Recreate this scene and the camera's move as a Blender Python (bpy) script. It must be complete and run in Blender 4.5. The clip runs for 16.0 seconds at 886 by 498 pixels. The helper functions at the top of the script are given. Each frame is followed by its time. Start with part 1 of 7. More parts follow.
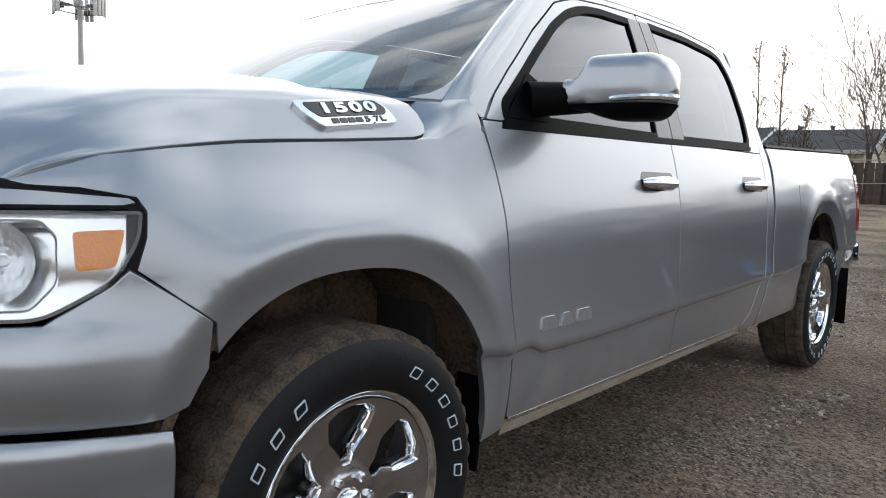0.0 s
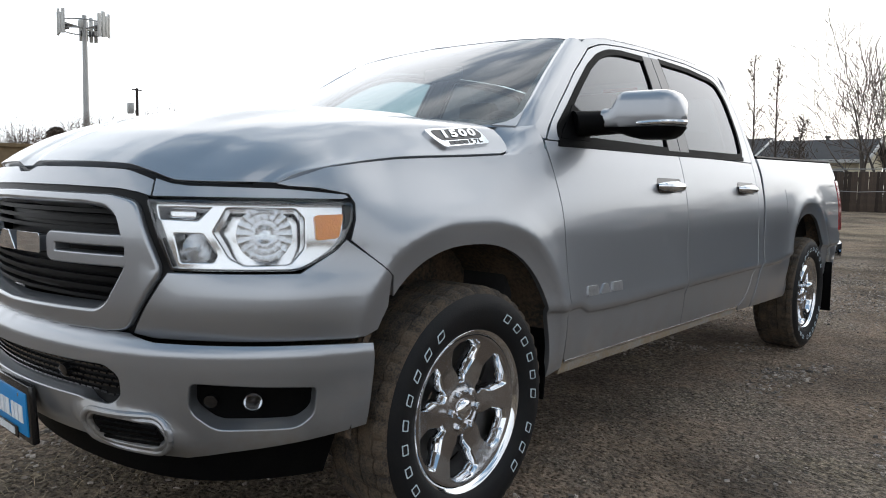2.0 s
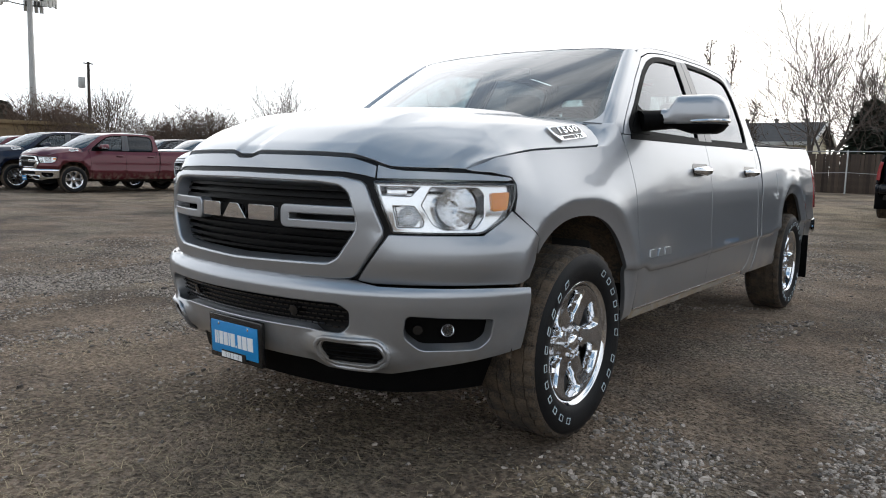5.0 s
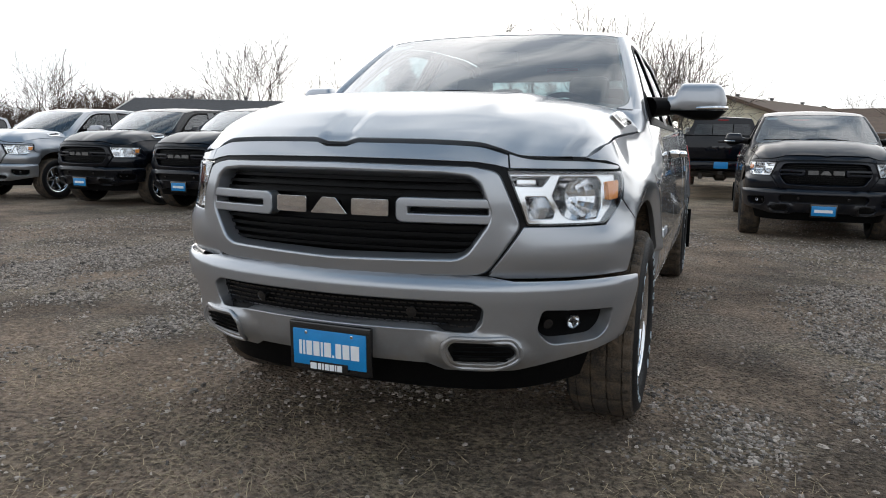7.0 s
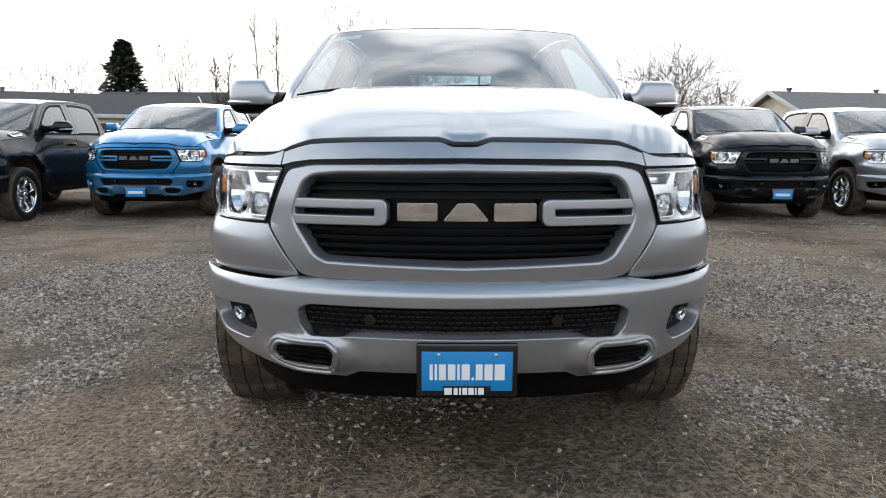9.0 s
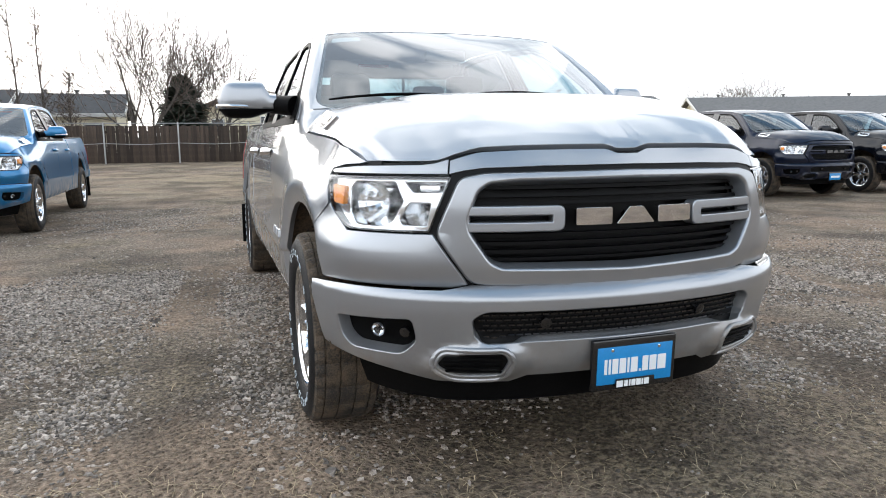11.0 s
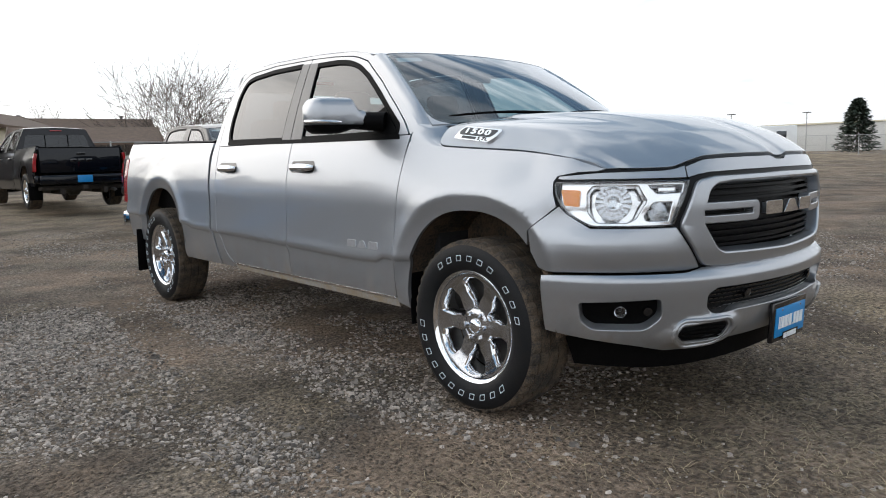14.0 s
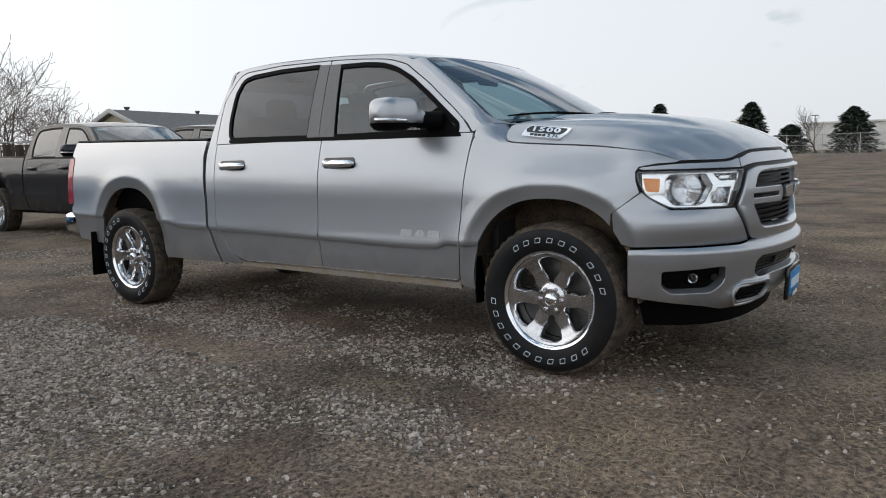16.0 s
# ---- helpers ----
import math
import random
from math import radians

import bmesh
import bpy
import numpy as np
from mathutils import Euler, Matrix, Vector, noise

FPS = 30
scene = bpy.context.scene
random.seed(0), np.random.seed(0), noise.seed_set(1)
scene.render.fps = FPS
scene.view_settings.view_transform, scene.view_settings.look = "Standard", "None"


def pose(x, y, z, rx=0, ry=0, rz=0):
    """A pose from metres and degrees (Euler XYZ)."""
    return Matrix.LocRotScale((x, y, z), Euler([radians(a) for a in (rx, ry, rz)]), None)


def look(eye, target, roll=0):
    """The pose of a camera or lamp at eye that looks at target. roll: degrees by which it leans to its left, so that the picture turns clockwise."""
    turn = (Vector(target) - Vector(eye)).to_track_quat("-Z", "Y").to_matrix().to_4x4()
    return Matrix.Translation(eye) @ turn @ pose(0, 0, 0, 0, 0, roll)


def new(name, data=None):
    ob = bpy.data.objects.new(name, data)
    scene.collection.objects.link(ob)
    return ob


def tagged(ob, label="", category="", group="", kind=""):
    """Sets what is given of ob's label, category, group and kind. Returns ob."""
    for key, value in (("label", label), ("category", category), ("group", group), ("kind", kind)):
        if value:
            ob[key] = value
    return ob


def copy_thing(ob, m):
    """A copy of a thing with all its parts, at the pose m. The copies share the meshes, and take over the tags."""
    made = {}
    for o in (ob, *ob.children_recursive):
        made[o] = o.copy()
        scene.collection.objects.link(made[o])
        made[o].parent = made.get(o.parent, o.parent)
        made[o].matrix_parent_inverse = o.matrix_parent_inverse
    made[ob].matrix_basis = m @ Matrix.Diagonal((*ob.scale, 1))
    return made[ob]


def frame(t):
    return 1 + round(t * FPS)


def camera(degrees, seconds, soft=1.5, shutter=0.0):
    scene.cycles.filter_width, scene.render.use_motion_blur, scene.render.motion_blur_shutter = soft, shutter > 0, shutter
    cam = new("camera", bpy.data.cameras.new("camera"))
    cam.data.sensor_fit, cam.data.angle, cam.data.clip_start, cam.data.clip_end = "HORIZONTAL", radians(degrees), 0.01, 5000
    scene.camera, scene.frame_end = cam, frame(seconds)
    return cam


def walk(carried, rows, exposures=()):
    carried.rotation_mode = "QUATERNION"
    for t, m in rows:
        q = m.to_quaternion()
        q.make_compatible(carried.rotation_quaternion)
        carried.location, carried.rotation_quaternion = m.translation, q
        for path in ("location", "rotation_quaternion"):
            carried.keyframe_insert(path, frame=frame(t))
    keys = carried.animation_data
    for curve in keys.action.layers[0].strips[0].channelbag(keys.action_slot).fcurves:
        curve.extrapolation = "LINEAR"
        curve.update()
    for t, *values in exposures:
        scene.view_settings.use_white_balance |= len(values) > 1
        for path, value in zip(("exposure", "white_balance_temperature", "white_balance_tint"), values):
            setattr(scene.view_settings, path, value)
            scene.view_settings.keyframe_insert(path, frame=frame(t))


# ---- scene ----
from mathutils.geometry import delaunay_2d_cdt

cam = camera(63.9, 16.0, soft=1.0)
PATH = [
    (0, (2.095, -1.025, 1.147), (0.784, 0.471, 0.935), 1.9),
    (0.5, (2.125, -1.166, 1.137), (0.817, 0.333, 0.936), 1.9),
    (1, (2.195, -1.339, 1.134), (0.887, 0.16, 0.933), 1.9),
    (1.5, (2.279, -1.536, 1.126), (0.969, -0.037, 0.937), 1.6),
    (2, (2.357, -1.735, 1.111), (1.044, -0.237, 0.939), 1.2),
    (2.5, (2.418, -1.949, 1.103), (1.105, -0.45, 0.927), 1.3),
    (3, (2.465, -2.134, 1.103), (1.158, -0.632, 0.919), 1.4),
    (3.5, (2.507, -2.289, 1.096), (1.204, -0.784, 0.901), 1.4),
    (4, (2.515, -2.418, 1.104), (1.218, -0.908, 0.901), 1.3),
    (4.2, (2.501, -2.464, 1.106), (1.209, -0.951, 0.902), 1.3),
    (6.3, (1.646, -3.014, 1.135), (0.739, -1.252, 0.868), 1.5),
    (6.5, (1.544, -3.058, 1.133), (0.691, -1.269, 0.867), 1.3),
    (7, (1.23, -3.128, 1.128), (0.525, -1.277, 0.853), 1.2),
    (7.5, (0.89, -3.166, 1.12), (0.353, -1.26, 0.839), 1.0),
    (8, (0.567, -3.199, 1.128), (0.215, -1.251, 0.84), 0.7),
    (8.2, (0.431, -3.208, 1.129), (0.151, -1.249, 0.84), 0.6),
    (10.3, (-0.887, -3.093, 1.159), (-0.439, -1.166, 0.867), -0.4),
    (10.5, (-1.016, -3.076, 1.161), (-0.515, -1.163, 0.868), -0.5),
    (11, (-1.323, -3.015, 1.169), (-0.705, -1.135, 0.877), -0.6),
    (11.5, (-1.631, -2.921, 1.173), (-0.902, -1.082, 0.884), -0.8),
    (12, (-1.943, -2.805, 1.178), (-1.079, -1.024, 0.895), -0.9),
    (12.5, (-2.251, -2.714, 1.177), (-1.265, -0.997, 0.899), -1.1),
    (13, (-2.554, -2.6, 1.177), (-1.46, -0.947, 0.907), -1.2),
    (13.5, (-2.851, -2.481, 1.188), (-1.648, -0.905, 0.922), -1.4),
    (14, (-3.154, -2.33, 1.177), (-1.851, -0.835, 0.921), -1.5),
    (14.5, (-3.444, -2.186, 1.175), (-2.04, -0.785, 0.92), -1.6),
    (15, (-3.742, -2.045, 1.166), (-2.256, -0.731, 0.909), -1.6),
    (15.5, (-4.014, -1.88, 1.181), (-2.456, -0.654, 0.919), -1.7),
    (16, (-4.268, -1.67, 1.179), (-2.65, -0.525, 0.914), -1.7),
]
EXPOSURES = [(0.0, 0.50), (1.0, 0.38), (2.0, 0.26), (4.0, 0.24), (6.5, 0.24), (8.0, 0.48), (10.5, 0.90), (11.5, 0.98), (12.5, 0.75), (13.5, 0.46), (14.5, 0.18), (15.5, -0.02), (16.0, -0.02)]
walk(cam, [(t, look(eye, target, roll)) for t, eye, target, roll in PATH], EXPOSURES)


# ---- world, sun and exposure ----
SUN_DIR = Vector((-0.25, 0.86, 0.46)).normalized()
world = bpy.data.worlds.new("overcast_sky")
scene.world = world
world.use_nodes = True
wn, wl = world.node_tree.nodes, world.node_tree.links
wn.clear()
w_out = wn.new("ShaderNodeOutputWorld")
w_bg = wn.new("ShaderNodeBackground")
w_sky = wn.new("ShaderNodeTexSky")
w_sky.sky_type, w_sky.sun_disc = "NISHITA", False
w_sky.sun_elevation = math.asin(SUN_DIR.z)
w_sky.sun_rotation = math.atan2(SUN_DIR.x, SUN_DIR.y)
w_sky.air_density, w_sky.dust_density = 1.0, 3.0
w_co = wn.new("ShaderNodeTexCoord")
w_map = wn.new("ShaderNodeMapping")
w_map.inputs["Scale"].default_value = (1.0, 1.0, 3.2)
w_noise = wn.new("ShaderNodeTexNoise")
w_noise.inputs["Scale"].default_value = 3.0
w_noise.inputs["Detail"].default_value = 6.0
w_noise.inputs["Roughness"].default_value = 0.52
w_noise.inputs["Distortion"].default_value = 0.6
w_ramp = wn.new("ShaderNodeValToRGB")
w_ramp.color_ramp.elements[0].position, w_ramp.color_ramp.elements[0].color = 0.42, (0.15, 0.25, 0.37, 1)
w_ramp.color_ramp.elements[1].position, w_ramp.color_ramp.elements[1].color = 0.66, (0.95, 0.99, 1.04, 1)
w_mid = w_ramp.color_ramp.elements.new(0.54)
w_mid.color = (0.56, 0.64, 0.71, 1)
# the cloud closes towards the horizon and opens overhead
w_sep = wn.new("ShaderNodeSeparateXYZ")
w_low = wn.new("ShaderNodeMapRange")
w_low.inputs["From Min"].default_value, w_low.inputs["From Max"].default_value = 0.30, 0.82
w_low.inputs["To Min"].default_value, w_low.inputs["To Max"].default_value = 0.36, 0.03
w_sum = wn.new("ShaderNodeMath")
w_sum.operation = "ADD"
w_mul = wn.new("ShaderNodeMix")
w_mul.data_type, w_mul.blend_type = "RGBA", "MIX"
w_mul.inputs["Factor"].default_value = 0.9
w_scale = wn.new("ShaderNodeVectorMath")
w_scale.operation = "SCALE"
w_scale.inputs["Scale"].default_value = 0.11
wl.new(w_co.outputs["Generated"], w_map.inputs["Vector"])
wl.new(w_map.outputs["Vector"], w_noise.inputs["Vector"])
wl.new(w_co.outputs["Generated"], w_sep.inputs["Vector"])
wl.new(w_sep.outputs["Z"], w_low.inputs["Value"])
w_boost = wn.new("ShaderNodeMath")
w_boost.operation = "MULTIPLY_ADD"
w_boost.inputs[1].default_value, w_boost.inputs[2].default_value = 1.35, -0.175
wl.new(w_noise.outputs["Fac"], w_boost.inputs[0])
wl.new(w_boost.outputs["Value"], w_sum.inputs[0])
wl.new(w_low.outputs["Result"], w_sum.inputs[1])
# it breaks open high on the side away from the sun
w_up = wn.new("ShaderNodeVectorMath")
w_up.operation = "DOT_PRODUCT"
w_up.inputs[1].default_value = tuple(Vector((0.05, -0.62, 0.78)).normalized())
w_open = wn.new("ShaderNodeMapRange")
w_open.interpolation_type = "SMOOTHSTEP"
w_open.inputs["From Min"].default_value, w_open.inputs["From Max"].default_value = 0.70, 0.97
w_open.inputs["To Min"].default_value, w_open.inputs["To Max"].default_value = 0.0, -0.20
w_cover = wn.new("ShaderNodeMath")
w_cover.operation = "ADD"
wl.new(w_co.outputs["Generated"], w_up.inputs[0])
wl.new(w_up.outputs["Value"], w_open.inputs["Value"])
wl.new(w_sum.outputs["Value"], w_cover.inputs[0])
wl.new(w_open.outputs["Result"], w_cover.inputs[1])
# and half-way up on the driver's side
w_half = wn.new("ShaderNodeVectorMath")
w_half.operation = "DOT_PRODUCT"
w_half.inputs[1].default_value = tuple(Vector((0.82, 0.20, 0.58)).normalized())
wl.new(w_co.outputs["Generated"], w_half.inputs[0])
w_gap = wn.new("ShaderNodeMapRange")
w_gap.interpolation_type = "SMOOTHSTEP"
w_gap.inputs["From Min"].default_value, w_gap.inputs["From Max"].default_value = 0.84, 0.98
w_gap.inputs["To Min"].default_value, w_gap.inputs["To Max"].default_value = 0.0, -0.16
w_cover2 = wn.new("ShaderNodeMath")
w_cover2.operation = "ADD"
wl.new(w_half.outputs["Value"], w_gap.inputs["Value"])
wl.new(w_cover.outputs["Value"], w_cover2.inputs[0])
wl.new(w_gap.outputs["Result"], w_cover2.inputs[1])
wl.new(w_cover2.outputs["Value"], w_ramp.inputs["Fac"])
wl.new(w_sky.outputs["Color"], w_scale.inputs[0])
wl.new(w_scale.outputs["Vector"], w_mul.inputs["A"])
# the cloud is thinner and brighter towards the sun
w_dot = wn.new("ShaderNodeVectorMath")
w_dot.operation = "DOT_PRODUCT"
w_dot.inputs[1].default_value = tuple(SUN_DIR)
w_glow = wn.new("ShaderNodeMapRange")
w_glow.interpolation_type = "SMOOTHSTEP"
w_glow.inputs["From Min"].default_value, w_glow.inputs["From Max"].default_value = -0.7, 0.7
w_glow.inputs["To Min"].default_value, w_glow.inputs["To Max"].default_value = 0.74, 0.92
w_cloud = wn.new("ShaderNodeVectorMath")
w_cloud.operation = "SCALE"
wl.new(w_co.outputs["Generated"], w_dot.inputs[0])
wl.new(w_dot.outputs["Value"], w_glow.inputs["Value"])
wl.new(w_ramp.outputs["Color"], w_cloud.inputs[0])
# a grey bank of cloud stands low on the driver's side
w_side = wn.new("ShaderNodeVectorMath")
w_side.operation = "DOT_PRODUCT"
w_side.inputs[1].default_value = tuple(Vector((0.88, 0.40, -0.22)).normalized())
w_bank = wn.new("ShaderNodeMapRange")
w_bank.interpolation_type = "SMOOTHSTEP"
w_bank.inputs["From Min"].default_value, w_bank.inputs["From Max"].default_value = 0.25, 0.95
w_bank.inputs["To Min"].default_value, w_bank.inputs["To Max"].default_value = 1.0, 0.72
w_both = wn.new("ShaderNodeMath")
w_both.operation = "MULTIPLY"
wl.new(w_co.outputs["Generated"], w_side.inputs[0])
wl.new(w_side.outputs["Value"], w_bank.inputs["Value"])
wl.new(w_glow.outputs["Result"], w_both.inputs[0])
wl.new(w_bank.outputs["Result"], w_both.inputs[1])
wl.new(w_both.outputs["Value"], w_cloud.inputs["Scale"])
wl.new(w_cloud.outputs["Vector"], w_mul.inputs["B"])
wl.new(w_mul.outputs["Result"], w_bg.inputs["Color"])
w_bg.inputs["Strength"].default_value = 1.50
wl.new(w_bg.outputs["Background"], w_out.inputs["Surface"])

sun_data = bpy.data.lights.new("sun", "SUN")
sun_data.energy, sun_data.angle, sun_data.color = 0.65, radians(100), (1.0, 0.92, 0.82)
sun = new("sun", sun_data)
sun.matrix_world = look((0, 0, 30), Vector((0, 0, 30)) - SUN_DIR)


# ---- materials ----
def material(name, color, rough=0.5, metal=0.0, coat=0.0, spec=0.5, scale=0.0, amount=0.0, bump=0.0, bump_scale=0.0, dark=None,
             transmission=0.0, emission=None, alpha=1.0, coat_rough=0.03, random_amount=0.0):
    """A principled material; scale and amount vary its colour by noise, dark is the colour it varies towards."""
    m = bpy.data.materials.new(name)
    m.use_nodes = True
    n, l = m.node_tree.nodes, m.node_tree.links
    p = n["Principled BSDF"]
    p.inputs["Base Color"].default_value = (*color, 1)
    p.inputs["Roughness"].default_value = rough
    p.inputs["Metallic"].default_value = metal
    p.inputs["Specular IOR Level"].default_value = spec
    p.inputs["Coat Weight"].default_value = coat
    p.inputs["Coat Roughness"].default_value = coat_rough
    p.inputs["Transmission Weight"].default_value = transmission
    p.inputs["Alpha"].default_value = alpha
    co = n.new("ShaderNodeTexCoord")
    last = None
    if amount > 0:
        a, b = n.new("ShaderNodeTexNoise"), n.new("ShaderNodeTexNoise")
        a.inputs["Scale"].default_value, b.inputs["Scale"].default_value = scale, scale * 9.7
        a.inputs["Detail"].default_value, b.inputs["Detail"].default_value = 5, 3
        add = n.new("ShaderNodeMath")
        add.operation = "ADD"
        ramp = n.new("ShaderNodeMapRange")
        ramp.inputs["From Min"].default_value, ramp.inputs["From Max"].default_value = 0.8, 1.2
        ramp.inputs["To Max"].default_value = amount
        mix = n.new("ShaderNodeMix")
        mix.data_type = "RGBA"
        mix.inputs["A"].default_value = (*color, 1)
        mix.inputs["B"].default_value = (*(dark or [c * 0.4 for c in color]), 1)
        l.new(co.outputs["Object"], a.inputs["Vector"])
        l.new(co.outputs["Object"], b.inputs["Vector"])
        l.new(a.outputs["Fac"], add.inputs[0])
        l.new(b.outputs["Fac"], add.inputs[1])
        l.new(add.outputs["Value"], ramp.inputs["Value"])
        l.new(ramp.outputs["Result"], mix.inputs["Factor"])
        last = mix.outputs["Result"]
    if random_amount > 0:
        info = n.new("ShaderNodeObjectInfo")
        geo = n.new("ShaderNodeNewGeometry")
        plus = n.new("ShaderNodeMath")
        plus.operation = "ADD"
        frac = n.new("ShaderNodeMath")
        frac.operation = "FRACT"
        rng = n.new("ShaderNodeMapRange")
        rng.inputs["To Min"].default_value, rng.inputs["To Max"].default_value = 1 - random_amount, 1 + random_amount
        sc = n.new("ShaderNodeVectorMath")
        sc.operation = "SCALE"
        l.new(info.outputs["Random"], plus.inputs[0])
        l.new(geo.outputs["Random Per Island"], plus.inputs[1])
        l.new(plus.outputs["Value"], frac.inputs[0])
        l.new(frac.outputs["Value"], rng.inputs["Value"])
        l.new(rng.outputs["Result"], sc.inputs["Scale"])
        if last:
            l.new(last, sc.inputs[0])
        else:
            sc.inputs[0].default_value = color
        last = sc.outputs["Vector"]
    if last:
        l.new(last, p.inputs["Base Color"])
    if bump > 0:
        c = n.new("ShaderNodeTexNoise")
        c.inputs["Scale"].default_value, c.inputs["Detail"].default_value = bump_scale, 4
        bp = n.new("ShaderNodeBump")
        bp.inputs["Strength"].default_value, bp.inputs["Distance"].default_value = bump, 0.01
        l.new(co.outputs["Object"], c.inputs["Vector"])
        l.new(c.outputs["Fac"], bp.inputs["Height"])
        l.new(bp.outputs["Normal"], p.inputs["Normal"])
    if emission:
        p.inputs["Emission Color"].default_value, p.inputs["Emission Strength"].default_value = (*emission[0], 1), emission[1]
    return m


def paint(name, color, rough=0.32, metal=0.76, spec=0.5, gloss=1.0, dust=1.0):
    """Metallic car paint under a clear coat, with a fine flake grain and a dull film of dust low on the panels."""
    m = material(name, color, rough, metal, coat=1.0, coat_rough=0.03, spec=spec)
    n, l = m.node_tree.nodes, m.node_tree.links
    p = n["Principled BSDF"]
    co = n["Texture Coordinate"]
    a = n.new("ShaderNodeTexNoise")
    a.inputs["Scale"].default_value, a.inputs["Detail"].default_value = 7.0, 6
    b = n.new("ShaderNodeTexNoise")
    b.inputs["Scale"].default_value, b.inputs["Detail"].default_value = 900.0, 1
    l.new(co.outputs["Object"], a.inputs["Vector"])
    l.new(co.outputs["Object"], b.inputs["Vector"])
    sep = n.new("ShaderNodeSeparateXYZ")
    l.new(co.outputs["Object"], sep.inputs["Vector"])
    low = n.new("ShaderNodeMapRange")
    low.inputs["From Min"].default_value, low.inputs["From Max"].default_value = 0.66, 0.40
    low.inputs["To Min"].default_value, low.inputs["To Max"].default_value = 0.0, dust
    l.new(sep.outputs["Z"], low.inputs["Value"])
    spots = n.new("ShaderNodeMapRange")
    spots.inputs["From Min"].default_value, spots.inputs["From Max"].default_value = 0.42, 0.72
    l.new(a.outputs["Fac"], spots.inputs["Value"])
    mul = n.new("ShaderNodeMath")
    mul.operation = "MULTIPLY"
    l.new(low.outputs["Result"], mul.inputs[0])
    l.new(spots.outputs["Result"], mul.inputs[1])
    flake = n.new("ShaderNodeMapRange")
    flake.inputs["To Min"].default_value, flake.inputs["To Max"].default_value = 0.86, 1.14
    l.new(b.outputs["Fac"], flake.inputs["Value"])
    sc = n.new("ShaderNodeVectorMath")
    sc.operation = "SCALE"
    sc.inputs[0].default_value = color
    l.new(flake.outputs["Result"], sc.inputs["Scale"])
    mix = n.new("ShaderNodeMix")
    mix.data_type = "RGBA"
    mix.inputs["B"].default_value = (0.22, 0.185, 0.145, 1)
    l.new(mul.outputs["Value"], mix.inputs["Factor"])
    l.new(sc.outputs["Vector"], mix.inputs["A"])
    l.new(mix.outputs["Result"], p.inputs["Base Color"])
    inv = n.new("ShaderNodeMath")
    inv.operation = "SUBTRACT"
    inv.inputs[0].default_value = gloss
    l.new(mul.outputs["Value"], inv.inputs[1])
    l.new(inv.outputs["Value"], p.inputs["Coat Weight"])
    met = n.new("ShaderNodeMath")
    met.operation = "MULTIPLY"
    met.inputs[1].default_value = metal
    l.new(inv.outputs["Value"], met.inputs[0])
    l.new(met.outputs["Value"], p.inputs["Metallic"])
    return m


SILVER = paint("silver_paint", (0.352, 0.366, 0.390))
BLACK_PAINT = paint("black_paint", (0.0020, 0.0030, 0.0062), 0.35, 0.2, 0.06, 0.62, 0.08)
NAVY_PAINT = paint("dark_blue_paint", (0.005, 0.009, 0.024), 0.4, 0.5, 0.12, 0.70, 0.35)
GRAPHITE_PAINT = paint("dark_grey_paint", (0.0055, 0.0072, 0.0120), 0.4, 0.4, 0.12, 0.60, 0.15)
BLUE_PAINT = paint("bright_blue_paint", (0.008, 0.165, 0.37), 0.33, 0.6)
RED_PAINT = paint("dark_red_paint", (0.09, 0.008, 0.016), 0.33, 0.6)
WHITE_PAINT = paint("white_paint", (0.74, 0.75, 0.76), 0.4, 0.0)
CHROME = material("chrome", (0.80, 0.81, 0.83), 0.06, 1.0)
WHEEL_FACE = material("machined_wheel_face", (0.60, 0.60, 0.62), 0.17, 1.0, scale=30, amount=0.35, dark=(0.40, 0.39, 0.38))
DARK_CHROME = material("lamp_chrome", (0.84, 0.845, 0.85), 0.17, 0.92)
TRIM = material("black_plastic", (0.003, 0.003, 0.0033), 0.5, spec=0.04, scale=14, amount=0.5, dark=(0.006, 0.0058, 0.0056), bump=0.10, bump_scale=420)
SLAT_BLACK = material("satin_grille_black", (0.004, 0.004, 0.0044), 0.45, spec=0.10)
GRILLE_BLACK = material("matt_grille_black", (0.004, 0.004, 0.0045), 0.42, spec=0.16)
GLOSS = material("gloss_black_plastic", (0.008, 0.008, 0.009), 0.15, coat=0.4)
BADGE_METAL = material("brushed_badge_metal", (0.55, 0.56, 0.58), 0.32, 0.9, scale=60, amount=0.3)
PILLAR_TRIM = material("pillar_film", (0.055, 0.057, 0.062), 0.35, coat=0.3, scale=30, amount=0.3)
UNDER = material("dirty_underbody", (0.018, 0.016, 0.014), 0.85, scale=6, amount=0.8, dark=(0.05, 0.038, 0.028))
MUDDY = material("mud_on_paint", (0.30, 0.235, 0.16), 0.7, scale=9, amount=0.7, dark=(0.33, 0.33, 0.33))
LINER = material("wheel_arch_liner", (0.034, 0.029, 0.024), 0.9, scale=9, amount=0.9, dark=(0.150, 0.100, 0.062), bump=0.4, bump_scale=60)
RUBBER = material("tyre_rubber", (0.007, 0.0075, 0.009), 0.55, spec=0.2, scale=18, amount=0.4, dark=(0.016, 0.014, 0.012), bump=0.15, bump_scale=200)
TREAD = material("dusty_tread_rubber", (0.024, 0.021, 0.018), 0.9, scale=16, amount=0.9, dark=(0.105, 0.075, 0.049), bump=0.4, bump_scale=120)
WHITE_RUBBER = material("raised_white_rubber", (0.62, 0.68, 0.72), 0.6, scale=40, amount=0.5, dark=(0.25, 0.36, 0.42))
GREY_METAL = material("cast_metal", (0.16, 0.155, 0.15), 0.5, 0.8, scale=20, amount=0.5)
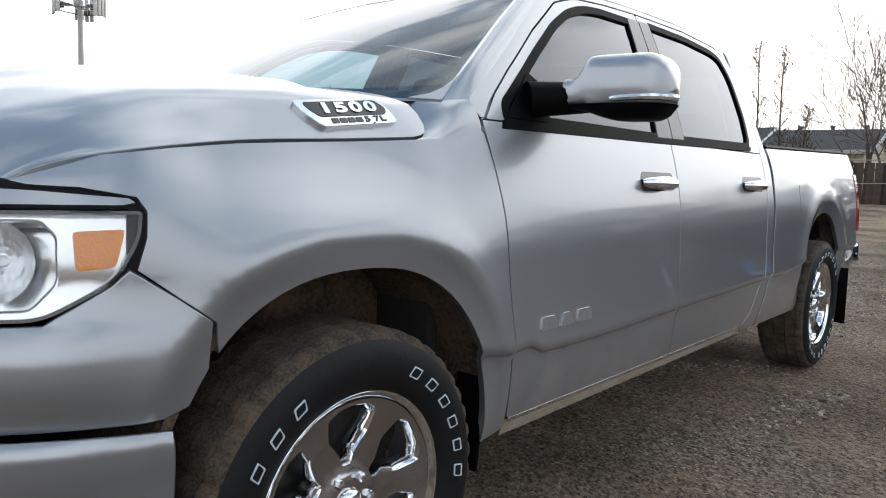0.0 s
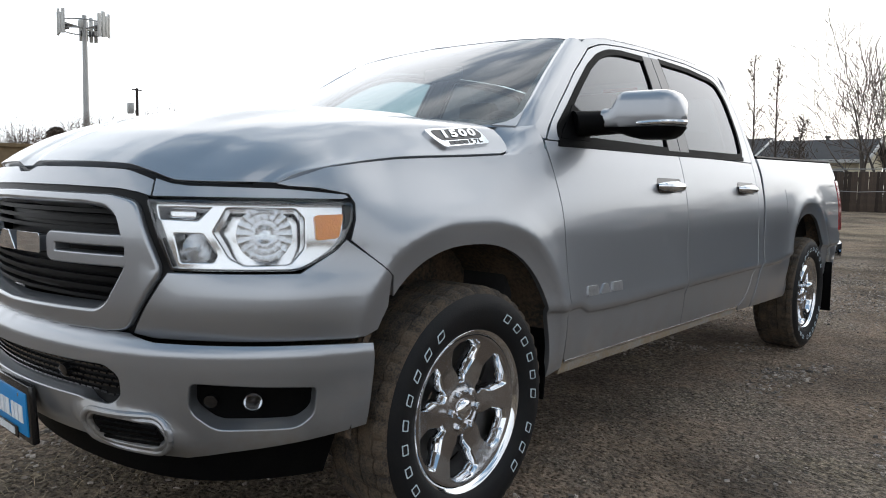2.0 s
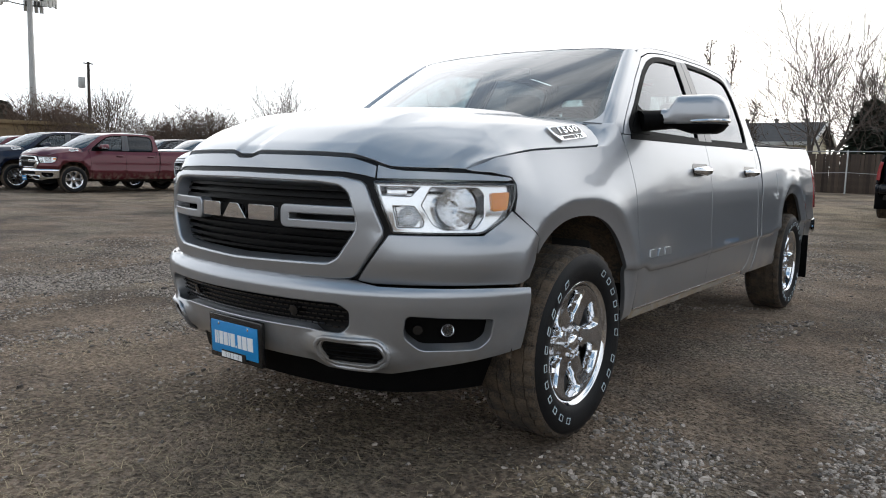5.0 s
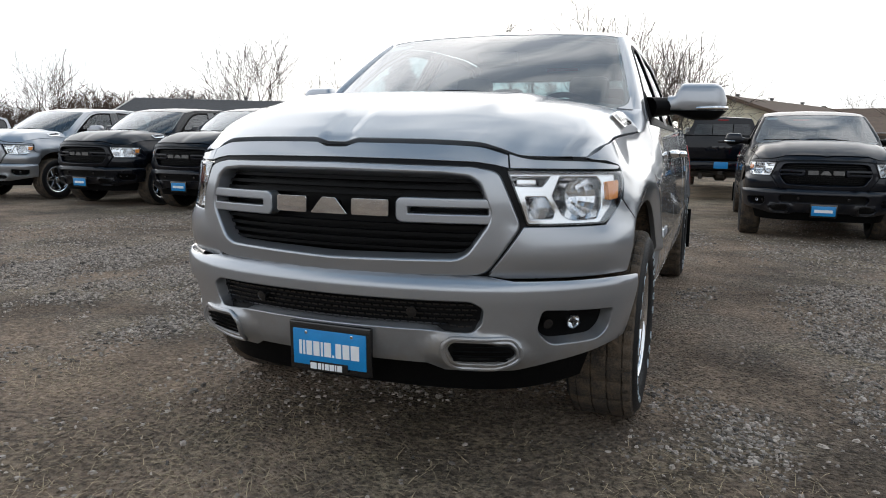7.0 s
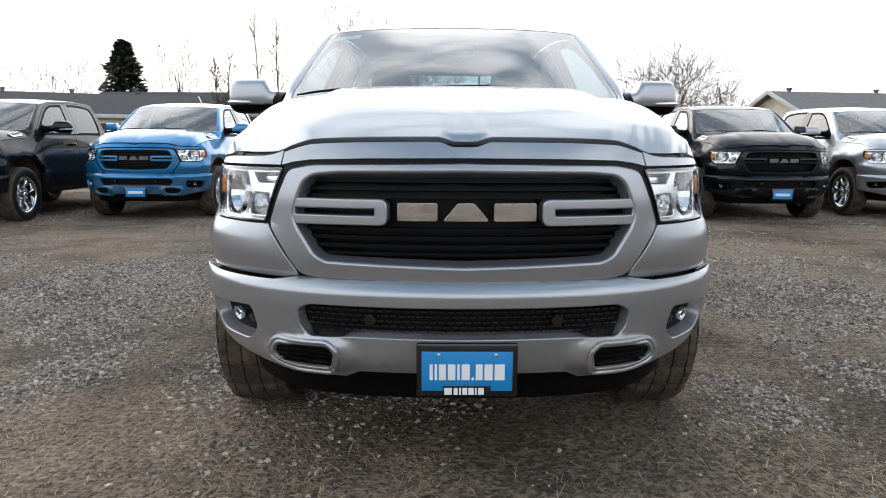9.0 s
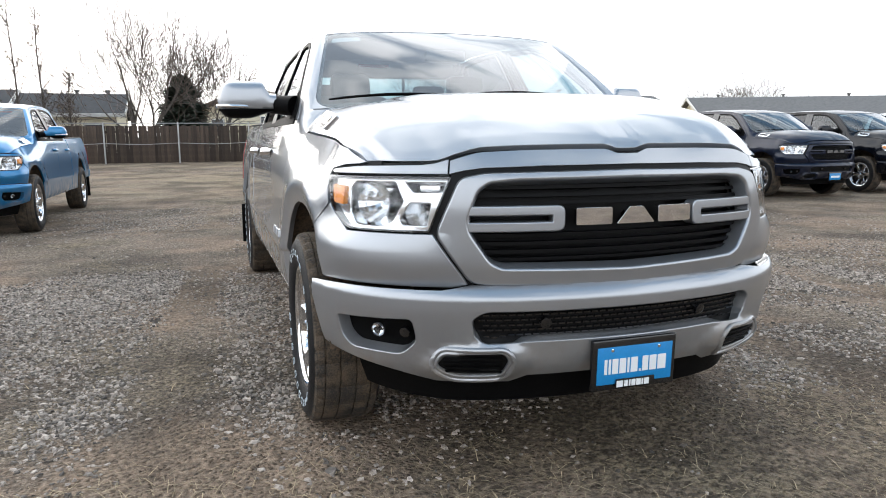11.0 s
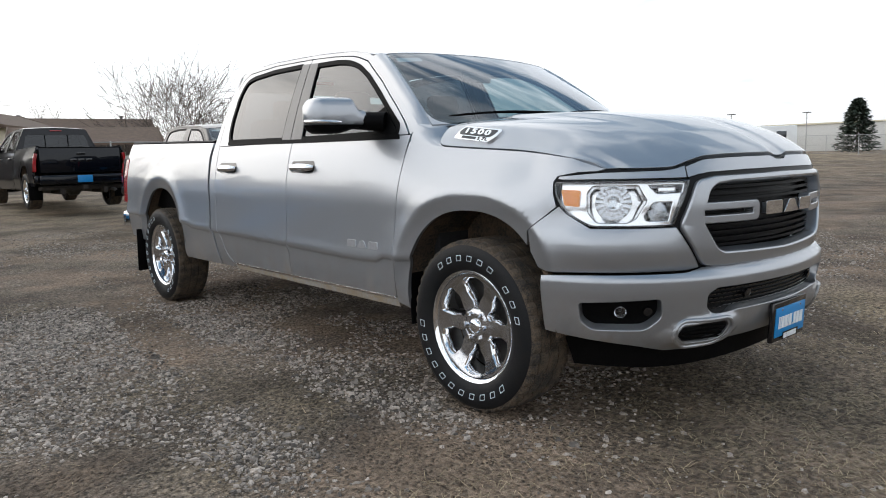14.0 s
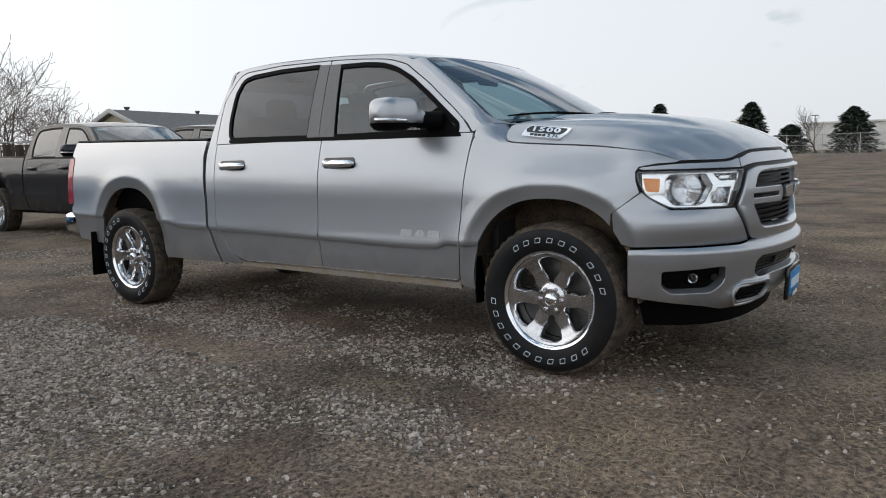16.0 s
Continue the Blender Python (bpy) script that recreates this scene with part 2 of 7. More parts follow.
AMBER = material("amber_plastic", (0.90, 0.32, 0.05), 0.25, coat=0.6, scale=90, amount=0.4, dark=(0.55, 0.12, 0.01), bump=0.25, bump_scale=160)
RED_LENS = material("red_lamp_lens", (0.35, 0.008, 0.012), 0.12, coat=0.8, scale=60, amount=0.4, dark=(0.14, 0.004, 0.006))
CABIN = material("dark_cabin_fabric", (0.022, 0.022, 0.024), 0.8, scale=30, amount=0.5, bump=0.2, bump_scale=300)
SEAT = material("grey_seat_fabric", (0.085, 0.088, 0.092), 0.85, scale=40, amount=0.5, bump=0.25, bump_scale=400)
HEADLINER = material("pale_headliner", (0.35, 0.34, 0.33), 0.9, scale=30, amount=0.3)
SIGN_BLUE = material("blue_plate_insert", (0.007, 0.235, 0.56), 0.4, scale=20, amount=0.2)
SIGN_WHITE = material("white_print", (0.78, 0.79, 0.80), 0.5)
PAPER = material("paper_sticker", (0.72, 0.73, 0.74), 0.7, scale=80, amount=0.35, dark=(0.45, 0.46, 0.48))


def glass_material(name, tint, mixing):
    """Window glass: a clear or tinted pane with a mirror layer that grows towards a glancing view."""
    m = bpy.data.materials.new(name)
    m.use_nodes = True
    n, l = m.node_tree.nodes, m.node_tree.links
    n.clear()
    o = n.new("ShaderNodeOutputMaterial")
    t = n.new("ShaderNodeBsdfTransparent")
    t.inputs["Color"].default_value = (*tint, 1)
    g = n.new("ShaderNodeBsdfGlossy")
    g.inputs["Roughness"].default_value = 0.015
    g.inputs["Color"].default_value = (0.95, 0.97, 1.0, 1)
    w = n.new("ShaderNodeLayerWeight")
    w.inputs["Blend"].default_value = 0.5
    e = n.new("ShaderNodeMath")
    e.operation = "POWER"
    e.inputs[1].default_value = 4.0
    l.new(w.outputs["Facing"], e.inputs[0])
    f = n.new("ShaderNodeMapRange")
    f.inputs["To Min"].default_value, f.inputs["To Max"].default_value = mixing, 1.0
    l.new(e.outputs["Value"], f.inputs["Value"])
    mix = n.new("ShaderNodeMixShader")
    l.new(f.outputs["Result"], mix.inputs["Fac"])
    l.new(t.outputs["BSDF"], mix.inputs[1])
    l.new(g.outputs["BSDF"], mix.inputs[2])
    l.new(mix.outputs["Shader"], o.inputs["Surface"])
    return m


GLASS = glass_material("windscreen_glass", (0.38, 0.50, 0.53), 0.085)
SIDE_GLASS = glass_material("door_glass", (0.42, 0.50, 0.51), 0.07)
TINT_GLASS = glass_material("tinted_glass", (0.05, 0.058, 0.068), 0.05)
LENS = glass_material("clear_lamp_lens", (0.95, 0.96, 0.97), 0.04)


# ---- mesh helpers ----
def catmull(points, closed=False):
    """A smooth curve through 2D points, by the parameter 0..1 of arc length."""
    p = np.array(points, float)
    out = []
    n = len(p)
    for i in range(n - 1):
        a, b, c, d = p[max(i - 1, 0)], p[i], p[i + 1], p[min(i + 2, n - 1)]
        for k in range(24):
            t = k / 24
            out.append(0.5 * (2 * b + (c - a) * t + (2 * a - 5 * b + 4 * c - d) * t * t + (3 * b - a - 3 * c + d) * t ** 3))
    out.append(p[-1])
    return np.array(out)


def profile(*knots):
    """A function through (at, value) knots: a monotone-looking cubic."""
    xs, ys = [k[0] for k in knots], [k[1] for k in knots]
    ms = []
    for i in range(len(xs)):
        if i in (0, len(xs) - 1):
            j = min(i, len(xs) - 2)
            ms.append((ys[j + 1] - ys[j]) / (xs[j + 1] - xs[j]))
        else:
            a, b = (ys[i] - ys[i - 1]) / (xs[i] - xs[i - 1]), (ys[i + 1] - ys[i]) / (xs[i + 1] - xs[i])
            ms.append(0 if a * b <= 0 else 2 * a * b / (a + b))

    def f(x):
        if x <= xs[0]:
            return ys[0] + ms[0] * (x - xs[0])
        if x >= xs[-1]:
            return ys[-1] + ms[-1] * (x - xs[-1])
        i = 0
        while x > xs[i + 1]:
            i += 1
        h = xs[i + 1] - xs[i]
        t = (x - xs[i]) / h
        return (ys[i] * (1 + 2 * t) * (1 - t) ** 2 + h * ms[i] * t * (1 - t) ** 2
                + ys[i + 1] * t * t * (3 - 2 * t) - h * ms[i + 1] * t * t * (1 - t))
    return f


def smooth(a, b, x):
    t = min(1, max(0, (x - a) / (b - a)))
    return t * t * (3 - 2 * t)


def rounded(points, r=0.02, n=5, step=0.05):
    """A closed 2D outline with rounded corners, its long edges divided. A point may carry its own radius."""
    pts = [Vector(p[:2]) for p in points]
    rad = [p[2] if len(p) > 2 else r for p in points]
    out = []
    for i, p in enumerate(pts):
        a, b = pts[i - 1] - p, pts[(i + 1) % len(pts)] - p
        d = min(rad[i], a.length * 0.45, b.length * 0.45)
        if d < 1e-4:
            out.append(p)
            continue
        s, e = p + a.normalized() * d, p + b.normalized() * d
        for k in range(n + 1):
            t = k / n
            out.append(s * (1 - t) ** 2 + p * 2 * t * (1 - t) + e * t * t)
    return divided(out, step)


def divided(pts, step, closed=True):
    out = []
    for i, p in enumerate(pts if closed else pts[:-1]):
        q = pts[(i + 1) % len(pts)]
        p, q = Vector(p), Vector(q)
        k = max(1, math.ceil((q - p).length / step - 1e-6))
        out += [p.lerp(q, j / k) for j in range(k)]
    if not closed:
        out.append(Vector(pts[-1]))
    return out


def area2(pts):
    return sum(pts[i - 1][0] * p[1] - p[0] * pts[i - 1][1] for i, p in enumerate(pts))


def inside(pts, poly):
    """Even-odd test of many points in one polygon."""
    pts = np.array(pts, float)
    res = np.zeros(len(pts), bool)
    x, y = pts[:, 0], pts[:, 1]
    for i in range(len(poly)):
        (x1, y1), (x2, y2) = poly[i - 1], poly[i]
        if y1 == y2:
            continue
        c = ((y1 > y) != (y2 > y)) & (x < (x2 - x1) * (y - y1) / (y2 - y1) + x1)
        res ^= c
    return res


def link(name, verts, faces, mat, parent=None, normals=None, label="", flat=False, sharp=35):
    me = bpy.data.meshes.new(name)
    me.from_pydata([tuple(v) for v in verts], [], faces)
    me.update()
    me.materials.append(mat)
    if not flat:
        me.polygons.foreach_set("use_smooth", [True] * len(me.polygons))
        if normals is not None:
            me.normals_split_custom_set_from_vertices([tuple(v) for v in normals])
        else:
            me.set_sharp_from_angle(angle=radians(sharp))
    ob = new(name, me)
    ob.parent = parent
    if label:
        tagged(ob, label)
    return ob


def part(name, bm, mat, parent, label="", sharp=35, flat=False):
    """Links a bmesh as one mesh object under a thing or a part."""
    me = bpy.data.meshes.new(name)
    bmesh.ops.recalc_face_normals(bm, faces=bm.faces)
    bm.to_mesh(me)
    bm.free()
    me.materials.append(mat)
    if not flat:
        me.polygons.foreach_set("use_smooth", [True] * len(me.polygons))
        me.set_sharp_from_angle(angle=radians(sharp))
    ob = new(name, me)
    ob.parent = parent
    if label:
        tagged(ob, label)
    return ob


def panel(name, f, outer, mat, parent, holes=(), step=0.05, depth=0.02, edge=0.003, mirror=False, label="", lift=0.0, rows=()):
    """A curved sheet cut to a 2D outline: f maps (u, v) to a place; its rim turns inwards with a rounded edge."""
    outer = [tuple(p) for p in outer]
    if area2(outer) < 0:
        outer.reverse()
    loops = [outer]
    for h in holes:
        h = [tuple(p) for p in h]
        if area2(h) > 0:
            h.reverse()
        loops.append(h)
    flat = [p for lp in loops for p in lp]
    edges, base = [], 0
    for lp in loops:
        edges += [(base + i, base + (i + 1) % len(lp)) for i in range(len(lp))]
        base += len(lp)
    lo, hi = np.min(outer, 0), np.max(outer, 0)
    grid = np.array([(x, y) for x in np.arange(lo[0] + step * 0.5, hi[0], step) for y in np.arange(lo[1] + step * 0.5, hi[1], step)]).reshape(-1, 2)
    if len(grid):
        keep = inside(grid, outer)
        for h in loops[1:]:
            keep &= ~inside(grid, h)
        grid = grid[keep]
    if len(grid):
        b = np.array(flat)
        near = np.array([np.min(np.sum((b - g) ** 2, 1)) for g in grid])
        grid = grid[near > (0.5 * step) ** 2]
    if len(rows):
        # points along a crease take the place of the grid beside it
        extra = np.array(rows)
        keep = inside(extra, outer)
        for h in loops[1:]:
            keep &= ~inside(extra, h)
        b = np.array(flat)
        extra = np.array([e for e, k in zip(extra, keep) if k and np.min(np.sum((b - e) ** 2, 1)) > 0.008 ** 2]).reshape(-1, 2)
        if len(extra) and len(grid):
            grid = np.array([g for g in grid if np.min(np.sum((extra - g) ** 2, 1)) > 0.012 ** 2]).reshape(-1, 2)
        grid = np.concatenate([grid.reshape(-1, 2), extra])
    pts = [Vector(p) for p in flat] + [Vector(g) for g in grid]
    vs, es, fs, ov, oe, of = delaunay_2d_cdt(pts, edges, [], 0, 1e-6)
    cen = [((vs[t[0]] + vs[t[1]] + vs[t[2]]) / 3) for t in fs]
    ok = inside(cen, outer)
    for h in loops[1:]:
        ok &= ~inside(cen, h)
    tris = [list(t) for t, k in zip(fs, ok) if k]
    where = {}
    for i, orig in enumerate(ov):
        for o in orig:
            where[o] = i
    e = 1e-3

    def at(u, v):
        p = Vector(f(u, v))
        a, c = Vector(f(u + e, v)) - Vector(f(u - e, v)), Vector(f(u, v + e)) - Vector(f(u, v - e))
        n = a.cross(c)
        n = n.normalized() if n.length > 0 else Vector((0, 0, 1))
        return p + n * lift, n
    vn = [at(v[0], v[1]) for v in vs]
    verts, norms = [p for p, n in vn], [n for p, n in vn]
    faces = []
    for t in tris:
        a, b, c = (verts[i] for i in t)
        n = (b - a).cross(c - a)
        faces.append(t if n.dot(norms[t[0]]) >= 0 else [t[0], t[2], t[1]])
    base = 0
    if depth > 0:
        for lp in loops:
            m = len(lp)
            ids = [where.get(base + i, base + i) for i in range(m)]
            base += m
            start = len(verts)
            for i in range(m):
                p, n = verts[ids[i]], norms[ids[i]]
                t = verts[ids[(i + 1) % m]] - verts[ids[i - 1]]
                o = t.cross(n)
                o = o.normalized() if o.length > 0 else n
                wide = edge if edge > 0.004 else edge * 0.2
                verts += [p, p + o * wide - n * edge, p + o * wide - n * (edge + depth)]
                norms += [n, o, o]
            for i in range(m):
                a, b = start + 3 * i, start + 3 * ((i + 1) % m)
                faces += [[a, a + 1, b + 1, b], [a + 1, a + 2, b + 2, b + 1]]
    if mirror:
        verts = [Vector((-v[0], v[1], v[2])) for v in verts]
        norms = [Vector((-v[0], v[1], v[2])) for v in norms]
        faces = [t[::-1] for t in faces]
    return link(name, verts, faces, mat, parent, norms, label)


def lathe(rings, segments=64, axis="x", closed=False):
    """Verts and faces of (radius, along) rings turned about an axis."""
    verts, faces = [], []
    for r, h in rings:
        for k in range(segments):
            a = 2 * math.pi * k / segments
            c, s = r * math.cos(a), r * math.sin(a)
            verts.append({"x": (h, c, s), "y": (c, h, s), "z": (c, s, h)}[axis])
    m = len(rings)
    for i in range(m if closed else m - 1):
        for k in range(segments):
            a, b = i * segments, ((i + 1) % m) * segments
            faces.append([a + k, a + (k + 1) % segments, b + (k + 1) % segments, b + k])
    return verts, faces


def turned(name, rings, mat, parent, segments=32, axis="z", m=None, label="", sharp=40, caps=True):
    bm = bmesh.new()
    v, f = lathe(rings, segments, axis)
    vs = [bm.verts.new(m @ Vector(p) if m else p) for p in v]
    for t in f:
        bm.faces.new([vs[i] for i in t])
    if caps:
        bm.faces.new(vs[:segments])
        bm.faces.new(vs[-segments:])
    return part(name, bm, mat, parent, label, sharp)


def box_bm(size, bevel=0.0, m=None, bm=None, segs=2):
    """A bevelled box of that size about the origin, moved by m."""
    b = bmesh.new()
    bmesh.ops.create_cube(b, size=1.0)
    bmesh.ops.scale(b, vec=size, verts=b.verts)
    if bevel > 0:
        bmesh.ops.bevel(b, geom=b.edges[:], offset=bevel, segments=segs, affect="EDGES", profile=0.5)
    if m is not None:
        bmesh.ops.transform(b, matrix=m, verts=b.verts)
    if bm is None:
        return b
    me = bpy.data.meshes.new("tmp")
    b.to_mesh(me)
    b.free()
    bm.from_mesh(me)
    bpy.data.meshes.remove(me)
    return bm


def box(name, size, mat, parent, m, bevel=0.005, label="", segs=2):
    return part(name, box_bm(size, bevel, m, None, segs), mat, parent, label)


def tube_bm(points, radius, segments=8, bm=None, closed=False, squash=1.0):
    """A tube along points; radius may be a number or a list."""
    bm = bm or bmesh.new()
    pts = [Vector(p) for p in points]
    n = len(pts)
    rings = []
    up = Vector((0, 0, 1))
    for i, p in enumerate(pts):
        if closed:
            t = pts[(i + 1) % n] - pts[i - 1]
        else:
            t = pts[min(i + 1, n - 1)] - pts[max(i - 1, 0)]
        t.normalize()
        ref = up if abs(t.z) < 0.9 else Vector((0, 1, 0))
        a = t.cross(ref).normalized()
        b = a.cross(t).normalized()
        r = radius[i] if isinstance(radius, (list, tuple)) else radius
        rings.append([bm.verts.new(p + a * (r * math.cos(2 * math.pi * k / segments)) + b * (r * squash * math.sin(2 * math.pi * k / segments))) for k in range(segments)])
    for i in range(n if closed else n - 1):
        r0, r1 = rings[i], rings[(i + 1) % n]
        for k in range(segments):
            bm.faces.new([r0[k], r0[(k + 1) % segments], r1[(k + 1) % segments], r1[k]])
    if not closed:
        bm.faces.new(rings[0][::-1])
        bm.faces.new(rings[-1])
    return bm


def letters(name, text, size, depth, mat, parent, m, label="", wide=1.0, bold=0.0):
    """Writing in the built-in font as a mesh; m carries its x along the line and its y up the letters."""
    cu = bpy.data.curves.new(name, "FONT")
    cu.body, cu.size, cu.extrude, cu.offset = text, size, depth, bold
    cu.align_x, cu.align_y = "CENTER", "CENTER"
    tmp = new(name, cu)
    me = bpy.data.meshes.new_from_object(tmp.evaluated_get(bpy.context.evaluated_depsgraph_get()))
    bpy.data.objects.remove(tmp)
    me.transform(m @ Matrix.Diagonal((wide, 1, 1, 1)))
    me.materials.clear()
    me.materials.append(mat)
    ob = new(name, me)
    ob.parent = parent
    if label:
        tagged(ob, label)
    return ob


# ---- the pickup's skin: a plan curve from the nose round the corner to the tail, pushed in and out with height ----
PLAN = catmull([(-0.2, -0.988), (0, -1.0), (0.2, -0.988), (0.4, -0.953), (0.57, -0.893), (0.70, -0.805), (0.81, -0.685), (0.89, -0.55), (0.94, -0.40),
                (0.965, -0.20), (0.977, 0.10), (0.985, 0.5), (0.985, 1.6), (0.985, 2.6), (0.985, 3.2), (0.980, 4.0), (0.965, 5.2)])[24:]
PLAN_S = np.concatenate([[0], np.cumsum(np.hypot(*np.diff(PLAN, axis=0).T))])
PLAN_T = np.gradient(PLAN, axis=0) / np.linalg.norm(np.gradient(PLAN, axis=0), axis=1)[:, None]
FRONT_X = PLAN[:220, 0]
side_profile = profile((0.40, -0.045), (0.44, -0.030), (0.48, -0.020), (0.56, -0.010), (0.62, -0.006), (0.648, -0.003), (0.660, 0.008), (0.675, 0.0115), (0.72, 0.007), (0.80, 0.001), (0.88, -0.003),
                       (0.95, -0.005), (1.00, -0.008), (1.05, -0.013), (1.10, -0.0215), (1.15, -0.032), (1.22, -0.049), (1.30, -0.075), (1.36, -0.10))
# the crease along the doors and the bed, and how the upper body narrows towards the nose
crease_z = profile((0.30, 0.692), (0.52, 0.670), (0.62, 0.672), (0.70, 0.646), (0.90, 0.643), (1.60, 0.656), (2.50, 0.675), (3.05, 0.682), (3.14, 0.686), (3.25, 0.708), (3.40, 0.717), (4.70, 0.735))
narrowing = profile((-0.7, 0.070), (-0.1, 0.063), (0.28, 0.038), (0.50, 0.015), (0.75, 0.003), (1.0, 0.0), (2.0, 0.0))
flare_profile = profile((0.90, -0.022), (1.0, -0.014), (1.08, -0.003), (1.145, 0.009), (1.17, 0.0105), (1.22, 0.008), (1.34, 0.002), (1.48, 0.0), (2.0, 0.0))
fascia_profile = profile((0.70, -0.02), (0.80, -0.002), (0.95, 0.0), (1.05, -0.010), (1.09, -0.024), (1.12, -0.036), (1.15, -0.052), (1.25, -0.11))
bumper_profile = profile((0.36, -0.085), (0.40, -0.05), (0.45, -0.018), (0.52, 0.004), (0.58, 0.018), (0.64, 0.030), (0.675, 0.032), (0.695, 0.024),
                         (0.710, 0.005), (0.722, -0.03))
AXLES = (0.0, 3.885)


def plan(s):
    a = abs(s)
    x, y = np.interp(a, PLAN_S, PLAN[:, 0]), np.interp(a, PLAN_S, PLAN[:, 1])
    tx, ty = np.interp(a, PLAN_S, PLAN_T[:, 0]), np.interp(a, PLAN_S, PLAN_T[:, 1])
    g = 1 if s >= 0 else -1
    return g * x, y, g * ty, -tx


def s_of_y(y):
    return float(np.interp(y, PLAN[:, 1], PLAN_S))


def s_of_x(x):
    return math.copysign(float(np.interp(abs(x), FRONT_X, PLAN_S[:220])), x)


def flare(y, z):
    """A lip round each wheel opening: it swells to a soft crest, then turns in towards the wheel."""
    d = 0.0
    for yc, a, b in ((0.01, 0.455, 0.515), (3.83, 0.455, 0.56)):
        if abs(y - yc) < 0.75:
            r = ((abs(y - yc) / a) ** 2.35 + (max(0.0, z - 0.42) / b) ** 2.35) ** (1 / 2.35)
            if r < 1.48:
                d += flare_profile(max(0.9, r)) * smooth(0.42, 0.66, z)
    return d


def skin(s, z):
    x, y, nx, ny = plan(s)
    w = smooth(-0.62, -0.28, y)
    inner = narrowing(y) * smooth(0.94, 1.24, z) * smooth(-0.75, -0.3, y)
    q = z - (crease_z(max(y, 0.3)) - 0.660) * (1 - smooth(0.70, 0.98, z)) * smooth(0.44, 0.60, z) if y > -0.3 else z
    d = (1 - w) * fascia_profile(z) + w * (side_profile(q) - inner) + flare(y, z) * smooth(-0.56, -0.38, y)
    d += 0.035 * smooth(0.62, 0.90, abs(x)) * (1 - smooth(0.82, 0.95, z)) * (1 - w)
    d += 0.012 * smooth(0.56, 0.68, abs(x)) * math.sin(math.pi * min(1, max(0, (z - 0.66) / 0.225))) ** 0.8 * (1 - w)
    return (x + nx * d, y + ny * d, z)


def side(y, z):
    return skin(s_of_y(y), z)


def bumper_skin(s, z):
    x, y, nx, ny = plan(s)
    d = bumper_profile(z) + 0.022 * smooth(0.55, 0.92, abs(x))
    # swollen collar round each tow hook, running up into the ledge under the slot
    e = math.hypot((abs(x) - 0.515 + 0.5 * (z - 0.445)) / 0.165, (z - 0.445) / 0.080)
    d += 0.024 * (1 - smooth(0.70, 1.20, e)) * smooth(0.36, 0.42, z)
    return (x + nx * d, y + ny * d, z)


def plan_in(s, z):
    x, y, nx, ny = plan(s)
    d = -0.095 - 0.25 * (0.43 - z)
    return (x + nx * d, y + ny * d, z)


def cab_skin(y, z):
    t = z - 1.30
    return (0.908 - narrowing(y) - 0.36 * t - 0.15 * t * t, y, z)


HOOD_SEAM = profile((-0.645, 1.114), (-0.613, 1.134), (-0.556, 1.152), (-0.46, 1.168), (-0.35, 1.181), (-0.20, 1.196), (0.0, 1.208), (0.15, 1.219), (0.38, 1.238))
hood_front_z = profile((0.0, 1.1485), (0.035, 1.149), (0.085, 1.164), (0.30, 1.163), (0.50, 1.157), (0.58, 1.138), (0.65, 1.115), (0.75, 1.113), (0.9, 1.113))
hood_centre = profile((0.0, 0.0), (0.06, 0.20), (0.18, 0.50), (0.40, 0.80), (0.70, 0.965), (1.0, 1.0))
hood_across = profile((0.0, 0.955), (0.35, 0.945), (0.56, 0.920), (0.66, 0.893), (0.76, 0.850), (0.82, 0.800), (0.87, 0.718), (0.907, 0.600), (0.9375, 0.415), (0.968, 0.205), (1.0, 0.0))


def hood_skin(u, v):
    """u runs from the middle (0) to the side seam (1), v from the nose (0) to the cowl (1)."""
    g, a = (1 if u >= 0 else -1), abs(u)
    v = max(0.0, v)
    ys = -0.645 + v * (0.305 + 0.645)
    sx, sy, _ = side(ys, HOOD_SEAM(ys))
    x = a * sx
    fx, fy, _ = skin(s_of_x(min(0.86, a * 0.847)), 1.14)
    y = fy + 0.004 + (min(0.305, 0.05 + 0.325 * a ** 2.5) - fy) * v
    if a > 0.9:
        y += (sy - y) * smooth(0.9, 1.0, a)
    zs = HOOD_SEAM(ys)
    zc = 1.147 + (1.372 - 1.147) * hood_centre(v)
    z = zs + (zc - zs) * hood_across(a)
    lip = hood_front_z(max(0.10, a * 0.847))
    z += (lip - (1.112 + (1.147 - 1.112) * hood_across(a))) * (1 - smooth(0.0, 0.55, v)) ** 2
    z += (hood_front_z(a * 0.847) - lip) * (1 - smooth(0.0, 0.028, v))
    # raised dome with a crease along each edge, and a shallow channel behind the notch
    edge_x = 0.435 + 0.075 * v
    z += 0.020 * (1 - smooth(edge_x - 0.02, edge_x + 0.085, x)) * smooth(0.06, 0.45, v)
    z -= 0.006 * (1 - smooth(0.030, 0.075, x)) * (1 - smooth(0.05, 0.50, v)) * smooth(0.0, 0.04, v)
    return (g * x, y, z)


def arch(yc, a, b, zc=0.42, e=2.35, n=40):
    """The upper half of a wheel opening, from its rear end to its front end."""
    out = []
    for k in range(n + 1):
        t = math.pi * k / n
        c, s = math.cos(t), math.sin(t)
        out.append((yc + math.copysign(a * abs(c) ** (2 / e), c), zc + b * abs(s) ** (2 / e)))
    return out


def offset2(poly, d):
    """A dense outline moved inwards by d."""
    pts = [Vector(p) for p in poly]
    if area2(pts) < 0:
        pts.reverse()
    out = []
    for i, p in enumerate(pts):
        t = (pts[(i + 1) % len(pts)] - pts[i - 1]).normalized()
        out.append(p + Vector((-t.y, t.x)) * d)
    return out


def both(make):
    for m in (False, True):
        make(m)


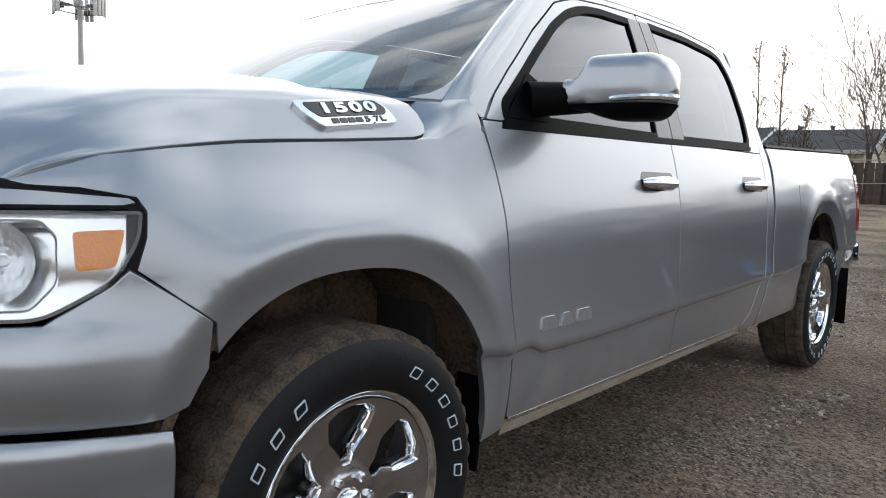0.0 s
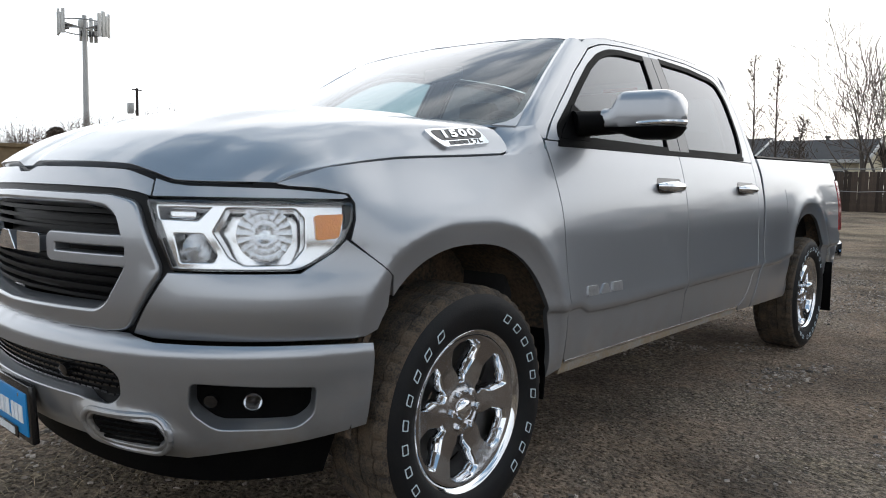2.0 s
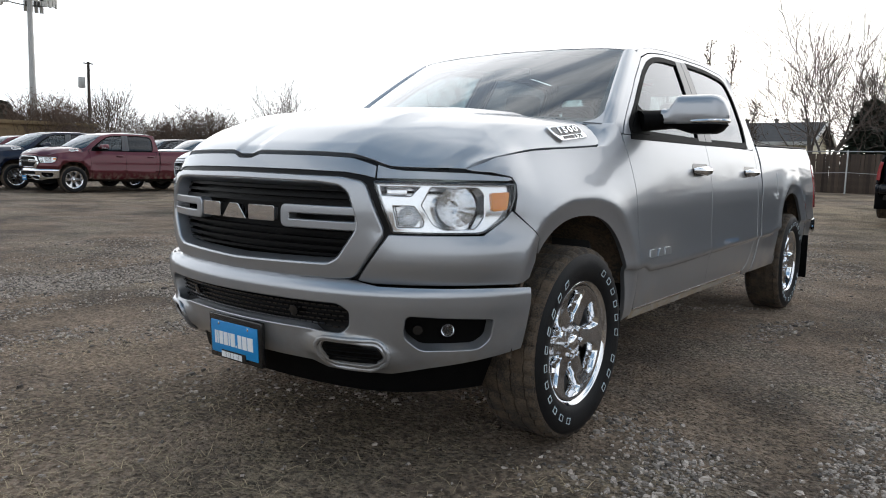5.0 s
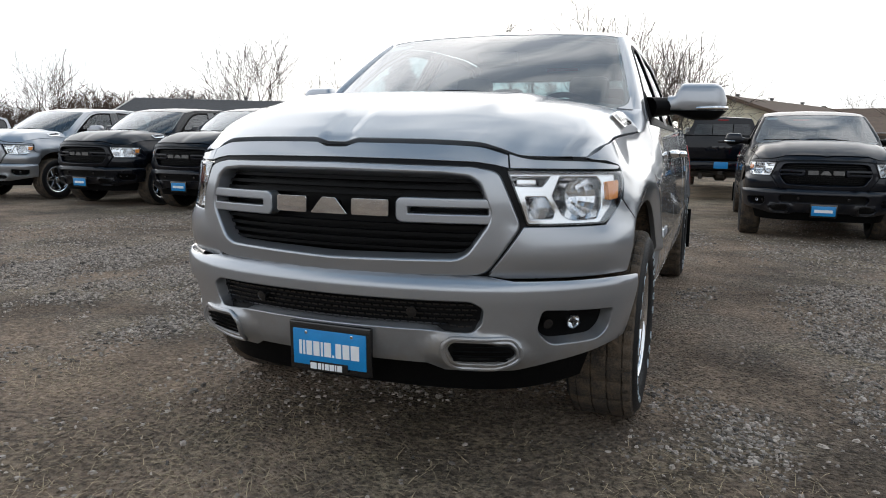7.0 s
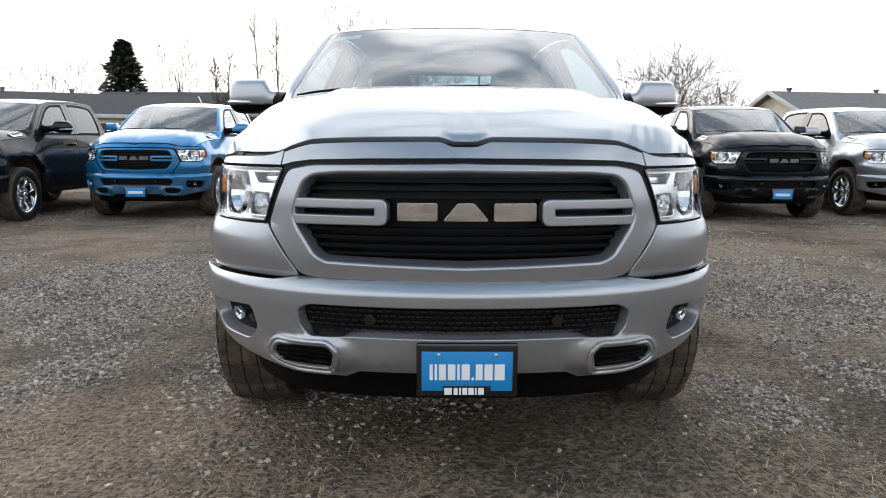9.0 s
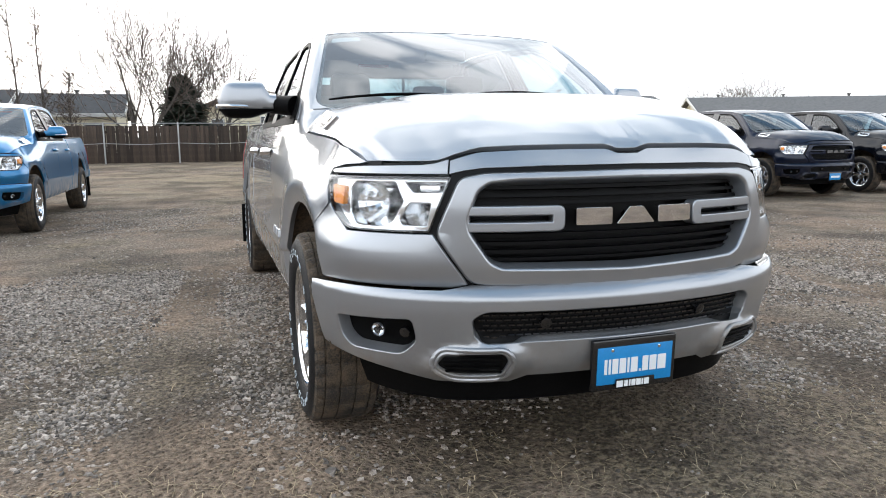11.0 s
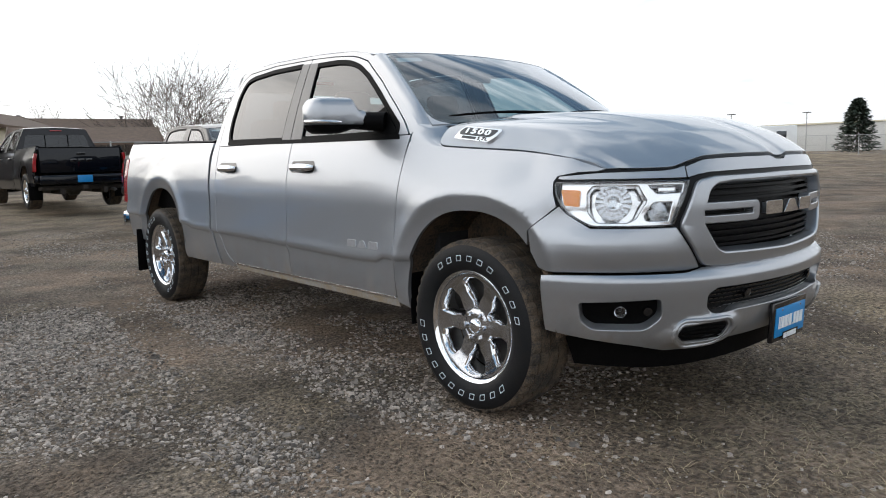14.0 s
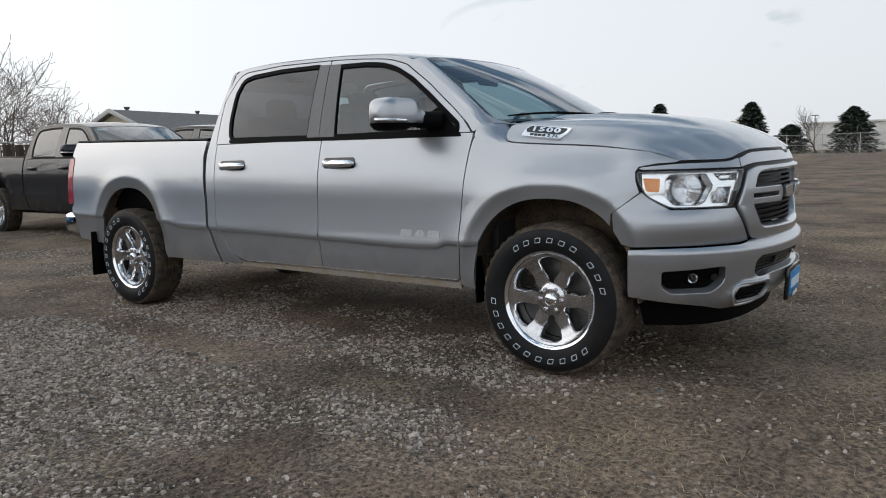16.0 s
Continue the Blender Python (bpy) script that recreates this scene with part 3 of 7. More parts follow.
def flip(m, mirror):
    """The pose m seen in a mirror that stands along the pickup's middle."""
    return Matrix.Diagonal((-1, 1, 1, 1)) @ m if mirror else m


def on_surface(f, u, v, out=0.0, turn=0.0):
    """A pose on a skin: x along u, y along v, z outwards."""
    e = 1e-3
    p = Vector(f(u, v))
    a = (Vector(f(u + e, v)) - Vector(f(u - e, v))).normalized()
    n = a.cross(Vector(f(u, v + e)) - Vector(f(u, v - e))).normalized()
    b = n.cross(a)
    m = Matrix((a, b, n)).transposed().to_4x4()
    return Matrix.Translation(p + n * out) @ m @ pose(0, 0, 0, 0, 0, turn)


# ---- wheels ----
def build_wheel(parent, name, at, mirror, fine=True, turn=0):
    """A wheel whose outer face looks along +x (or -x when mirrored), its tyre and rim as parts. at: the hub's place."""
    m0 = Matrix.Translation(at)
    if mirror:
        m0 = m0 @ Matrix.Diagonal((-1, 1, 1, 1))
    seg = 132 if fine else 48
    hub = bpy.data.objects.new(name, None)
    scene.collection.objects.link(hub)
    hub.parent = parent
    # tyre: sidewalls, then tread ribs with notched shoulders
    half, R, r0 = 0.137, 0.404, 0.262
    sidewall = [(r0 - 0.012, half - 0.035), (r0 + 0.004, half - 0.012), (r0 + 0.03, half - 0.001), (r0 + 0.065, half + 0.006), (r0 + 0.10, half + 0.002), (R - 0.025, half - 0.010)]
    bm = bmesh.new()

    def spin(rings, notch=None, target=bm):
        rows = []
        for j, (r, h) in enumerate(rings):
            row = []
            for k in range(seg):
                rr = r
                if notch and notch(j, k):
                    rr -= 0.009
                a = 2 * math.pi * k / seg
                row.append(target.verts.new(m0 @ Vector((h, rr * math.cos(a), rr * math.sin(a)))))
            rows.append(row)
        for i in range(len(rows) - 1):
            for k in range(seg):
                target.faces.new([rows[i][k], rows[i][(k + 1) % seg], rows[i + 1][(k + 1) % seg], rows[i + 1][k]])
    spin(sidewall)
    spin([(r, -h) for r, h in sidewall])
    tyre = part("tyre", bm, RUBBER, hub, "black tyre with raised white writing" if fine else "")
    bm = bmesh.new()
    ribs = [(R - 0.025, half - 0.010), (R - 0.010, half - 0.016), (R - 0.003, half - 0.028)]
    for i, w in enumerate((0.092, 0.086, 0.034, 0.028)):
        ribs += [(R, w), (R - 0.009, w - 0.001)] if i % 2 == 0 else [(R - 0.009, w + 0.001), (R, w)]
    ribs = ribs + [(r, -h) for r, h in reversed(ribs)]
    shoulder = {0, 1, 2, 3, len(ribs) - 4, len(ribs) - 3, len(ribs) - 2, len(ribs) - 1}
    spin(ribs, (lambda j, k: (k % 3 == 0 and j in shoulder) or (k % 6 == 3 and j not in shoulder)) if fine else None, bm)
    part("tread", bm, TREAD, tyre, "dusty notched tread")
    # rim barrel and lip
    rim = [(0.262, 0.105), (0.268, 0.118), (0.262, 0.122), (0.252, 0.117), (0.240, 0.100), (0.232, 0.06), (0.226, -0.10), (0.25, -0.12)]
    v, f = lathe(rim, 72 if fine else 40)
    link("rim", [m0 @ Vector(p) for p in v], [t[::-1] for t in f] if not mirror else f, CHROME, hub, label="chrome rim lip")
    v, f = lathe([(0.225, -0.02), (0.06, -0.015)], 48)
    link("brake_disc", [m0 @ Vector(p) for p in v], f, GREY_METAL, hub)
    # face with six windows between six broad spokes
    face = profile((0.0, 0.088), (0.05, 0.090), (0.09, 0.080), (0.15, 0.083), (0.21, 0.098), (0.25, 0.110), (0.30, 0.112))

    def disc(a, b):
        r = math.hypot(a, b)
        ang = math.atan2(b, a)
        w = math.cos(ang * 6) * smooth(0.07, 0.13, r) * (1 - smooth(0.22, 0.25, r))
        return m0 @ Vector((face(r) + 0.0012 * w, a, b))
    holes = []
    for k in range(6):
        a = math.pi / 3 * (k + 0.5)
        base = [(0.086, -0.014), (0.112, -0.021), (0.152, -0.056), (0.206, -0.071), (0.227, -0.042), (0.232, 0.0), (0.227, 0.042), (0.206, 0.071), (0.152, 0.056), (0.112, 0.021), (0.086, 0.014)]
        pts = [(r * math.cos(a) - t * math.sin(a), r * math.sin(a) + t * math.cos(a)) for r, t in base]
        holes.append(rounded(pts, 0.007, 3, 0.02))
    ring = [(0.243 * math.cos(2 * math.pi * k / 60), 0.243 * math.sin(2 * math.pi * k / 60)) for k in range(60)]
    panel("spokes", lambda a, b: disc(a, b), ring, WHEEL_FACE, hub, holes, 0.015 if fine else 0.045, 0.0, mirror=False, label="polished six-spoke wheel face")
    for h in holes:
        # bright chamfered wall of each window
        pts = [Vector(p) for p in h]
        if area2(pts) > 0:
            pts.reverse()
        bm = bmesh.new()
        rows = [[bm.verts.new(disc(p.x, p.y)) for p in pts]]
        cen = sum(pts, Vector((0, 0))) / len(pts)
        for inn, dep in ((0.009, 0.012), (0.012, 0.055)):
            row = []
            for p in pts:
                q = p + (cen - p).normalized() * inn
                d = disc(p.x, p.y)
                x = d - m0.translation
                row.append(bm.verts.new(m0 @ Vector((abs(x.x) - dep, q.x, q.y))))
            rows.append(row)
        for i in range(2):
            for k in range(len(pts)):
                bm.faces.new([rows[i][k], rows[i][(k + 1) % len(pts)], rows[i + 1][(k + 1) % len(pts)], rows[i + 1][k]])
        part("window_wall", bm, CHROME, hub)
    cap = [(0.001, 0.108), (0.018, 0.107), (0.030, 0.102), (0.036, 0.094), (0.037, 0.07)]
    v, f = lathe(cap, 28)
    link("centre_cap", [m0 @ Vector(p) for p in v], f, CHROME, hub)
    for k in range(6):
        a = math.pi / 3 * k
        c = m0 @ Matrix.Translation((0, 0.062 * math.cos(a), 0.062 * math.sin(a)))
        turned("lug_nut", [(0.011, 0.07), (0.011, 0.100), (0.008, 0.106), (0.002, 0.107)], CHROME, hub, 6 if fine else 5, "x", c, caps=False)
    if fine:
        # raised white outlined marks in place of the tyre's writing: two runs
        for start, count, gap in ((-33, 6, 12.3), (50, 3, 12.6), (138, 11, 12.7)):
            for k in range(count):
                c = start + k * gap + turn
                a = radians(90 + c if mirror else 90 - c)
                w, h = 0.0165, 0.0135
                bm = bmesh.new()
                quad = []
                rows = []
                slant = 0.003 * (1 if mirror else -1)
                for (iw, ih, out) in ((w, h, 0.0), (w, h, 0.0022), (w - 0.0032, h - 0.0032, 0.0022), (w - 0.0032, h - 0.0032, 0.0)):
                    row = []
                    for (px, py) in rounded([(-iw, -ih), (iw, -ih), (iw, ih), (-iw, ih)], 0.004, 3, 0.02):
                        rr = 0.322 + py
                        an = a + (px + slant * py / h) / 0.322
                        hh = np.interp(rr, [q[0] for q in sidewall], [q[1] for q in sidewall]) + out
                        row.append(bm.verts.new(m0 @ Vector((hh, rr * math.cos(an), rr * math.sin(an)))))
                    rows.append(row)
                for i in range(3):
                    for q in range(len(row)):
                        bm.faces.new([rows[i][q], rows[i][(q + 1) % len(row)], rows[i + 1][(q + 1) % len(row)], rows[i + 1][q]])
                part("sidewall_mark", bm, WHITE_RUBBER, tyre)
    return hub


# ---- the number badge on the hood's flank ----
def hood_badge(parent, mi, fine=True):
    v = (0.074 + 0.645) / 0.95
    u = min((abs(hood_skin(q, v)[2] - 1.2735), q) for q in np.linspace(0.86, 0.99, 66))[1]
    for _ in range(3):
        v += (0.071 - hood_skin(u, v)[1]) / 0.95
    c = Vector(hood_skin(u, v))
    a = (Vector(hood_skin(u - 0.012, v + 0.11)) - Vector(hood_skin(u, v - 0.11))).normalized()
    n = a.cross(Vector(hood_skin(u - 0.025, v)) - Vector(hood_skin(u + 0.025, v))).normalized()
    c += n * 0.003
    up = n.cross(a).normalized()
    if mi:
        a, up, n, c = (Vector((-v.x, v.y, v.z)) for v in (a, up, n, c))
        a = -a
    m = Matrix.Translation(c) @ Matrix((a, up, n)).transposed().to_4x4()
    g = -1 if mi else 1

    def flat(u, v):
        return m @ Vector((u, v, 0.0))
    out = [(-0.137, 0.038), (0.100, 0.038), (0.125, 0.010), (0.134, -0.030), (0.128, -0.038), (-0.092, -0.038), (-0.122, 0.0)]
    bd = panel("hood_badge", flat, rounded([(g * x, y) for x, y in out], 0.012, 4, 0.03), CHROME, parent, step=0.03, depth=0.014, edge=0.0025, lift=0.008, label="chrome badge with a raised number")
    inlay = [(-0.116, 0.031), (0.096, 0.031), (0.119, 0.006), (0.110, -0.013), (-0.086, -0.013), (-0.106, 0.008)]
    panel("badge_inlay", flat, rounded([(g * x, y) for x, y in inlay], 0.010, 4, 0.03), GLOSS, bd, step=0.03, depth=0.0, lift=0.0092)
    if not fine:
        return
    for k, ch in enumerate("1500"):
        letters("badge_digit", ch, 0.041, 0.002, CHROME, bd, m @ Matrix.Translation((g * 0.004 + (k - 1.5) * 0.0445, 0.0090, 0.010)), wide=1.75, bold=0.0018)
    for k, ch in enumerate("5.7L"):
        letters("badge_letter", ch, 0.022, 0.0012, GLOSS, bd, m @ Matrix.Translation(((0.070 if not mi else 0.050) + (-0.026, -0.012, 0.002, 0.022)[k], -0.0255 - (0.006 if ch == "." else 0), 0.0085)), wide=1.5, bold=0.0006)
    x0 = -0.052 if not mi else -0.075
    for k in range(4):
        bx = box_bm((0.0185, 0.0135, 0.002), 0.0, m @ Matrix.Translation((x0 + k * 0.0235, -0.0255, 0.009)))
        part("badge_mark", bx, GLOSS, bd)


# ---- the whole pickup ----
def build_truck(name, body, fine=True, grille=None, bumper=None):
    """A crew-cab pickup with its nose along -y, the front axle over the origin and its wheels on z = 0."""
    top = new(name)
    step = 0.05 if fine else 0.10
    grille_mat, bumper_mat = grille or body, bumper or body

    def P(nm, f, outer, mat, parent=top, **k):
        k.setdefault("step", step)
        return panel(nm, f, outer, mat, parent, **k)

    roof_z = profile((0.80, 1.765), (0.95, 1.803), (1.15, 1.845), (1.28, 1.863), (1.69, 1.889), (2.25, 1.902), (2.60, 1.890), (2.74, 1.865))
    across = profile((0.0, 0.0), (0.35, 0.010), (0.55, 0.024), (0.64, 0.035), (0.70, 0.050))

    def screen(u, v):
        a = abs(u)
        b = Vector((u * 0.832, 0.035 + 0.350 * a ** 2.2, 1.352 - 0.015 * a * a))
        t = Vector((u * 0.672, 0.872 + 0.083 * a * a, 0))
        t.z = roof_z(t.y + 0.004) - across(abs(t.x)) - 0.005
        p = b.lerp(t, v)
        p.z += 0.022 * 4 * v * (1 - v) * (1 - 0.3 * a)
        return p
    fa = arch(0.01, 0.455, 0.515)
    ra = arch(3.83, 0.455, 0.56)

    # fenders, doors, bed sides
    crease = [(y, crease_z(y) + d) for y in np.concatenate([np.arange(0.36, 0.80, 0.015), np.arange(0.80, 4.7, 0.03)]) for d in (-0.030, -0.013, -0.005, 0.002, 0.012, 0.024)] if fine else ()

    def fender(mi):
        rear = [(0.470, 1.262), (0.479, 1.255), (0.493, 1.18), (0.508, 1.0), (0.533, 0.70), (0.552, 0.44), (0.465, 0.42)]
        top_edge = [(y, HOOD_SEAM(y)) for y in (-0.645, -0.52, -0.40, -0.25, -0.10, 0.05, 0.15, 0.28, 0.36, 0.39)]
        front = [(-0.335, 0.862), (-0.40, 0.912), (-0.468, 0.966), (-0.451, 1.02), (-0.448, 1.066), (-0.464, 1.090), (-0.55, 1.105), (-0.62, 1.108)]
        lower = [p for p in fa if p[0] > -0.334 and p[1] > 0.425]
        P("fender", side, divided(top_edge + rear + lower + front, 0.03), body, mirror=mi, step=0.020 if fine else 0.08, rows=crease)
    both(fender)

    def cowl_corner(mi):
        # painted corner between the hood's rounded end, the windscreen's foot and the door
        def along(pts, q):
            f = q * (len(pts) - 1)
            i = min(int(f), len(pts) - 2)
            return pts[i].lerp(pts[i + 1], f - i)
        hood_edge = [Vector(hood_skin(*p)) for p in divided([(1.0, 0.928), (0.9965, 0.960), (0.987, 0.9825), (0.968, 0.9945), (0.935, 0.9975), (0.885, 0.9975)], 0.006, False)]
        tip = Vector(side(0.470, 1.262))
        door_edge = divided([tip, Vector(side(0.474, 1.285)), Vector(cab_skin(0.470, 1.325)), Vector(cab_skin(0.452, 1.345)), Vector(screen(1.0, 0.0))], 0.01, False)
        sill = []
        for k in range(13):
            yy = 0.2366 + (0.470 - 0.2366) * k / 12
            sill.append(Vector(side(yy, HOOD_SEAM(yy) if yy < 0.39 else HOOD_SEAM(0.39) + (1.262 - HOOD_SEAM(0.39)) * (yy - 0.39) / 0.08)))
        foot = [Vector(screen(0.885 + 0.115 * k / 8, 0.0)) for k in range(9)]
        n, m = 24, 16
        bm = bmesh.new()
        grid = []
        for i in range(n + 1):
            q = i / n
            row = []
            for j in range(m + 1):
                r = j / m
                p = along(hood_edge, q) * (1 - r) + along(door_edge, q) * r + along(sill, r) * (1 - q) + along(foot, r) * q
                p -= hood_edge[0] * ((1 - q) * (1 - r)) + door_edge[0] * ((1 - q) * r) + hood_edge[-1] * (q * (1 - r)) + door_edge[-1] * (q * r)
                p += Vector((0.75, -0.25, 0.6)) * (0.012 * math.sin(math.pi * q) * math.sin(math.pi * r))
                row.append(bm.verts.new(flip(Matrix(), mi) @ p))
            grid.append(row)
        for i in range(n):
            for j in range(m):
                bm.faces.new([grid[i][j], grid[i][j + 1], grid[i + 1][j + 1], grid[i + 1][j]])
        part("cowl_corner", bm, body, top, sharp=80)
    both(cowl_corner)

    def front_door(mi):
        d = P("front_door", side, rounded([(0.486, 1.292, 0.0), (0.500, 1.18, 0), (0.515, 1.0, 0), (0.540, 0.70, 0), (0.560, 0.466, 0.02), (1.634, 0.466, 0.01), (1.634, 1.292, 0)], 0.0, 5, 0.05),
              body, mirror=mi, step=0.035 if fine else 0.1, rows=crease)
        handle(d, 1.452, mi)
        # maker's mark: three bright blocks
        if fine:
            for k in range(3):
                y0, w = 0.668 + k * 0.100, 0.084
                cut = 0.026 if k == 1 else 0.004
                P("door_badge", side, rounded([(y0, 0.706), (y0 + w, 0.706), (y0 + w - cut, 0.744), (y0 + cut, 0.744)], 0.006, 3, 0.02),
                  BADGE_METAL, d, mirror=mi, lift=0.006, depth=0.005, edge=0.0015, step=0.03, label="bright metal badge")

    def handle(d, y, mi):
        # the hollow behind the handle is flat; its shade is a black patch
        P("handle_recess_shade", side, rounded([(y - 0.135, 1.108), (y + 0.140, 1.108), (y + 0.140, 1.176), (y - 0.125, 1.176)], 0.024, 5, 0.03), GLOSS if fine else body, d, mirror=mi, lift=0.001, depth=0.0)
        pts = []
        for k in range(13):
            t = k / 12
            base = Vector(side(y - 0.125 + 0.245 * t, 1.138))
            base.x += 0.002 + 0.034 * math.sin(math.pi * t) ** 0.4
            pts.append(flip(Matrix(), mi) @ base)
        rr = [0.012 + 0.013 * math.sin(math.pi * k / 12) ** 0.4 for k in range(13)]
        part("door_handle", tube_bm(pts, rr, 10, squash=1.0), CHROME if fine else body, d, "chrome pull handle")
        if fine:
            box("lock_cover", (0.018, 0.05, 0.044), CHROME, d, flip(Matrix.Translation(Vector(side(y + 0.112, 1.138)) + Vector((0.008, 0, 0))), mi), 0.006)
    both(front_door)

    def rear_door(mi):
        d = P("rear_door", side, rounded([(1.642, 1.292), (1.642, 0.466), (2.44, 0.466, 0.06), (2.56, 0.52, 0.06), (2.672, 0.72, 0.05), (2.684, 1.0), (2.697, 1.292)], 0.0, 6, 0.05), body, mirror=mi, step=0.035 if fine else 0.1, rows=crease)
        handle(d, 2.49, mi)
    both(rear_door)

    def cab_corner(mi):
        P("cab_corner", side, rounded([(2.705, 1.30), (2.692, 1.0), (2.680, 0.72, 0.05), (2.567, 0.515, 0.06), (2.46, 0.458), (2.48, 0.435), (2.665, 0.435), (2.715, 0.55), (2.765, 0.70), (2.775, 0.90), (2.790, 1.10), (2.798, 1.22), (2.792, 1.30)], 0.0, 6, 0.05), body, mirror=mi, rows=crease)
        P("rocker_panel", side, rounded([(0.562, 0.458), (0.562, 0.408), (2.46, 0.420), (2.46, 0.458)], 0.0, 3, 0.06), MUDDY if fine else body, mirror=mi, lift=-0.006, label="mud-splashed sill panel" if fine else "")
        P("rocker_strip", side, rounded([(0.57, 0.466), (0.57, 0.454), (2.44, 0.454), (2.44, 0.466)], 0.0, 3, 0.06), CHROME if fine else body, mirror=mi, lift=0.001, depth=0.006, edge=0.001)
    both(cab_corner)

    def bed_side(mi):
        lower = [p for p in ra if p[1] > 0.47]
        poly = [(2.832, 1.327), (2.842, 1.22), (2.825, 1.10), (2.808, 0.90), (2.795, 0.70), (2.745, 0.55), (2.692, 0.432), (3.36, 0.432)] + lower[::-1] + [(4.30, 0.50), (4.66, 0.53), (4.715, 0.80), (4.690, 0.83), (4.690, 1.235), (4.745, 1.255), (4.735, 1.372)]
        b = P("bed_side", side, divided(poly, 0.045), body, mirror=mi, step=0.025 if fine else 0.09, rows=crease)
        part("bed_rail_cap", tube_bm([flip(Matrix(), mi) @ (Vector(side(y, 1.327 + 0.045 * (y - 2.83) / 1.9)) + Vector((-0.035, 0, 0.008))) for y in np.linspace(2.835, 4.72, 12)], 0.036, 8, squash=0.35), TRIM, b)
        lamp = P("tail_lamp", side, rounded([(4.697, 0.837), (4.772, 0.837), (4.772, 1.232), (4.697, 1.232)], 0.012, 4, 0.04), RED_LENS, mirror=mi, lift=0.004, depth=0.06, label="tall red tail lamp")
        if not mi:
            P("fuel_door", side, rounded([(3.26, 0.99), (3.44, 0.99), (3.44, 1.15), (3.26, 1.15)], 0.03, 5, 0.04), body, b, mirror=mi, lift=0.0025, depth=0.004, edge=0.002)
    both(bed_side)
    # black sheet added behind the gap between cab and bed, painting its shade
    for mi in (False, True):
        P("bed_gap_shade", side, divided([(2.64, 0.45), (2.72, 0.45), (2.82, 0.75), (2.86, 1.30), (2.77, 1.30), (2.75, 0.75)], 0.06), GRILLE_BLACK, mirror=mi, lift=-0.024, depth=0.0, step=0.06)

    # dark shell behind the gaps, floor, wheel housings
    def shell(mi):
        lower_f = [p for p in arch(0.01, 0.50, 0.56) if p[1] > 0.45]
        lower_r = [p for p in arch(3.83, 0.50, 0.605) if p[1] > 0.45]
        poly = [(-0.42, 1.08), (-0.44, 0.90)] + [p for p in lower_f[::-1] if p[0] > -0.43] + [(0.53, 0.44), (3.34, 0.46)] + lower_r[::-1] + [(4.70, 0.58), (4.70, 1.30), (2.72, 1.30), (0.4, 1.26), (0.1, 1.19), (-0.3, 1.14)]
        P("inner_shell", side, divided(poly, 0.08), UNDER, mirror=mi, lift=-0.034, depth=0.01, step=0.12)
        for yc, a, b in ((0.01, 0.46, 0.52), (3.83, 0.46, 0.565)):
            outline = [p for p in arch(yc, a, b, n=28)]
            g = -1 if mi else 1
            bm = bmesh.new()
            rows = []
            for k, xx in enumerate((0.985, 0.93, 0.60)):
                grow = 1.0 if k == 0 else 1.05
                rows.append([bm.verts.new((g * xx if k else g * (side(y, max(z, 0.45))[0] - 0.012), yc + (y - yc) * grow, 0.42 + (z - 0.42) * grow)) for y, z in outline])
            for i in range(2):
                for q in range(len(outline) - 1):
                    bm.faces.new([rows[i][q], rows[i][q + 1], rows[i + 1][q + 1], rows[i + 1][q]])
            bm.faces.new(rows[2])
            part("wheel_arch_liner", bm, LINER, top, "muddy wheel arch liner")
        # mud flaps
        for y, w in ((0.470, 0.10), (4.385, 0.26)) if fine else ((4.385, 0.26),):
            low = 0.335 if y < 1 else 0.215
            bm = box_bm((w, 0.012, 0.60 - low), 0.004, flip(pose(0.885 if y > 1 else 0.895, y, (0.60 + low) / 2, 4 if y > 1 else -6, 0, 0), mi))
            part("mud_flap", bm, TRIM, top, "black moulded mud flap")
    both(shell)
    box("floor_pan", (1.66, 4.7, 0.10), UNDER, top, pose(0, 2.35, 0.47), 0.02)
    for g in (-1, 1):
        box("frame_rail", (0.09, 5.4, 0.14), UNDER, top, pose(g * 0.44, 2.15, 0.40), 0.015)
        part("control_arm", tube_bm([(g * 0.35, 0.0, 0.34), (g * 0.60, 0.0, 0.32), (g * 0.80, 0.0, 0.36)], 0.035, 8), GREY_METAL, top)
    part("rear_axle", tube_bm([(-0.80, 3.898, 0.40), (-0.16, 3.898, 0.40), (-0.10, 3.898, 0.40), (0.10, 3.898, 0.40), (0.16, 3.898, 0.40), (0.80, 3.898, 0.40)], [0.045, 0.05, 0.13, 0.13, 0.05, 0.045], 12), GREY_METAL, top)
    part("exhaust_pipe", tube_bm([(-0.30, 0.8, 0.36), (-0.30, 3.2, 0.36), (-0.55, 3.5, 0.42), (-0.60, 4.4, 0.42), (-0.62, 4.93, 0.40)], 0.035, 8), GREY_METAL, top)
    box("engine_block", (1.1, 1.3, 0.62), UNDER, top, pose(0, -0.15, 0.74), 0.05)

    # hood
    hs = 0.055 if fine else 0.10
    outer = divided([(-0.991, 0.004), (0.991, 0.004), (0.991, 0.925), (0.987, 0.955), (0.978, 0.976), (0.960, 0.987), (0.93, 0.990), (-0.93, 0.990), (-0.960, 0.987), (-0.978, 0.976), (-0.987, 0.955), (-0.991, 0.925)], hs if not fine else 0.03)
    P("hood", hood_skin, outer, body, step=hs if not fine else 0.022, depth=0.025, label="")
    for mi in (False, True):
        hood_badge(top, mi, fine)

    # front fascia
    sx = s_of_x
    zt = hood_front_z
    strip_top = [(sx(x), zt(abs(x)) - 0.015) for x in np.linspace(-0.60, 0.60, 61)]
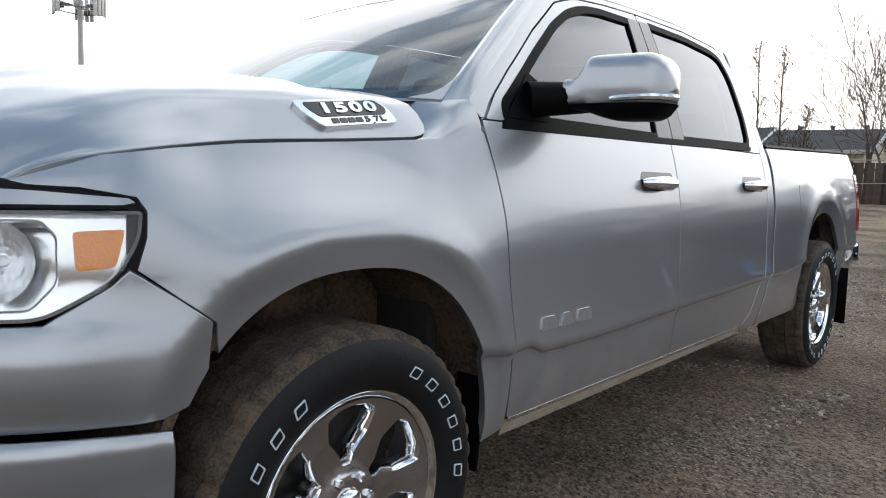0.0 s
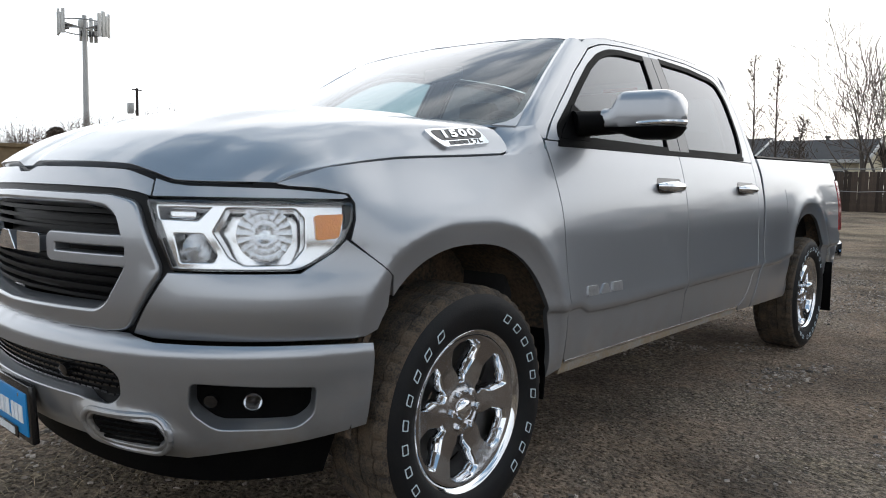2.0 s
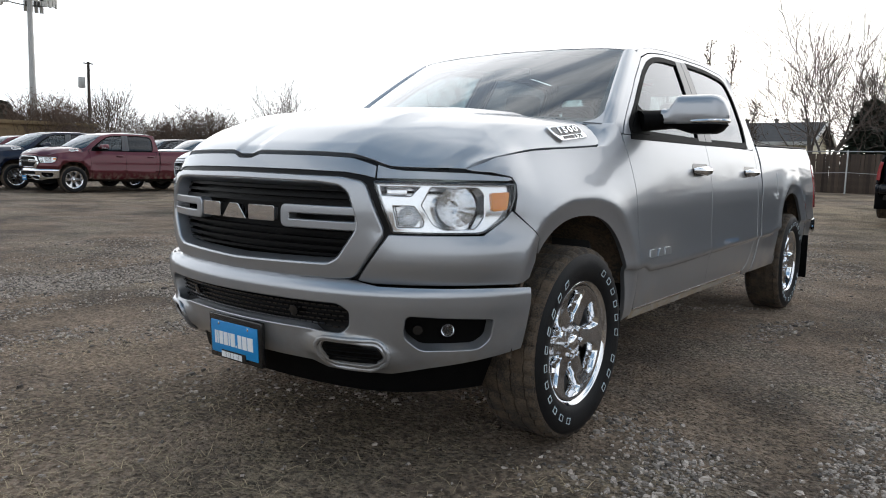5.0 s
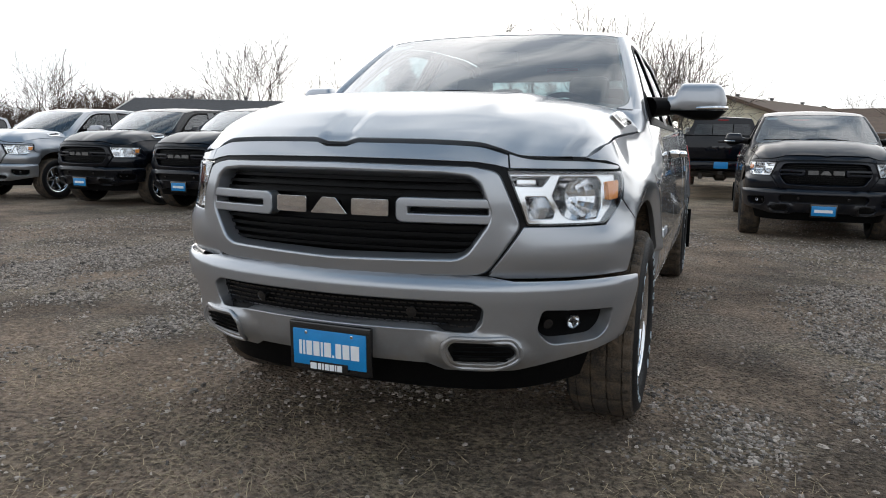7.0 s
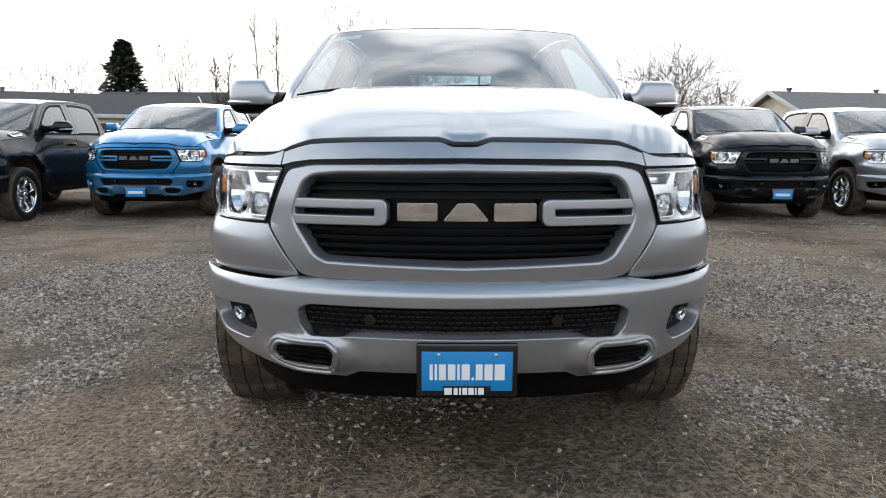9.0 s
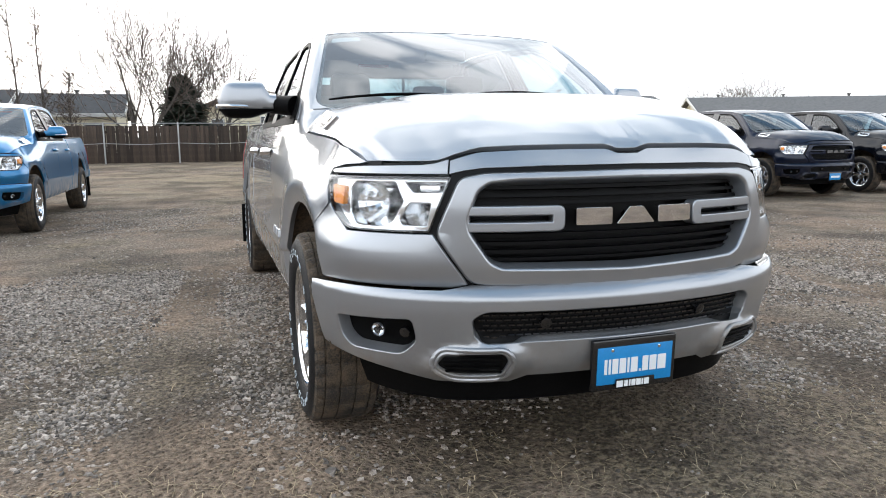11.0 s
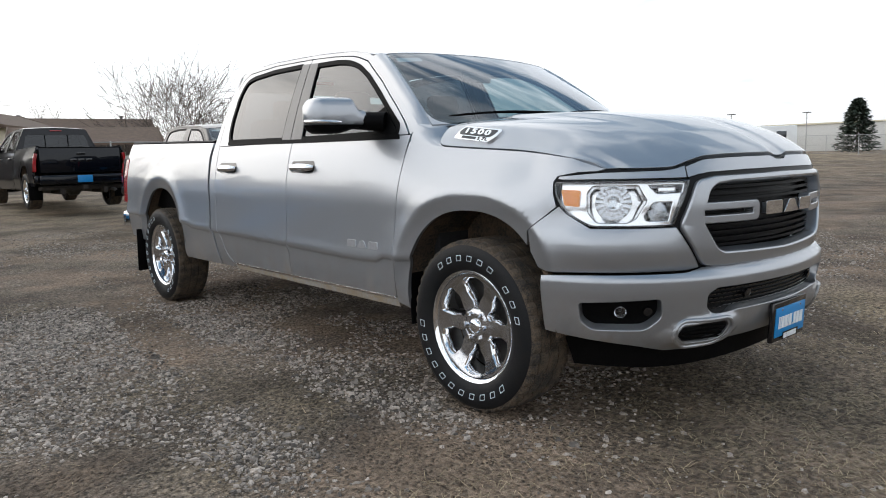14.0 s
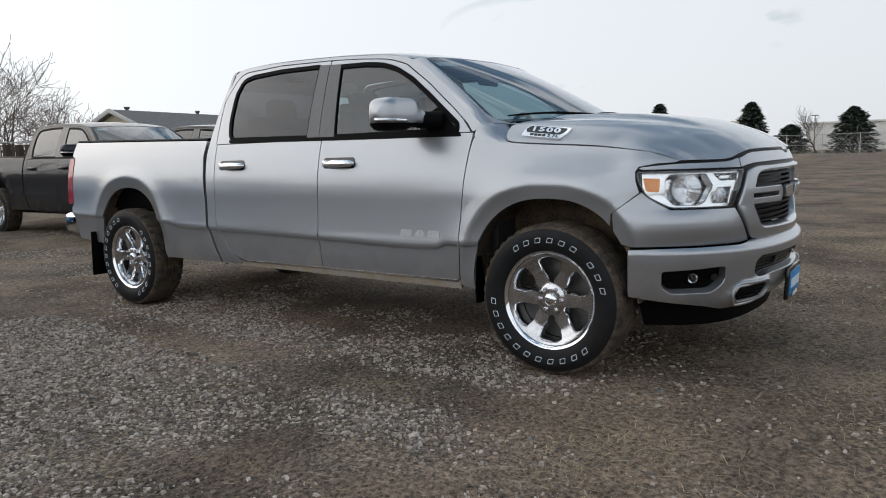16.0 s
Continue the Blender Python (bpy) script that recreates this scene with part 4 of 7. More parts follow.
    strip_bot = [(sx(0.60), 1.076), (sx(0.56), 1.086), (sx(0.50), 1.094), (sx(0.3), 1.099), (sx(0), 1.101), (sx(-0.3), 1.099), (sx(-0.50), 1.094), (sx(-0.56), 1.086), (sx(-0.60), 1.076)]
    # black strip under the hood's front edge paints the shade in that slit
    hood_gap_top = [(sx(x), zt(abs(x)) + 0.002) for x in np.linspace(-0.84, 0.84, 61)]
    hood_gap_low = [(sx(x), zt(abs(x)) - 0.034) for x in np.linspace(0.84, -0.84, 41)]
    P("hood_gap_shade", skin, divided(hood_gap_top + hood_gap_low, 0.05), GRILLE_BLACK, step=0.04, lift=-0.016, depth=0.0)
    P("grille_header", skin, divided(strip_top + strip_bot, 0.05), body, step=0.03)

    def lamp_brow(mi):
        se = s_of_y(-0.468)
        P("lamp_brow", skin, divided([(sx(0.606), 1.076), (se - 0.02, 1.076), (se, 1.080)] + [(s, np.interp(s, [sx(0.606), sx(0.66), sx(0.85), se], [1.120, 1.103, 1.099, 1.086])) for s in np.linspace(se - 0.01, sx(0.606), 12)], 0.04),
          body, mirror=mi, step=0.03)
        # black strip behind the lamp's outer slit, shade put in as colour
        gap = [(sx(0.80), 1.118), (s_of_y(-0.55), 1.116), (s_of_y(-0.435), 1.104), (s_of_y(-0.425), 1.0), (s_of_y(-0.455), 0.955), (s_of_y(-0.49), 0.935), (s_of_y(-0.482), 1.0), (s_of_y(-0.478), 1.072), (sx(0.80), 1.084)]
        P("lamp_gap_shade", skin, divided(gap, 0.03), GRILLE_BLACK, mirror=mi, step=0.03, lift=-0.010, depth=0.0)
    both(lamp_brow)

    opening = [(0.0, 1.064), (0.40, 1.060), (0.485, 1.052), (0.522, 1.025), (0.556, 0.925), (0.548, 0.885), (0.485, 0.785), (0.445, 0.764), (0.0, 0.752)]
    full = opening + [(-x, z) for x, z in opening[-2:0:-1]]
    hole = rounded([(sx(x), z) for x, z in full], 0.018, 4, 0.04)
    rim = [(0.0, 1.073), (0.49, 1.067), (0.564, 1.052), (0.628, 0.884), (0.535, 0.732), (0.49, 0.724), (0.0, 0.716)]
    rim = rim + [(-x, z) for x, z in rim[-2:0:-1]]
    gs = P("grille_surround", skin, rounded([(sx(x), z) for x, z in rim], 0.02, 4, 0.04), grille_mat, holes=[hole], step=0.03, depth=0.05, edge=0.012, lift=0.012)
    # black sheet behind the slit round the surround, so the slit's shade is painted
    gap = [(0.0, 1.106), (0.52, 1.100), (0.592, 1.080), (0.662, 0.884), (0.556, 0.706), (0.51, 0.694), (0.0, 0.684)]
    gap = gap + [(-x, z) for x, z in gap[-2:0:-1]]
    P("grille_gap_shade", skin, rounded([(sx(x), z) for x, z in gap], 0.02, 4, 0.04), GRILLE_BLACK, gs, holes=[hole], lift=-0.006, depth=0.02, step=0.04)
    P("grille_backing", skin, rounded([(sx(x), z) for x, z in full], 0.02, 4, 0.06), GRILLE_BLACK, gs, lift=-0.085, depth=0.0, step=0.08)

    def half_width(z):
        return np.interp(z, [0.752, 0.785, 0.885, 0.925, 1.025, 1.06], [0.43, 0.485, 0.548, 0.556, 0.522, 0.40]) + 0.01
    for z in (1.035, 1.008, 0.981, 0.872, 0.845, 0.818, 0.791):
        w = sx(half_width(z))
        P("grille_slat", lambda s, q: skin(s, q), rounded([(-w, z - 0.006), (w, z - 0.006), (w, z + 0.006), (-w, z + 0.006)], 0.002, 2, 0.05), SLAT_BLACK, gs, lift=-0.040, depth=0.020, edge=0.003)

    def bracket(mi):
        o = rounded([(sx(0.246), 0.894), (sx(0.57), 0.894), (sx(0.57), 0.968), (sx(0.246), 0.968)], 0.022, 6, 0.04)
        i = rounded([(sx(0.278), 0.916), (sx(0.545), 0.916), (sx(0.545), 0.946), (sx(0.278), 0.946)], 0.008, 4, 0.04)
        P("grille_bracket", skin, o, grille_mat, gs, holes=[i], mirror=mi, lift=0.006, depth=0.04, edge=0.006, step=0.02)
    both(bracket)
    # maker's mark on the grille: three bright blocks
    for x0, x1, tl, tr in ((-0.208, -0.085, 0, 0), (-0.067, 0.073, 0.045, 0.045), (0.089, 0.220, 0, 0)):
        P("grille_badge", skin, rounded([(x0, 0.908), (x1, 0.908), (x1 - tr, 0.962), (x0 + tl, 0.962)], 0.006, 3, 0.03), CHROME if fine else GREY_METAL, gs, lift=0.014, depth=0.02, edge=0.003, step=0.03, label="bright metal badge block")

    # headlamps
    def headlamp(mi):
        so, si_t, si_b = s_of_y(-0.462), sx(0.594), sx(0.655)
        outline = rounded([(si_t, 1.066, 0.01), (si_b, 0.886, 0.012), (s_of_y(-0.60), 0.888, 0.03), (s_of_y(-0.50), 0.945, 0.03), (so, 1.02, 0.02), (so + 0.006, 1.066, 0.012)], 0.01, 5, 0.03)
        lens = P("headlamp", skin, outline, LENS, mirror=mi, lift=0.002, depth=0.006, edge=0.004, step=0.03, label="clear headlamp with chrome reflectors")
        lens.visible_shadow = False
        inner = offset2(outline, 0.007)
        big = rounded([(sx(0.728), 0.985), (sx(0.758), 0.918), (sx(0.785), 0.900), (sx(0.855), 0.905), (sx(0.876), 0.945), (sx(0.876), 1.025), (sx(0.862), 1.056), (sx(0.755), 1.056)], 0.012, 4, 0.02)
        small = rounded([(sx(0.665), 0.902), (sx(0.735), 0.905), (sx(0.745), 0.925), (sx(0.715), 0.985), (sx(0.650), 0.985)], 0.010, 4, 0.02)
        upper = rounded([(sx(0.618), 1.015), (sx(0.705), 1.012), (sx(0.735), 1.055), (sx(0.608), 1.056)], 0.010, 4, 0.02)
        P("lamp_bezel", skin, inner, DARK_CHROME, lens, holes=[big, small, upper], mirror=mi, lift=-0.018, depth=0.05, edge=0.006, step=0.025)
        P("lamp_housing", skin, offset2(outline, 0.004), DARK_CHROME, lens, mirror=mi, lift=-0.10, depth=0.0, step=0.05)
        P("lamp_rim", skin, outline, GLOSS, lens, holes=[offset2(outline, 0.006)], mirror=mi, lift=-0.001, depth=0.10, edge=0.001, step=0.05)
        for (u, z, r, deep) in ((sx(0.818), 0.982, 0.072, 0.07), (sx(0.70), 0.942, 0.038, 0.05)):
            m = flip(on_surface(skin, u, z, -0.03), mi)
            turned("reflector", [(r * math.sqrt(t), -deep + deep * t) for t in (0.03, 0.12, 0.3, 0.6, 1.0)], DARK_CHROME, lens, 18, "z", m, sharp=2, caps=False)
            turned("bulb", [(0.003, -deep), (0.010, -deep + 0.005), (0.011, -0.02), (0.004, -0.012)], LENS, lens, 12, "z", m)
        m = flip(on_surface(skin, sx(0.665), 1.034, -0.045), mi)
        part("marker_bar", box_bm((0.07, 0.022, 0.01), 0.003, m), DARK_CHROME, lens)
        P("turn_signal", skin, rounded([(s_of_y(-0.556), 0.966), (s_of_y(-0.50), 0.972), (s_of_y(-0.484), 1.036), (s_of_y(-0.560), 1.032)], 0.008, 4, 0.02), AMBER, lens, mirror=mi, lift=-0.008, depth=0.03, edge=0.003, step=0.02, label="amber turn signal")
    both(headlamp)

    # cheek below the lamp
    def cheek(mi):
        lower = [p for p in fa if p[0] < -0.34 and p[1] > 0.70]
        poly = [(sx(0.648), 0.878), (sx(0.552), 0.716), (sx(0.60), 0.708), (s_of_y(-0.60), 0.708), (s_of_y(-0.43), 0.705)] + [(s_of_y(y), z) for y, z in lower[::-1] if z < 0.855] \
            + [(s_of_y(-0.345), 0.862), (s_of_y(-0.405), 0.909), (s_of_y(-0.480), 0.962), (s_of_y(-0.505), 0.938), (s_of_y(-0.598), 0.880), (sx(0.70), 0.878)]
        P("lamp_cheek", skin, divided(poly, 0.02), body, mirror=mi, step=0.02, edge=0.006)
    both(cheek)

    # bumper
    se = s_of_y(-0.425)
    bot = [(x, z) for x, z in ((0.0, 0.402), (0.35, 0.398), (0.41, 0.370), (0.66, 0.368), (0.76, 0.398))]
    outer = [(sx(x), z) for x, z in bot] + [(s_of_y(-0.60), 0.425), (se, 0.455), (se - 0.004, 0.690), (s_of_y(-0.60), 0.698), (sx(0.62), 0.702), (sx(0.54), 0.716), (sx(0.3), 0.718)]
    outer = outer + [(-s, z) for s, z in outer[::-1] if s > 0]
    slot = [(0.0, 0.524), (0.500, 0.524), (0.532, 0.545), (0.538, 0.610), (0.495, 0.638), (0.0, 0.640)]
    slot = rounded([(sx(x), z) for x, z in slot[1:-1]] + [(sx(-x), z) for x, z in slot[-2:0:-1]], 0.02, 4, 0.04)
    holes = [slot]
    fogs, tows = [], []
    for g in (1, -1):
        fogs.append(rounded([(g * sx(0.686), 0.522, 0.03), (g * sx(0.735), 0.466, 0.03), (g * s_of_y(-0.60), 0.466, 0.03), (g * s_of_y(-0.562), 0.505, 0.02), (g * s_of_y(-0.56), 0.588, 0.02), (g * sx(0.695), 0.606, 0.025)], 0.02, 5, 0.03))
        tows.append(rounded([(g * sx(0.415), 0.465), (g * sx(0.44), 0.398), (g * sx(0.60), 0.394), (g * sx(0.648), 0.440), (g * sx(0.625), 0.492), (g * sx(0.435), 0.496)], 0.03, 5, 0.02))
    holes += fogs + tows
    bp = P("bumper", bumper_skin, divided(outer, 0.03), bumper_mat, holes=holes, step=0.022 if fine else 0.05, depth=0.05, edge=0.006)
    P("lower_grille", bumper_skin, slot, GRILLE_BLACK, bp, lift=-0.045, depth=0.0, step=0.06)
    if fine:
        for j in range(6):
            z = 0.538 + j * 0.0175
            for k in range(38):
                s = (k - 18.5) * 0.0285 + (0.014 if j % 2 else 0)
                if abs(s) < sx(0.51):
                    m = on_surface(bumper_skin, s, z, -0.040)
                    part("mesh_cell", box_bm((0.021, 0.006, 0.012), 0.0, m), GLOSS, bp)
    for g in (1, -1):
        m = on_surface(bumper_skin, g * sx(0.30), 0.582, -0.035)
        turned("parking_sensor", [(0.019, 0), (0.019, 0.016), (0.013, 0.018)], GLOSS, bp, 16, "z", m)
    for i, g in enumerate((1, -1)):
        P("fog_lamp_surround", bumper_skin, fogs[i], TRIM, bp, lift=-0.05, depth=0.0, step=0.05)
        m = on_surface(bumper_skin, g * sx(0.800), 0.537, -0.050)
        fog = turned("fog_lamp", [(0.025, 0.0), (0.025, 0.020), (0.0235, 0.022), (0.022, 0.020), (0.019, 0.010), (0.012, 0.004), (0.002, 0.002)], CHROME, bp, 24, "z", m, label="round chrome fog lamp", caps=False)
        turned("fog_bulb", [(0.010, 0.004), (0.009, 0.020), (0.002, 0.023)], GLOSS, fog, 12, "z", m, caps=False)
        turned("fog_lens", [(0.026, 0.024), (0.013, 0.030), (0.001, 0.031)], LENS, fog, 16, "z", m, caps=False)
        m2 = on_surface(bumper_skin, g * sx(0.728), 0.540, -0.045)
        turned("parking_sensor", [(0.018, 0), (0.018, 0.02), (0.010, 0.022)], GLOSS, bp, 16, "z", m2)
        P("tow_hook_backing", bumper_skin, tows[i], GRILLE_BLACK, bp, lift=-0.012, depth=0.0, step=0.05)
        ring = [Vector(bumper_skin(*p)) + Vector((0, -0.001, 0)) for p in offset2(tows[i], -0.013)]
        part("tow_hook_rim", tube_bm(ring, 0.009, 10, closed=True), bumper_mat, bp)
        if fine:
            for k in range(4):
                part("mesh_cell", tube_bm([on_surface(bumper_skin, g * sx(x), 0.415 + 0.019 * k, -0.009).translation for x in (0.44, 0.52, 0.62)], 0.004, 5), TRIM, bp)
    # dark valance under the bumper
    P("valance", lambda s, z: Vector(plan_in(s, z)), divided([(-s_of_y(-0.46), 0.44), (-s_of_y(-0.50), 0.285), (-sx(0.70), 0.28), (0, 0.29), (sx(0.70), 0.28), (s_of_y(-0.50), 0.285), (s_of_y(-0.46), 0.44), (sx(0.7), 0.42), (0, 0.43), (-sx(0.7), 0.42)], 0.06), TRIM, depth=0.02, step=0.06)
    # licence plate frame with a dealer's insert
    py, pz = -1.006, 0.434
    fr = box("plate_frame", (0.322, 0.022, 0.178), GLOSS, bp, pose(0.010, py, pz, 3, 0, 0), 0.006, "black dealer plate frame")
    box("plate_insert", (0.288, 0.006, 0.130), SIGN_BLUE, bp, pose(0.010, py - 0.0125, pz - 0.002, 3, 0, 0), 0.002, "bright blue dealer card")
    if fine:
        widths = (0.010, 0.008, 0.022, 0.024, 0.008, 0.026, 0.007, 0.022, 0.026, 0.032)
        x = 0.010 - (sum(widths) + 0.0058 * 9) / 2
        for w in widths:
            hh = 0.052 if w != 0.007 else 0.009
            box("plate_mark", (w, 0.002, hh), SIGN_WHITE, bp, pose(x + w / 2, py - 0.0165, pz - 0.004 - (0.052 - hh) / 2, 3, 0, 0), 0.0)
            x += w + 0.0058
        for k, ch in enumerate("SINCE 1946"):
            if ch != " ":
                letters("plate_letter", ch, 0.0155, 0.0006, SIGN_WHITE, bp, pose(0.010 + (k - 4.5) * 0.0098, py - 0.0125, pz + 0.078, 93, 0, 0), bold=0.0004)
        box("plate_tab", (0.150, 0.003, 0.034), GLOSS, bp, pose(0.010, py - 0.0155, pz - 0.066, 3, 0, 0), 0.001)
        for k, w in enumerate((0.024, 0.013, 0.006, 0.015, 0.017, 0.006, 0.018)):
            box("plate_mark", (w, 0.002, 0.022), SIGN_WHITE, bp, pose(-0.050 + (0, 0.024, 0.038, 0.053, 0.073, 0.088, 0.104)[k], py - 0.018, pz - 0.066, 3, 0, 0), 0.0)
    else:
        box("plate_mark", (0.22, 0.003, 0.040), SIGN_WHITE, bp, pose(0.010, py - 0.0165, pz - 0.004, 3, 0, 0), 0.0)
    if fine:
        for g in (-1, 1):
            turned("plate_screw", [(0.006, 0), (0.006, 0.004), (0.003, 0.005)], CHROME, bp, 10, "z", pose(0.010 + g * 0.09, py - 0.0155, pz + 0.052, 93, 0, 0))

    # cab: roof, pillars, doors' upper frames, glass
    def roof(x, y):
        k = roof_z(y) - across(abs(x))
        return (x, y, k)
    edge_r = [(0.704, 1.03), (0.684, 1.28), (0.669, 1.69), (0.661, 2.25), (0.664, 2.60), (0.635, 2.69)]
    edge_y = edge_r + [(0.0, 2.72)] + [(-x, y) for x, y in edge_r[::-1]] + [(-0.668, 0.962), (-0.60, 0.944), (-0.4, 0.905), (0.0, 0.878), (0.4, 0.905), (0.60, 0.944), (0.668, 0.962)]
    P("roof", roof, divided(edge_y, 0.06), body, step=0.08, depth=0.012, edge=0.004)
    P("headliner", roof, divided([(x * 0.97, 1.7 + (y - 1.7) * 0.95) for x, y in edge_y], 0.10), HEADLINER, lift=-0.05, depth=0.0, step=0.15)

    sc = divided([(-1, 0), (1, 0), (1, 1), (-1, 1)], 0.1)
    ws = P("windscreen", screen, sc, GLASS, step=0.12, depth=0.0, label="clear windscreen")
    ws.visible_shadow = False
    P("windscreen_band", screen, sc, GLOSS, ws, holes=[rounded([(-0.975, 0.05), (0.975, 0.05), (0.985, 0.992), (-0.985, 0.992)], 0.04, 4, 0.08)], step=0.12, depth=0.0, lift=-0.004)
    P("windscreen_sticker", screen, rounded([(-0.95, 0.865), (-0.74, 0.865), (-0.74, 0.935), (-0.95, 0.935)], 0.01, 2, 0.05), PAPER, ws, depth=0.0, lift=-0.006, step=0.05, label="white paper sticker")
    for g in (1, -1):
        P("pillar_foot", screen, divided([(g * 0.925, -0.004), (g * 1.004, -0.004), (g * 1.004, 0.14), (g * 0.988, 0.065), (g * 0.968, 0.028)], 0.03), body, depth=0.004, lift=0.006, step=0.03)
    # cowl and wipers
    P("cowl", lambda u, v: Vector(screen(u, 0.0)) + Vector((0, -0.10 + 0.10 * v, -0.018 + 0.012 * v)), divided([(-0.93, 0), (0.93, 0), (0.95, 1), (-0.95, 1)], 0.12), TRIM, step=0.12, depth=0.0)
    for k, (u0, u1) in enumerate(((-0.30, -0.93), (0.45, -0.20))):
        arm = [Vector(screen(u0 + (u1 - u0) * t, 0.02 + 0.035 * math.sin(t * 2.6))) + Vector((0, -0.02, 0.022)) for t in np.linspace(0, 1, 9)]
        part("wiper", tube_bm(arm, [0.012, 0.010, 0.008, 0.008, 0.008, 0.007, 0.006, 0.006, 0.004], 6), TRIM, top, "black windscreen wiper")

    A_SIDE = [(0.452, 1.345), (0.60, 1.455), (0.80, 1.608), (0.95, 1.715), (1.03, 1.757)]

    def pillar(mi):
        # ruled strip from the glass edge out to the cab side
        bm = bmesh.new()
        rows = []
        for k in range(13):
            t = k / 12
            g = Vector(screen(1.0, t))
            yy = np.interp(t, np.linspace(0, 1, 5), [p[0] for p in A_SIDE])
            zz = np.interp(t, np.linspace(0, 1, 5), [p[1] for p in A_SIDE])
            c = Vector(cab_skin(yy, zz))
            row = []
            for j in range(7):
                q = j / 6
                p = g.lerp(c, q)
                p += Vector((0.35, -0.65, 0.45)).normalized() * 0.030 * math.sin(math.pi * q) ** 0.8 * (1 - 0.35 * t) * smooth(0.0, 0.22, t)
                row.append(bm.verts.new(flip(Matrix(), mi) @ p))
            rows.append(row)
        for i in range(12):
            for j in range(6):
                bm.faces.new([rows[i][j], rows[i][j + 1], rows[i + 1][j + 1], rows[i + 1][j]])
        part("windscreen_pillar", bm, body, top, sharp=80)
        inner = [(0.495, 1.300), (0.528, 1.342), (0.566, 1.376), (0.654, 1.450), (0.856, 1.603), (1.066, 1.737), (1.219, 1.784, 0.08), (1.465, 1.809), (1.733, 1.825), (2.224, 1.838), (2.60, 1.820, 0.06), (2.668, 1.780, 0.06), (2.743, 1.613), (2.720, 1.300)]
        outer_line = [(2.795, 1.300), (2.786, 1.40), (2.765, 1.62), (2.742, 1.79, 0.07), (2.66, 1.846, 0.07), (2.25, 1.862), (1.69, 1.849), (1.28, 1.822), (1.10, 1.787), (1.03, 1.757), (0.95, 1.715), (0.80, 1.608), (0.60, 1.455), (0.452, 1.345), (0.482, 1.300)]
        P("cab_side", cab_skin, rounded(inner + outer_line, 0.01, 4, 0.05), body, mirror=mi, step=0.05)
        for nm, fr, win, mat in (
                ("front_window_frame", [(0.506, 1.298), (1.660, 1.298), (1.729, 1.818), (1.465, 1.802), (1.219, 1.777, 0.08), (1.068, 1.730), (0.858, 1.596), (0.656, 1.443), (0.570, 1.370)],
                 [(0.585, 1.302, 0.015), (1.548, 1.302), (1.645, 1.780, 0.02), (1.40, 1.772), (1.255, 1.755, 0.10), (1.128, 1.714), (0.995, 1.645), (0.838, 1.537), (0.69, 1.425), (0.592, 1.350)], SIDE_GLASS),
                ("rear_window_frame", [(1.668, 1.298), (2.712, 1.298), (2.735, 1.613), (2.660, 1.775, 0.06), (2.595, 1.812, 0.06), (2.224, 1.830), (1.738, 1.818)],
                 [(1.762, 1.305), (2.575, 1.318, 0.06), (2.618, 1.46), (2.636, 1.655), (2.602, 1.760, 0.06), (2.50, 1.784), (2.21, 1.801), (1.815, 1.797)], TINT_GLASS)):
            win_o = rounded(win, 0.03, 5, 0.04)
            frm = P(nm, cab_skin, rounded(fr, 0.01, 4, 0.05), body, holes=[win_o], mirror=mi, step=0.04)
            P("window_seal", cab_skin, offset2(win_o, -0.006), TRIM, frm, holes=[offset2(win_o, 0.021)], mirror=mi, lift=0.003, depth=0.018, edge=0.002, step=0.05)
            gl = P("side_glass", cab_skin, offset2(win_o, 0.016), mat, frm, mirror=mi, lift=-0.006, depth=0.0, step=0.10, label="tinted rear side window" if mat is TINT_GLASS else "clear side window")
            gl.visible_shadow = False
        P("belt_moulding", cab_skin, rounded([(0.560, 1.274), (1.50, 1.284), (2.56, 1.300), (2.575, 1.322), (1.50, 1.306), (0.575, 1.300)], 0.006, 2, 0.06), TRIM, mirror=mi, lift=0.006, depth=0.008, edge=0.002)
        P("pillar_trim", cab_skin, rounded([(1.535, 1.302), (1.662, 1.302), (1.730, 1.790), (1.632, 1.786)], 0.004, 2, 0.05), PILLAR_TRIM, mirror=mi, lift=0.004, depth=0.004, edge=0.001)
        P("pillar_trim", cab_skin, rounded([(1.670, 1.302), (1.778, 1.302), (1.828, 1.796), (1.738, 1.792)], 0.004, 2, 0.05), PILLAR_TRIM, mirror=mi, lift=0.004, depth=0.004, edge=0.001)
    both(pillar)

    # cab back wall with its window
    def back(x, z):
        return (-x, 2.785 - 0.10 * max(0, z - 1.30) + 0.02 * (1 - (x / 0.8) ** 2), z)
    P("cab_back", back, rounded([(-0.90, 0.50), (0.90, 0.50), (0.90, 1.30), (0.70, 1.80), (0.66, 1.842), (0.0, 1.875), (-0.66, 1.842), (-0.70, 1.80), (-0.90, 1.30)], 0.03, 3, 0.08), body, step=0.10,
      holes=[rounded([(-0.74, 1.34), (0.74, 1.34), (0.64, 1.70), (-0.64, 1.70)], 0.05, 4, 0.06)])
    rg = P("rear_window", back, rounded([(-0.75, 1.33), (0.75, 1.33), (0.65, 1.71), (-0.65, 1.71)], 0.05, 4, 0.06), TINT_GLASS if not fine else SIDE_GLASS, step=0.15, depth=0.0, lift=-0.006)
    rg.visible_shadow = False
    for g in (-1, 1):
        box("rear_window_divider", (0.020, 0.012, 0.36), TRIM, rg, pose(g * 0.25, 2.785, 1.52, 6, 0, 0), 0.003)
    box("high_brake_lamp", (0.26, 0.03, 0.030), RED_LENS, top, pose(0, 2.765, 1.80, 6, 0, 0), 0.008, "red high brake lamp")

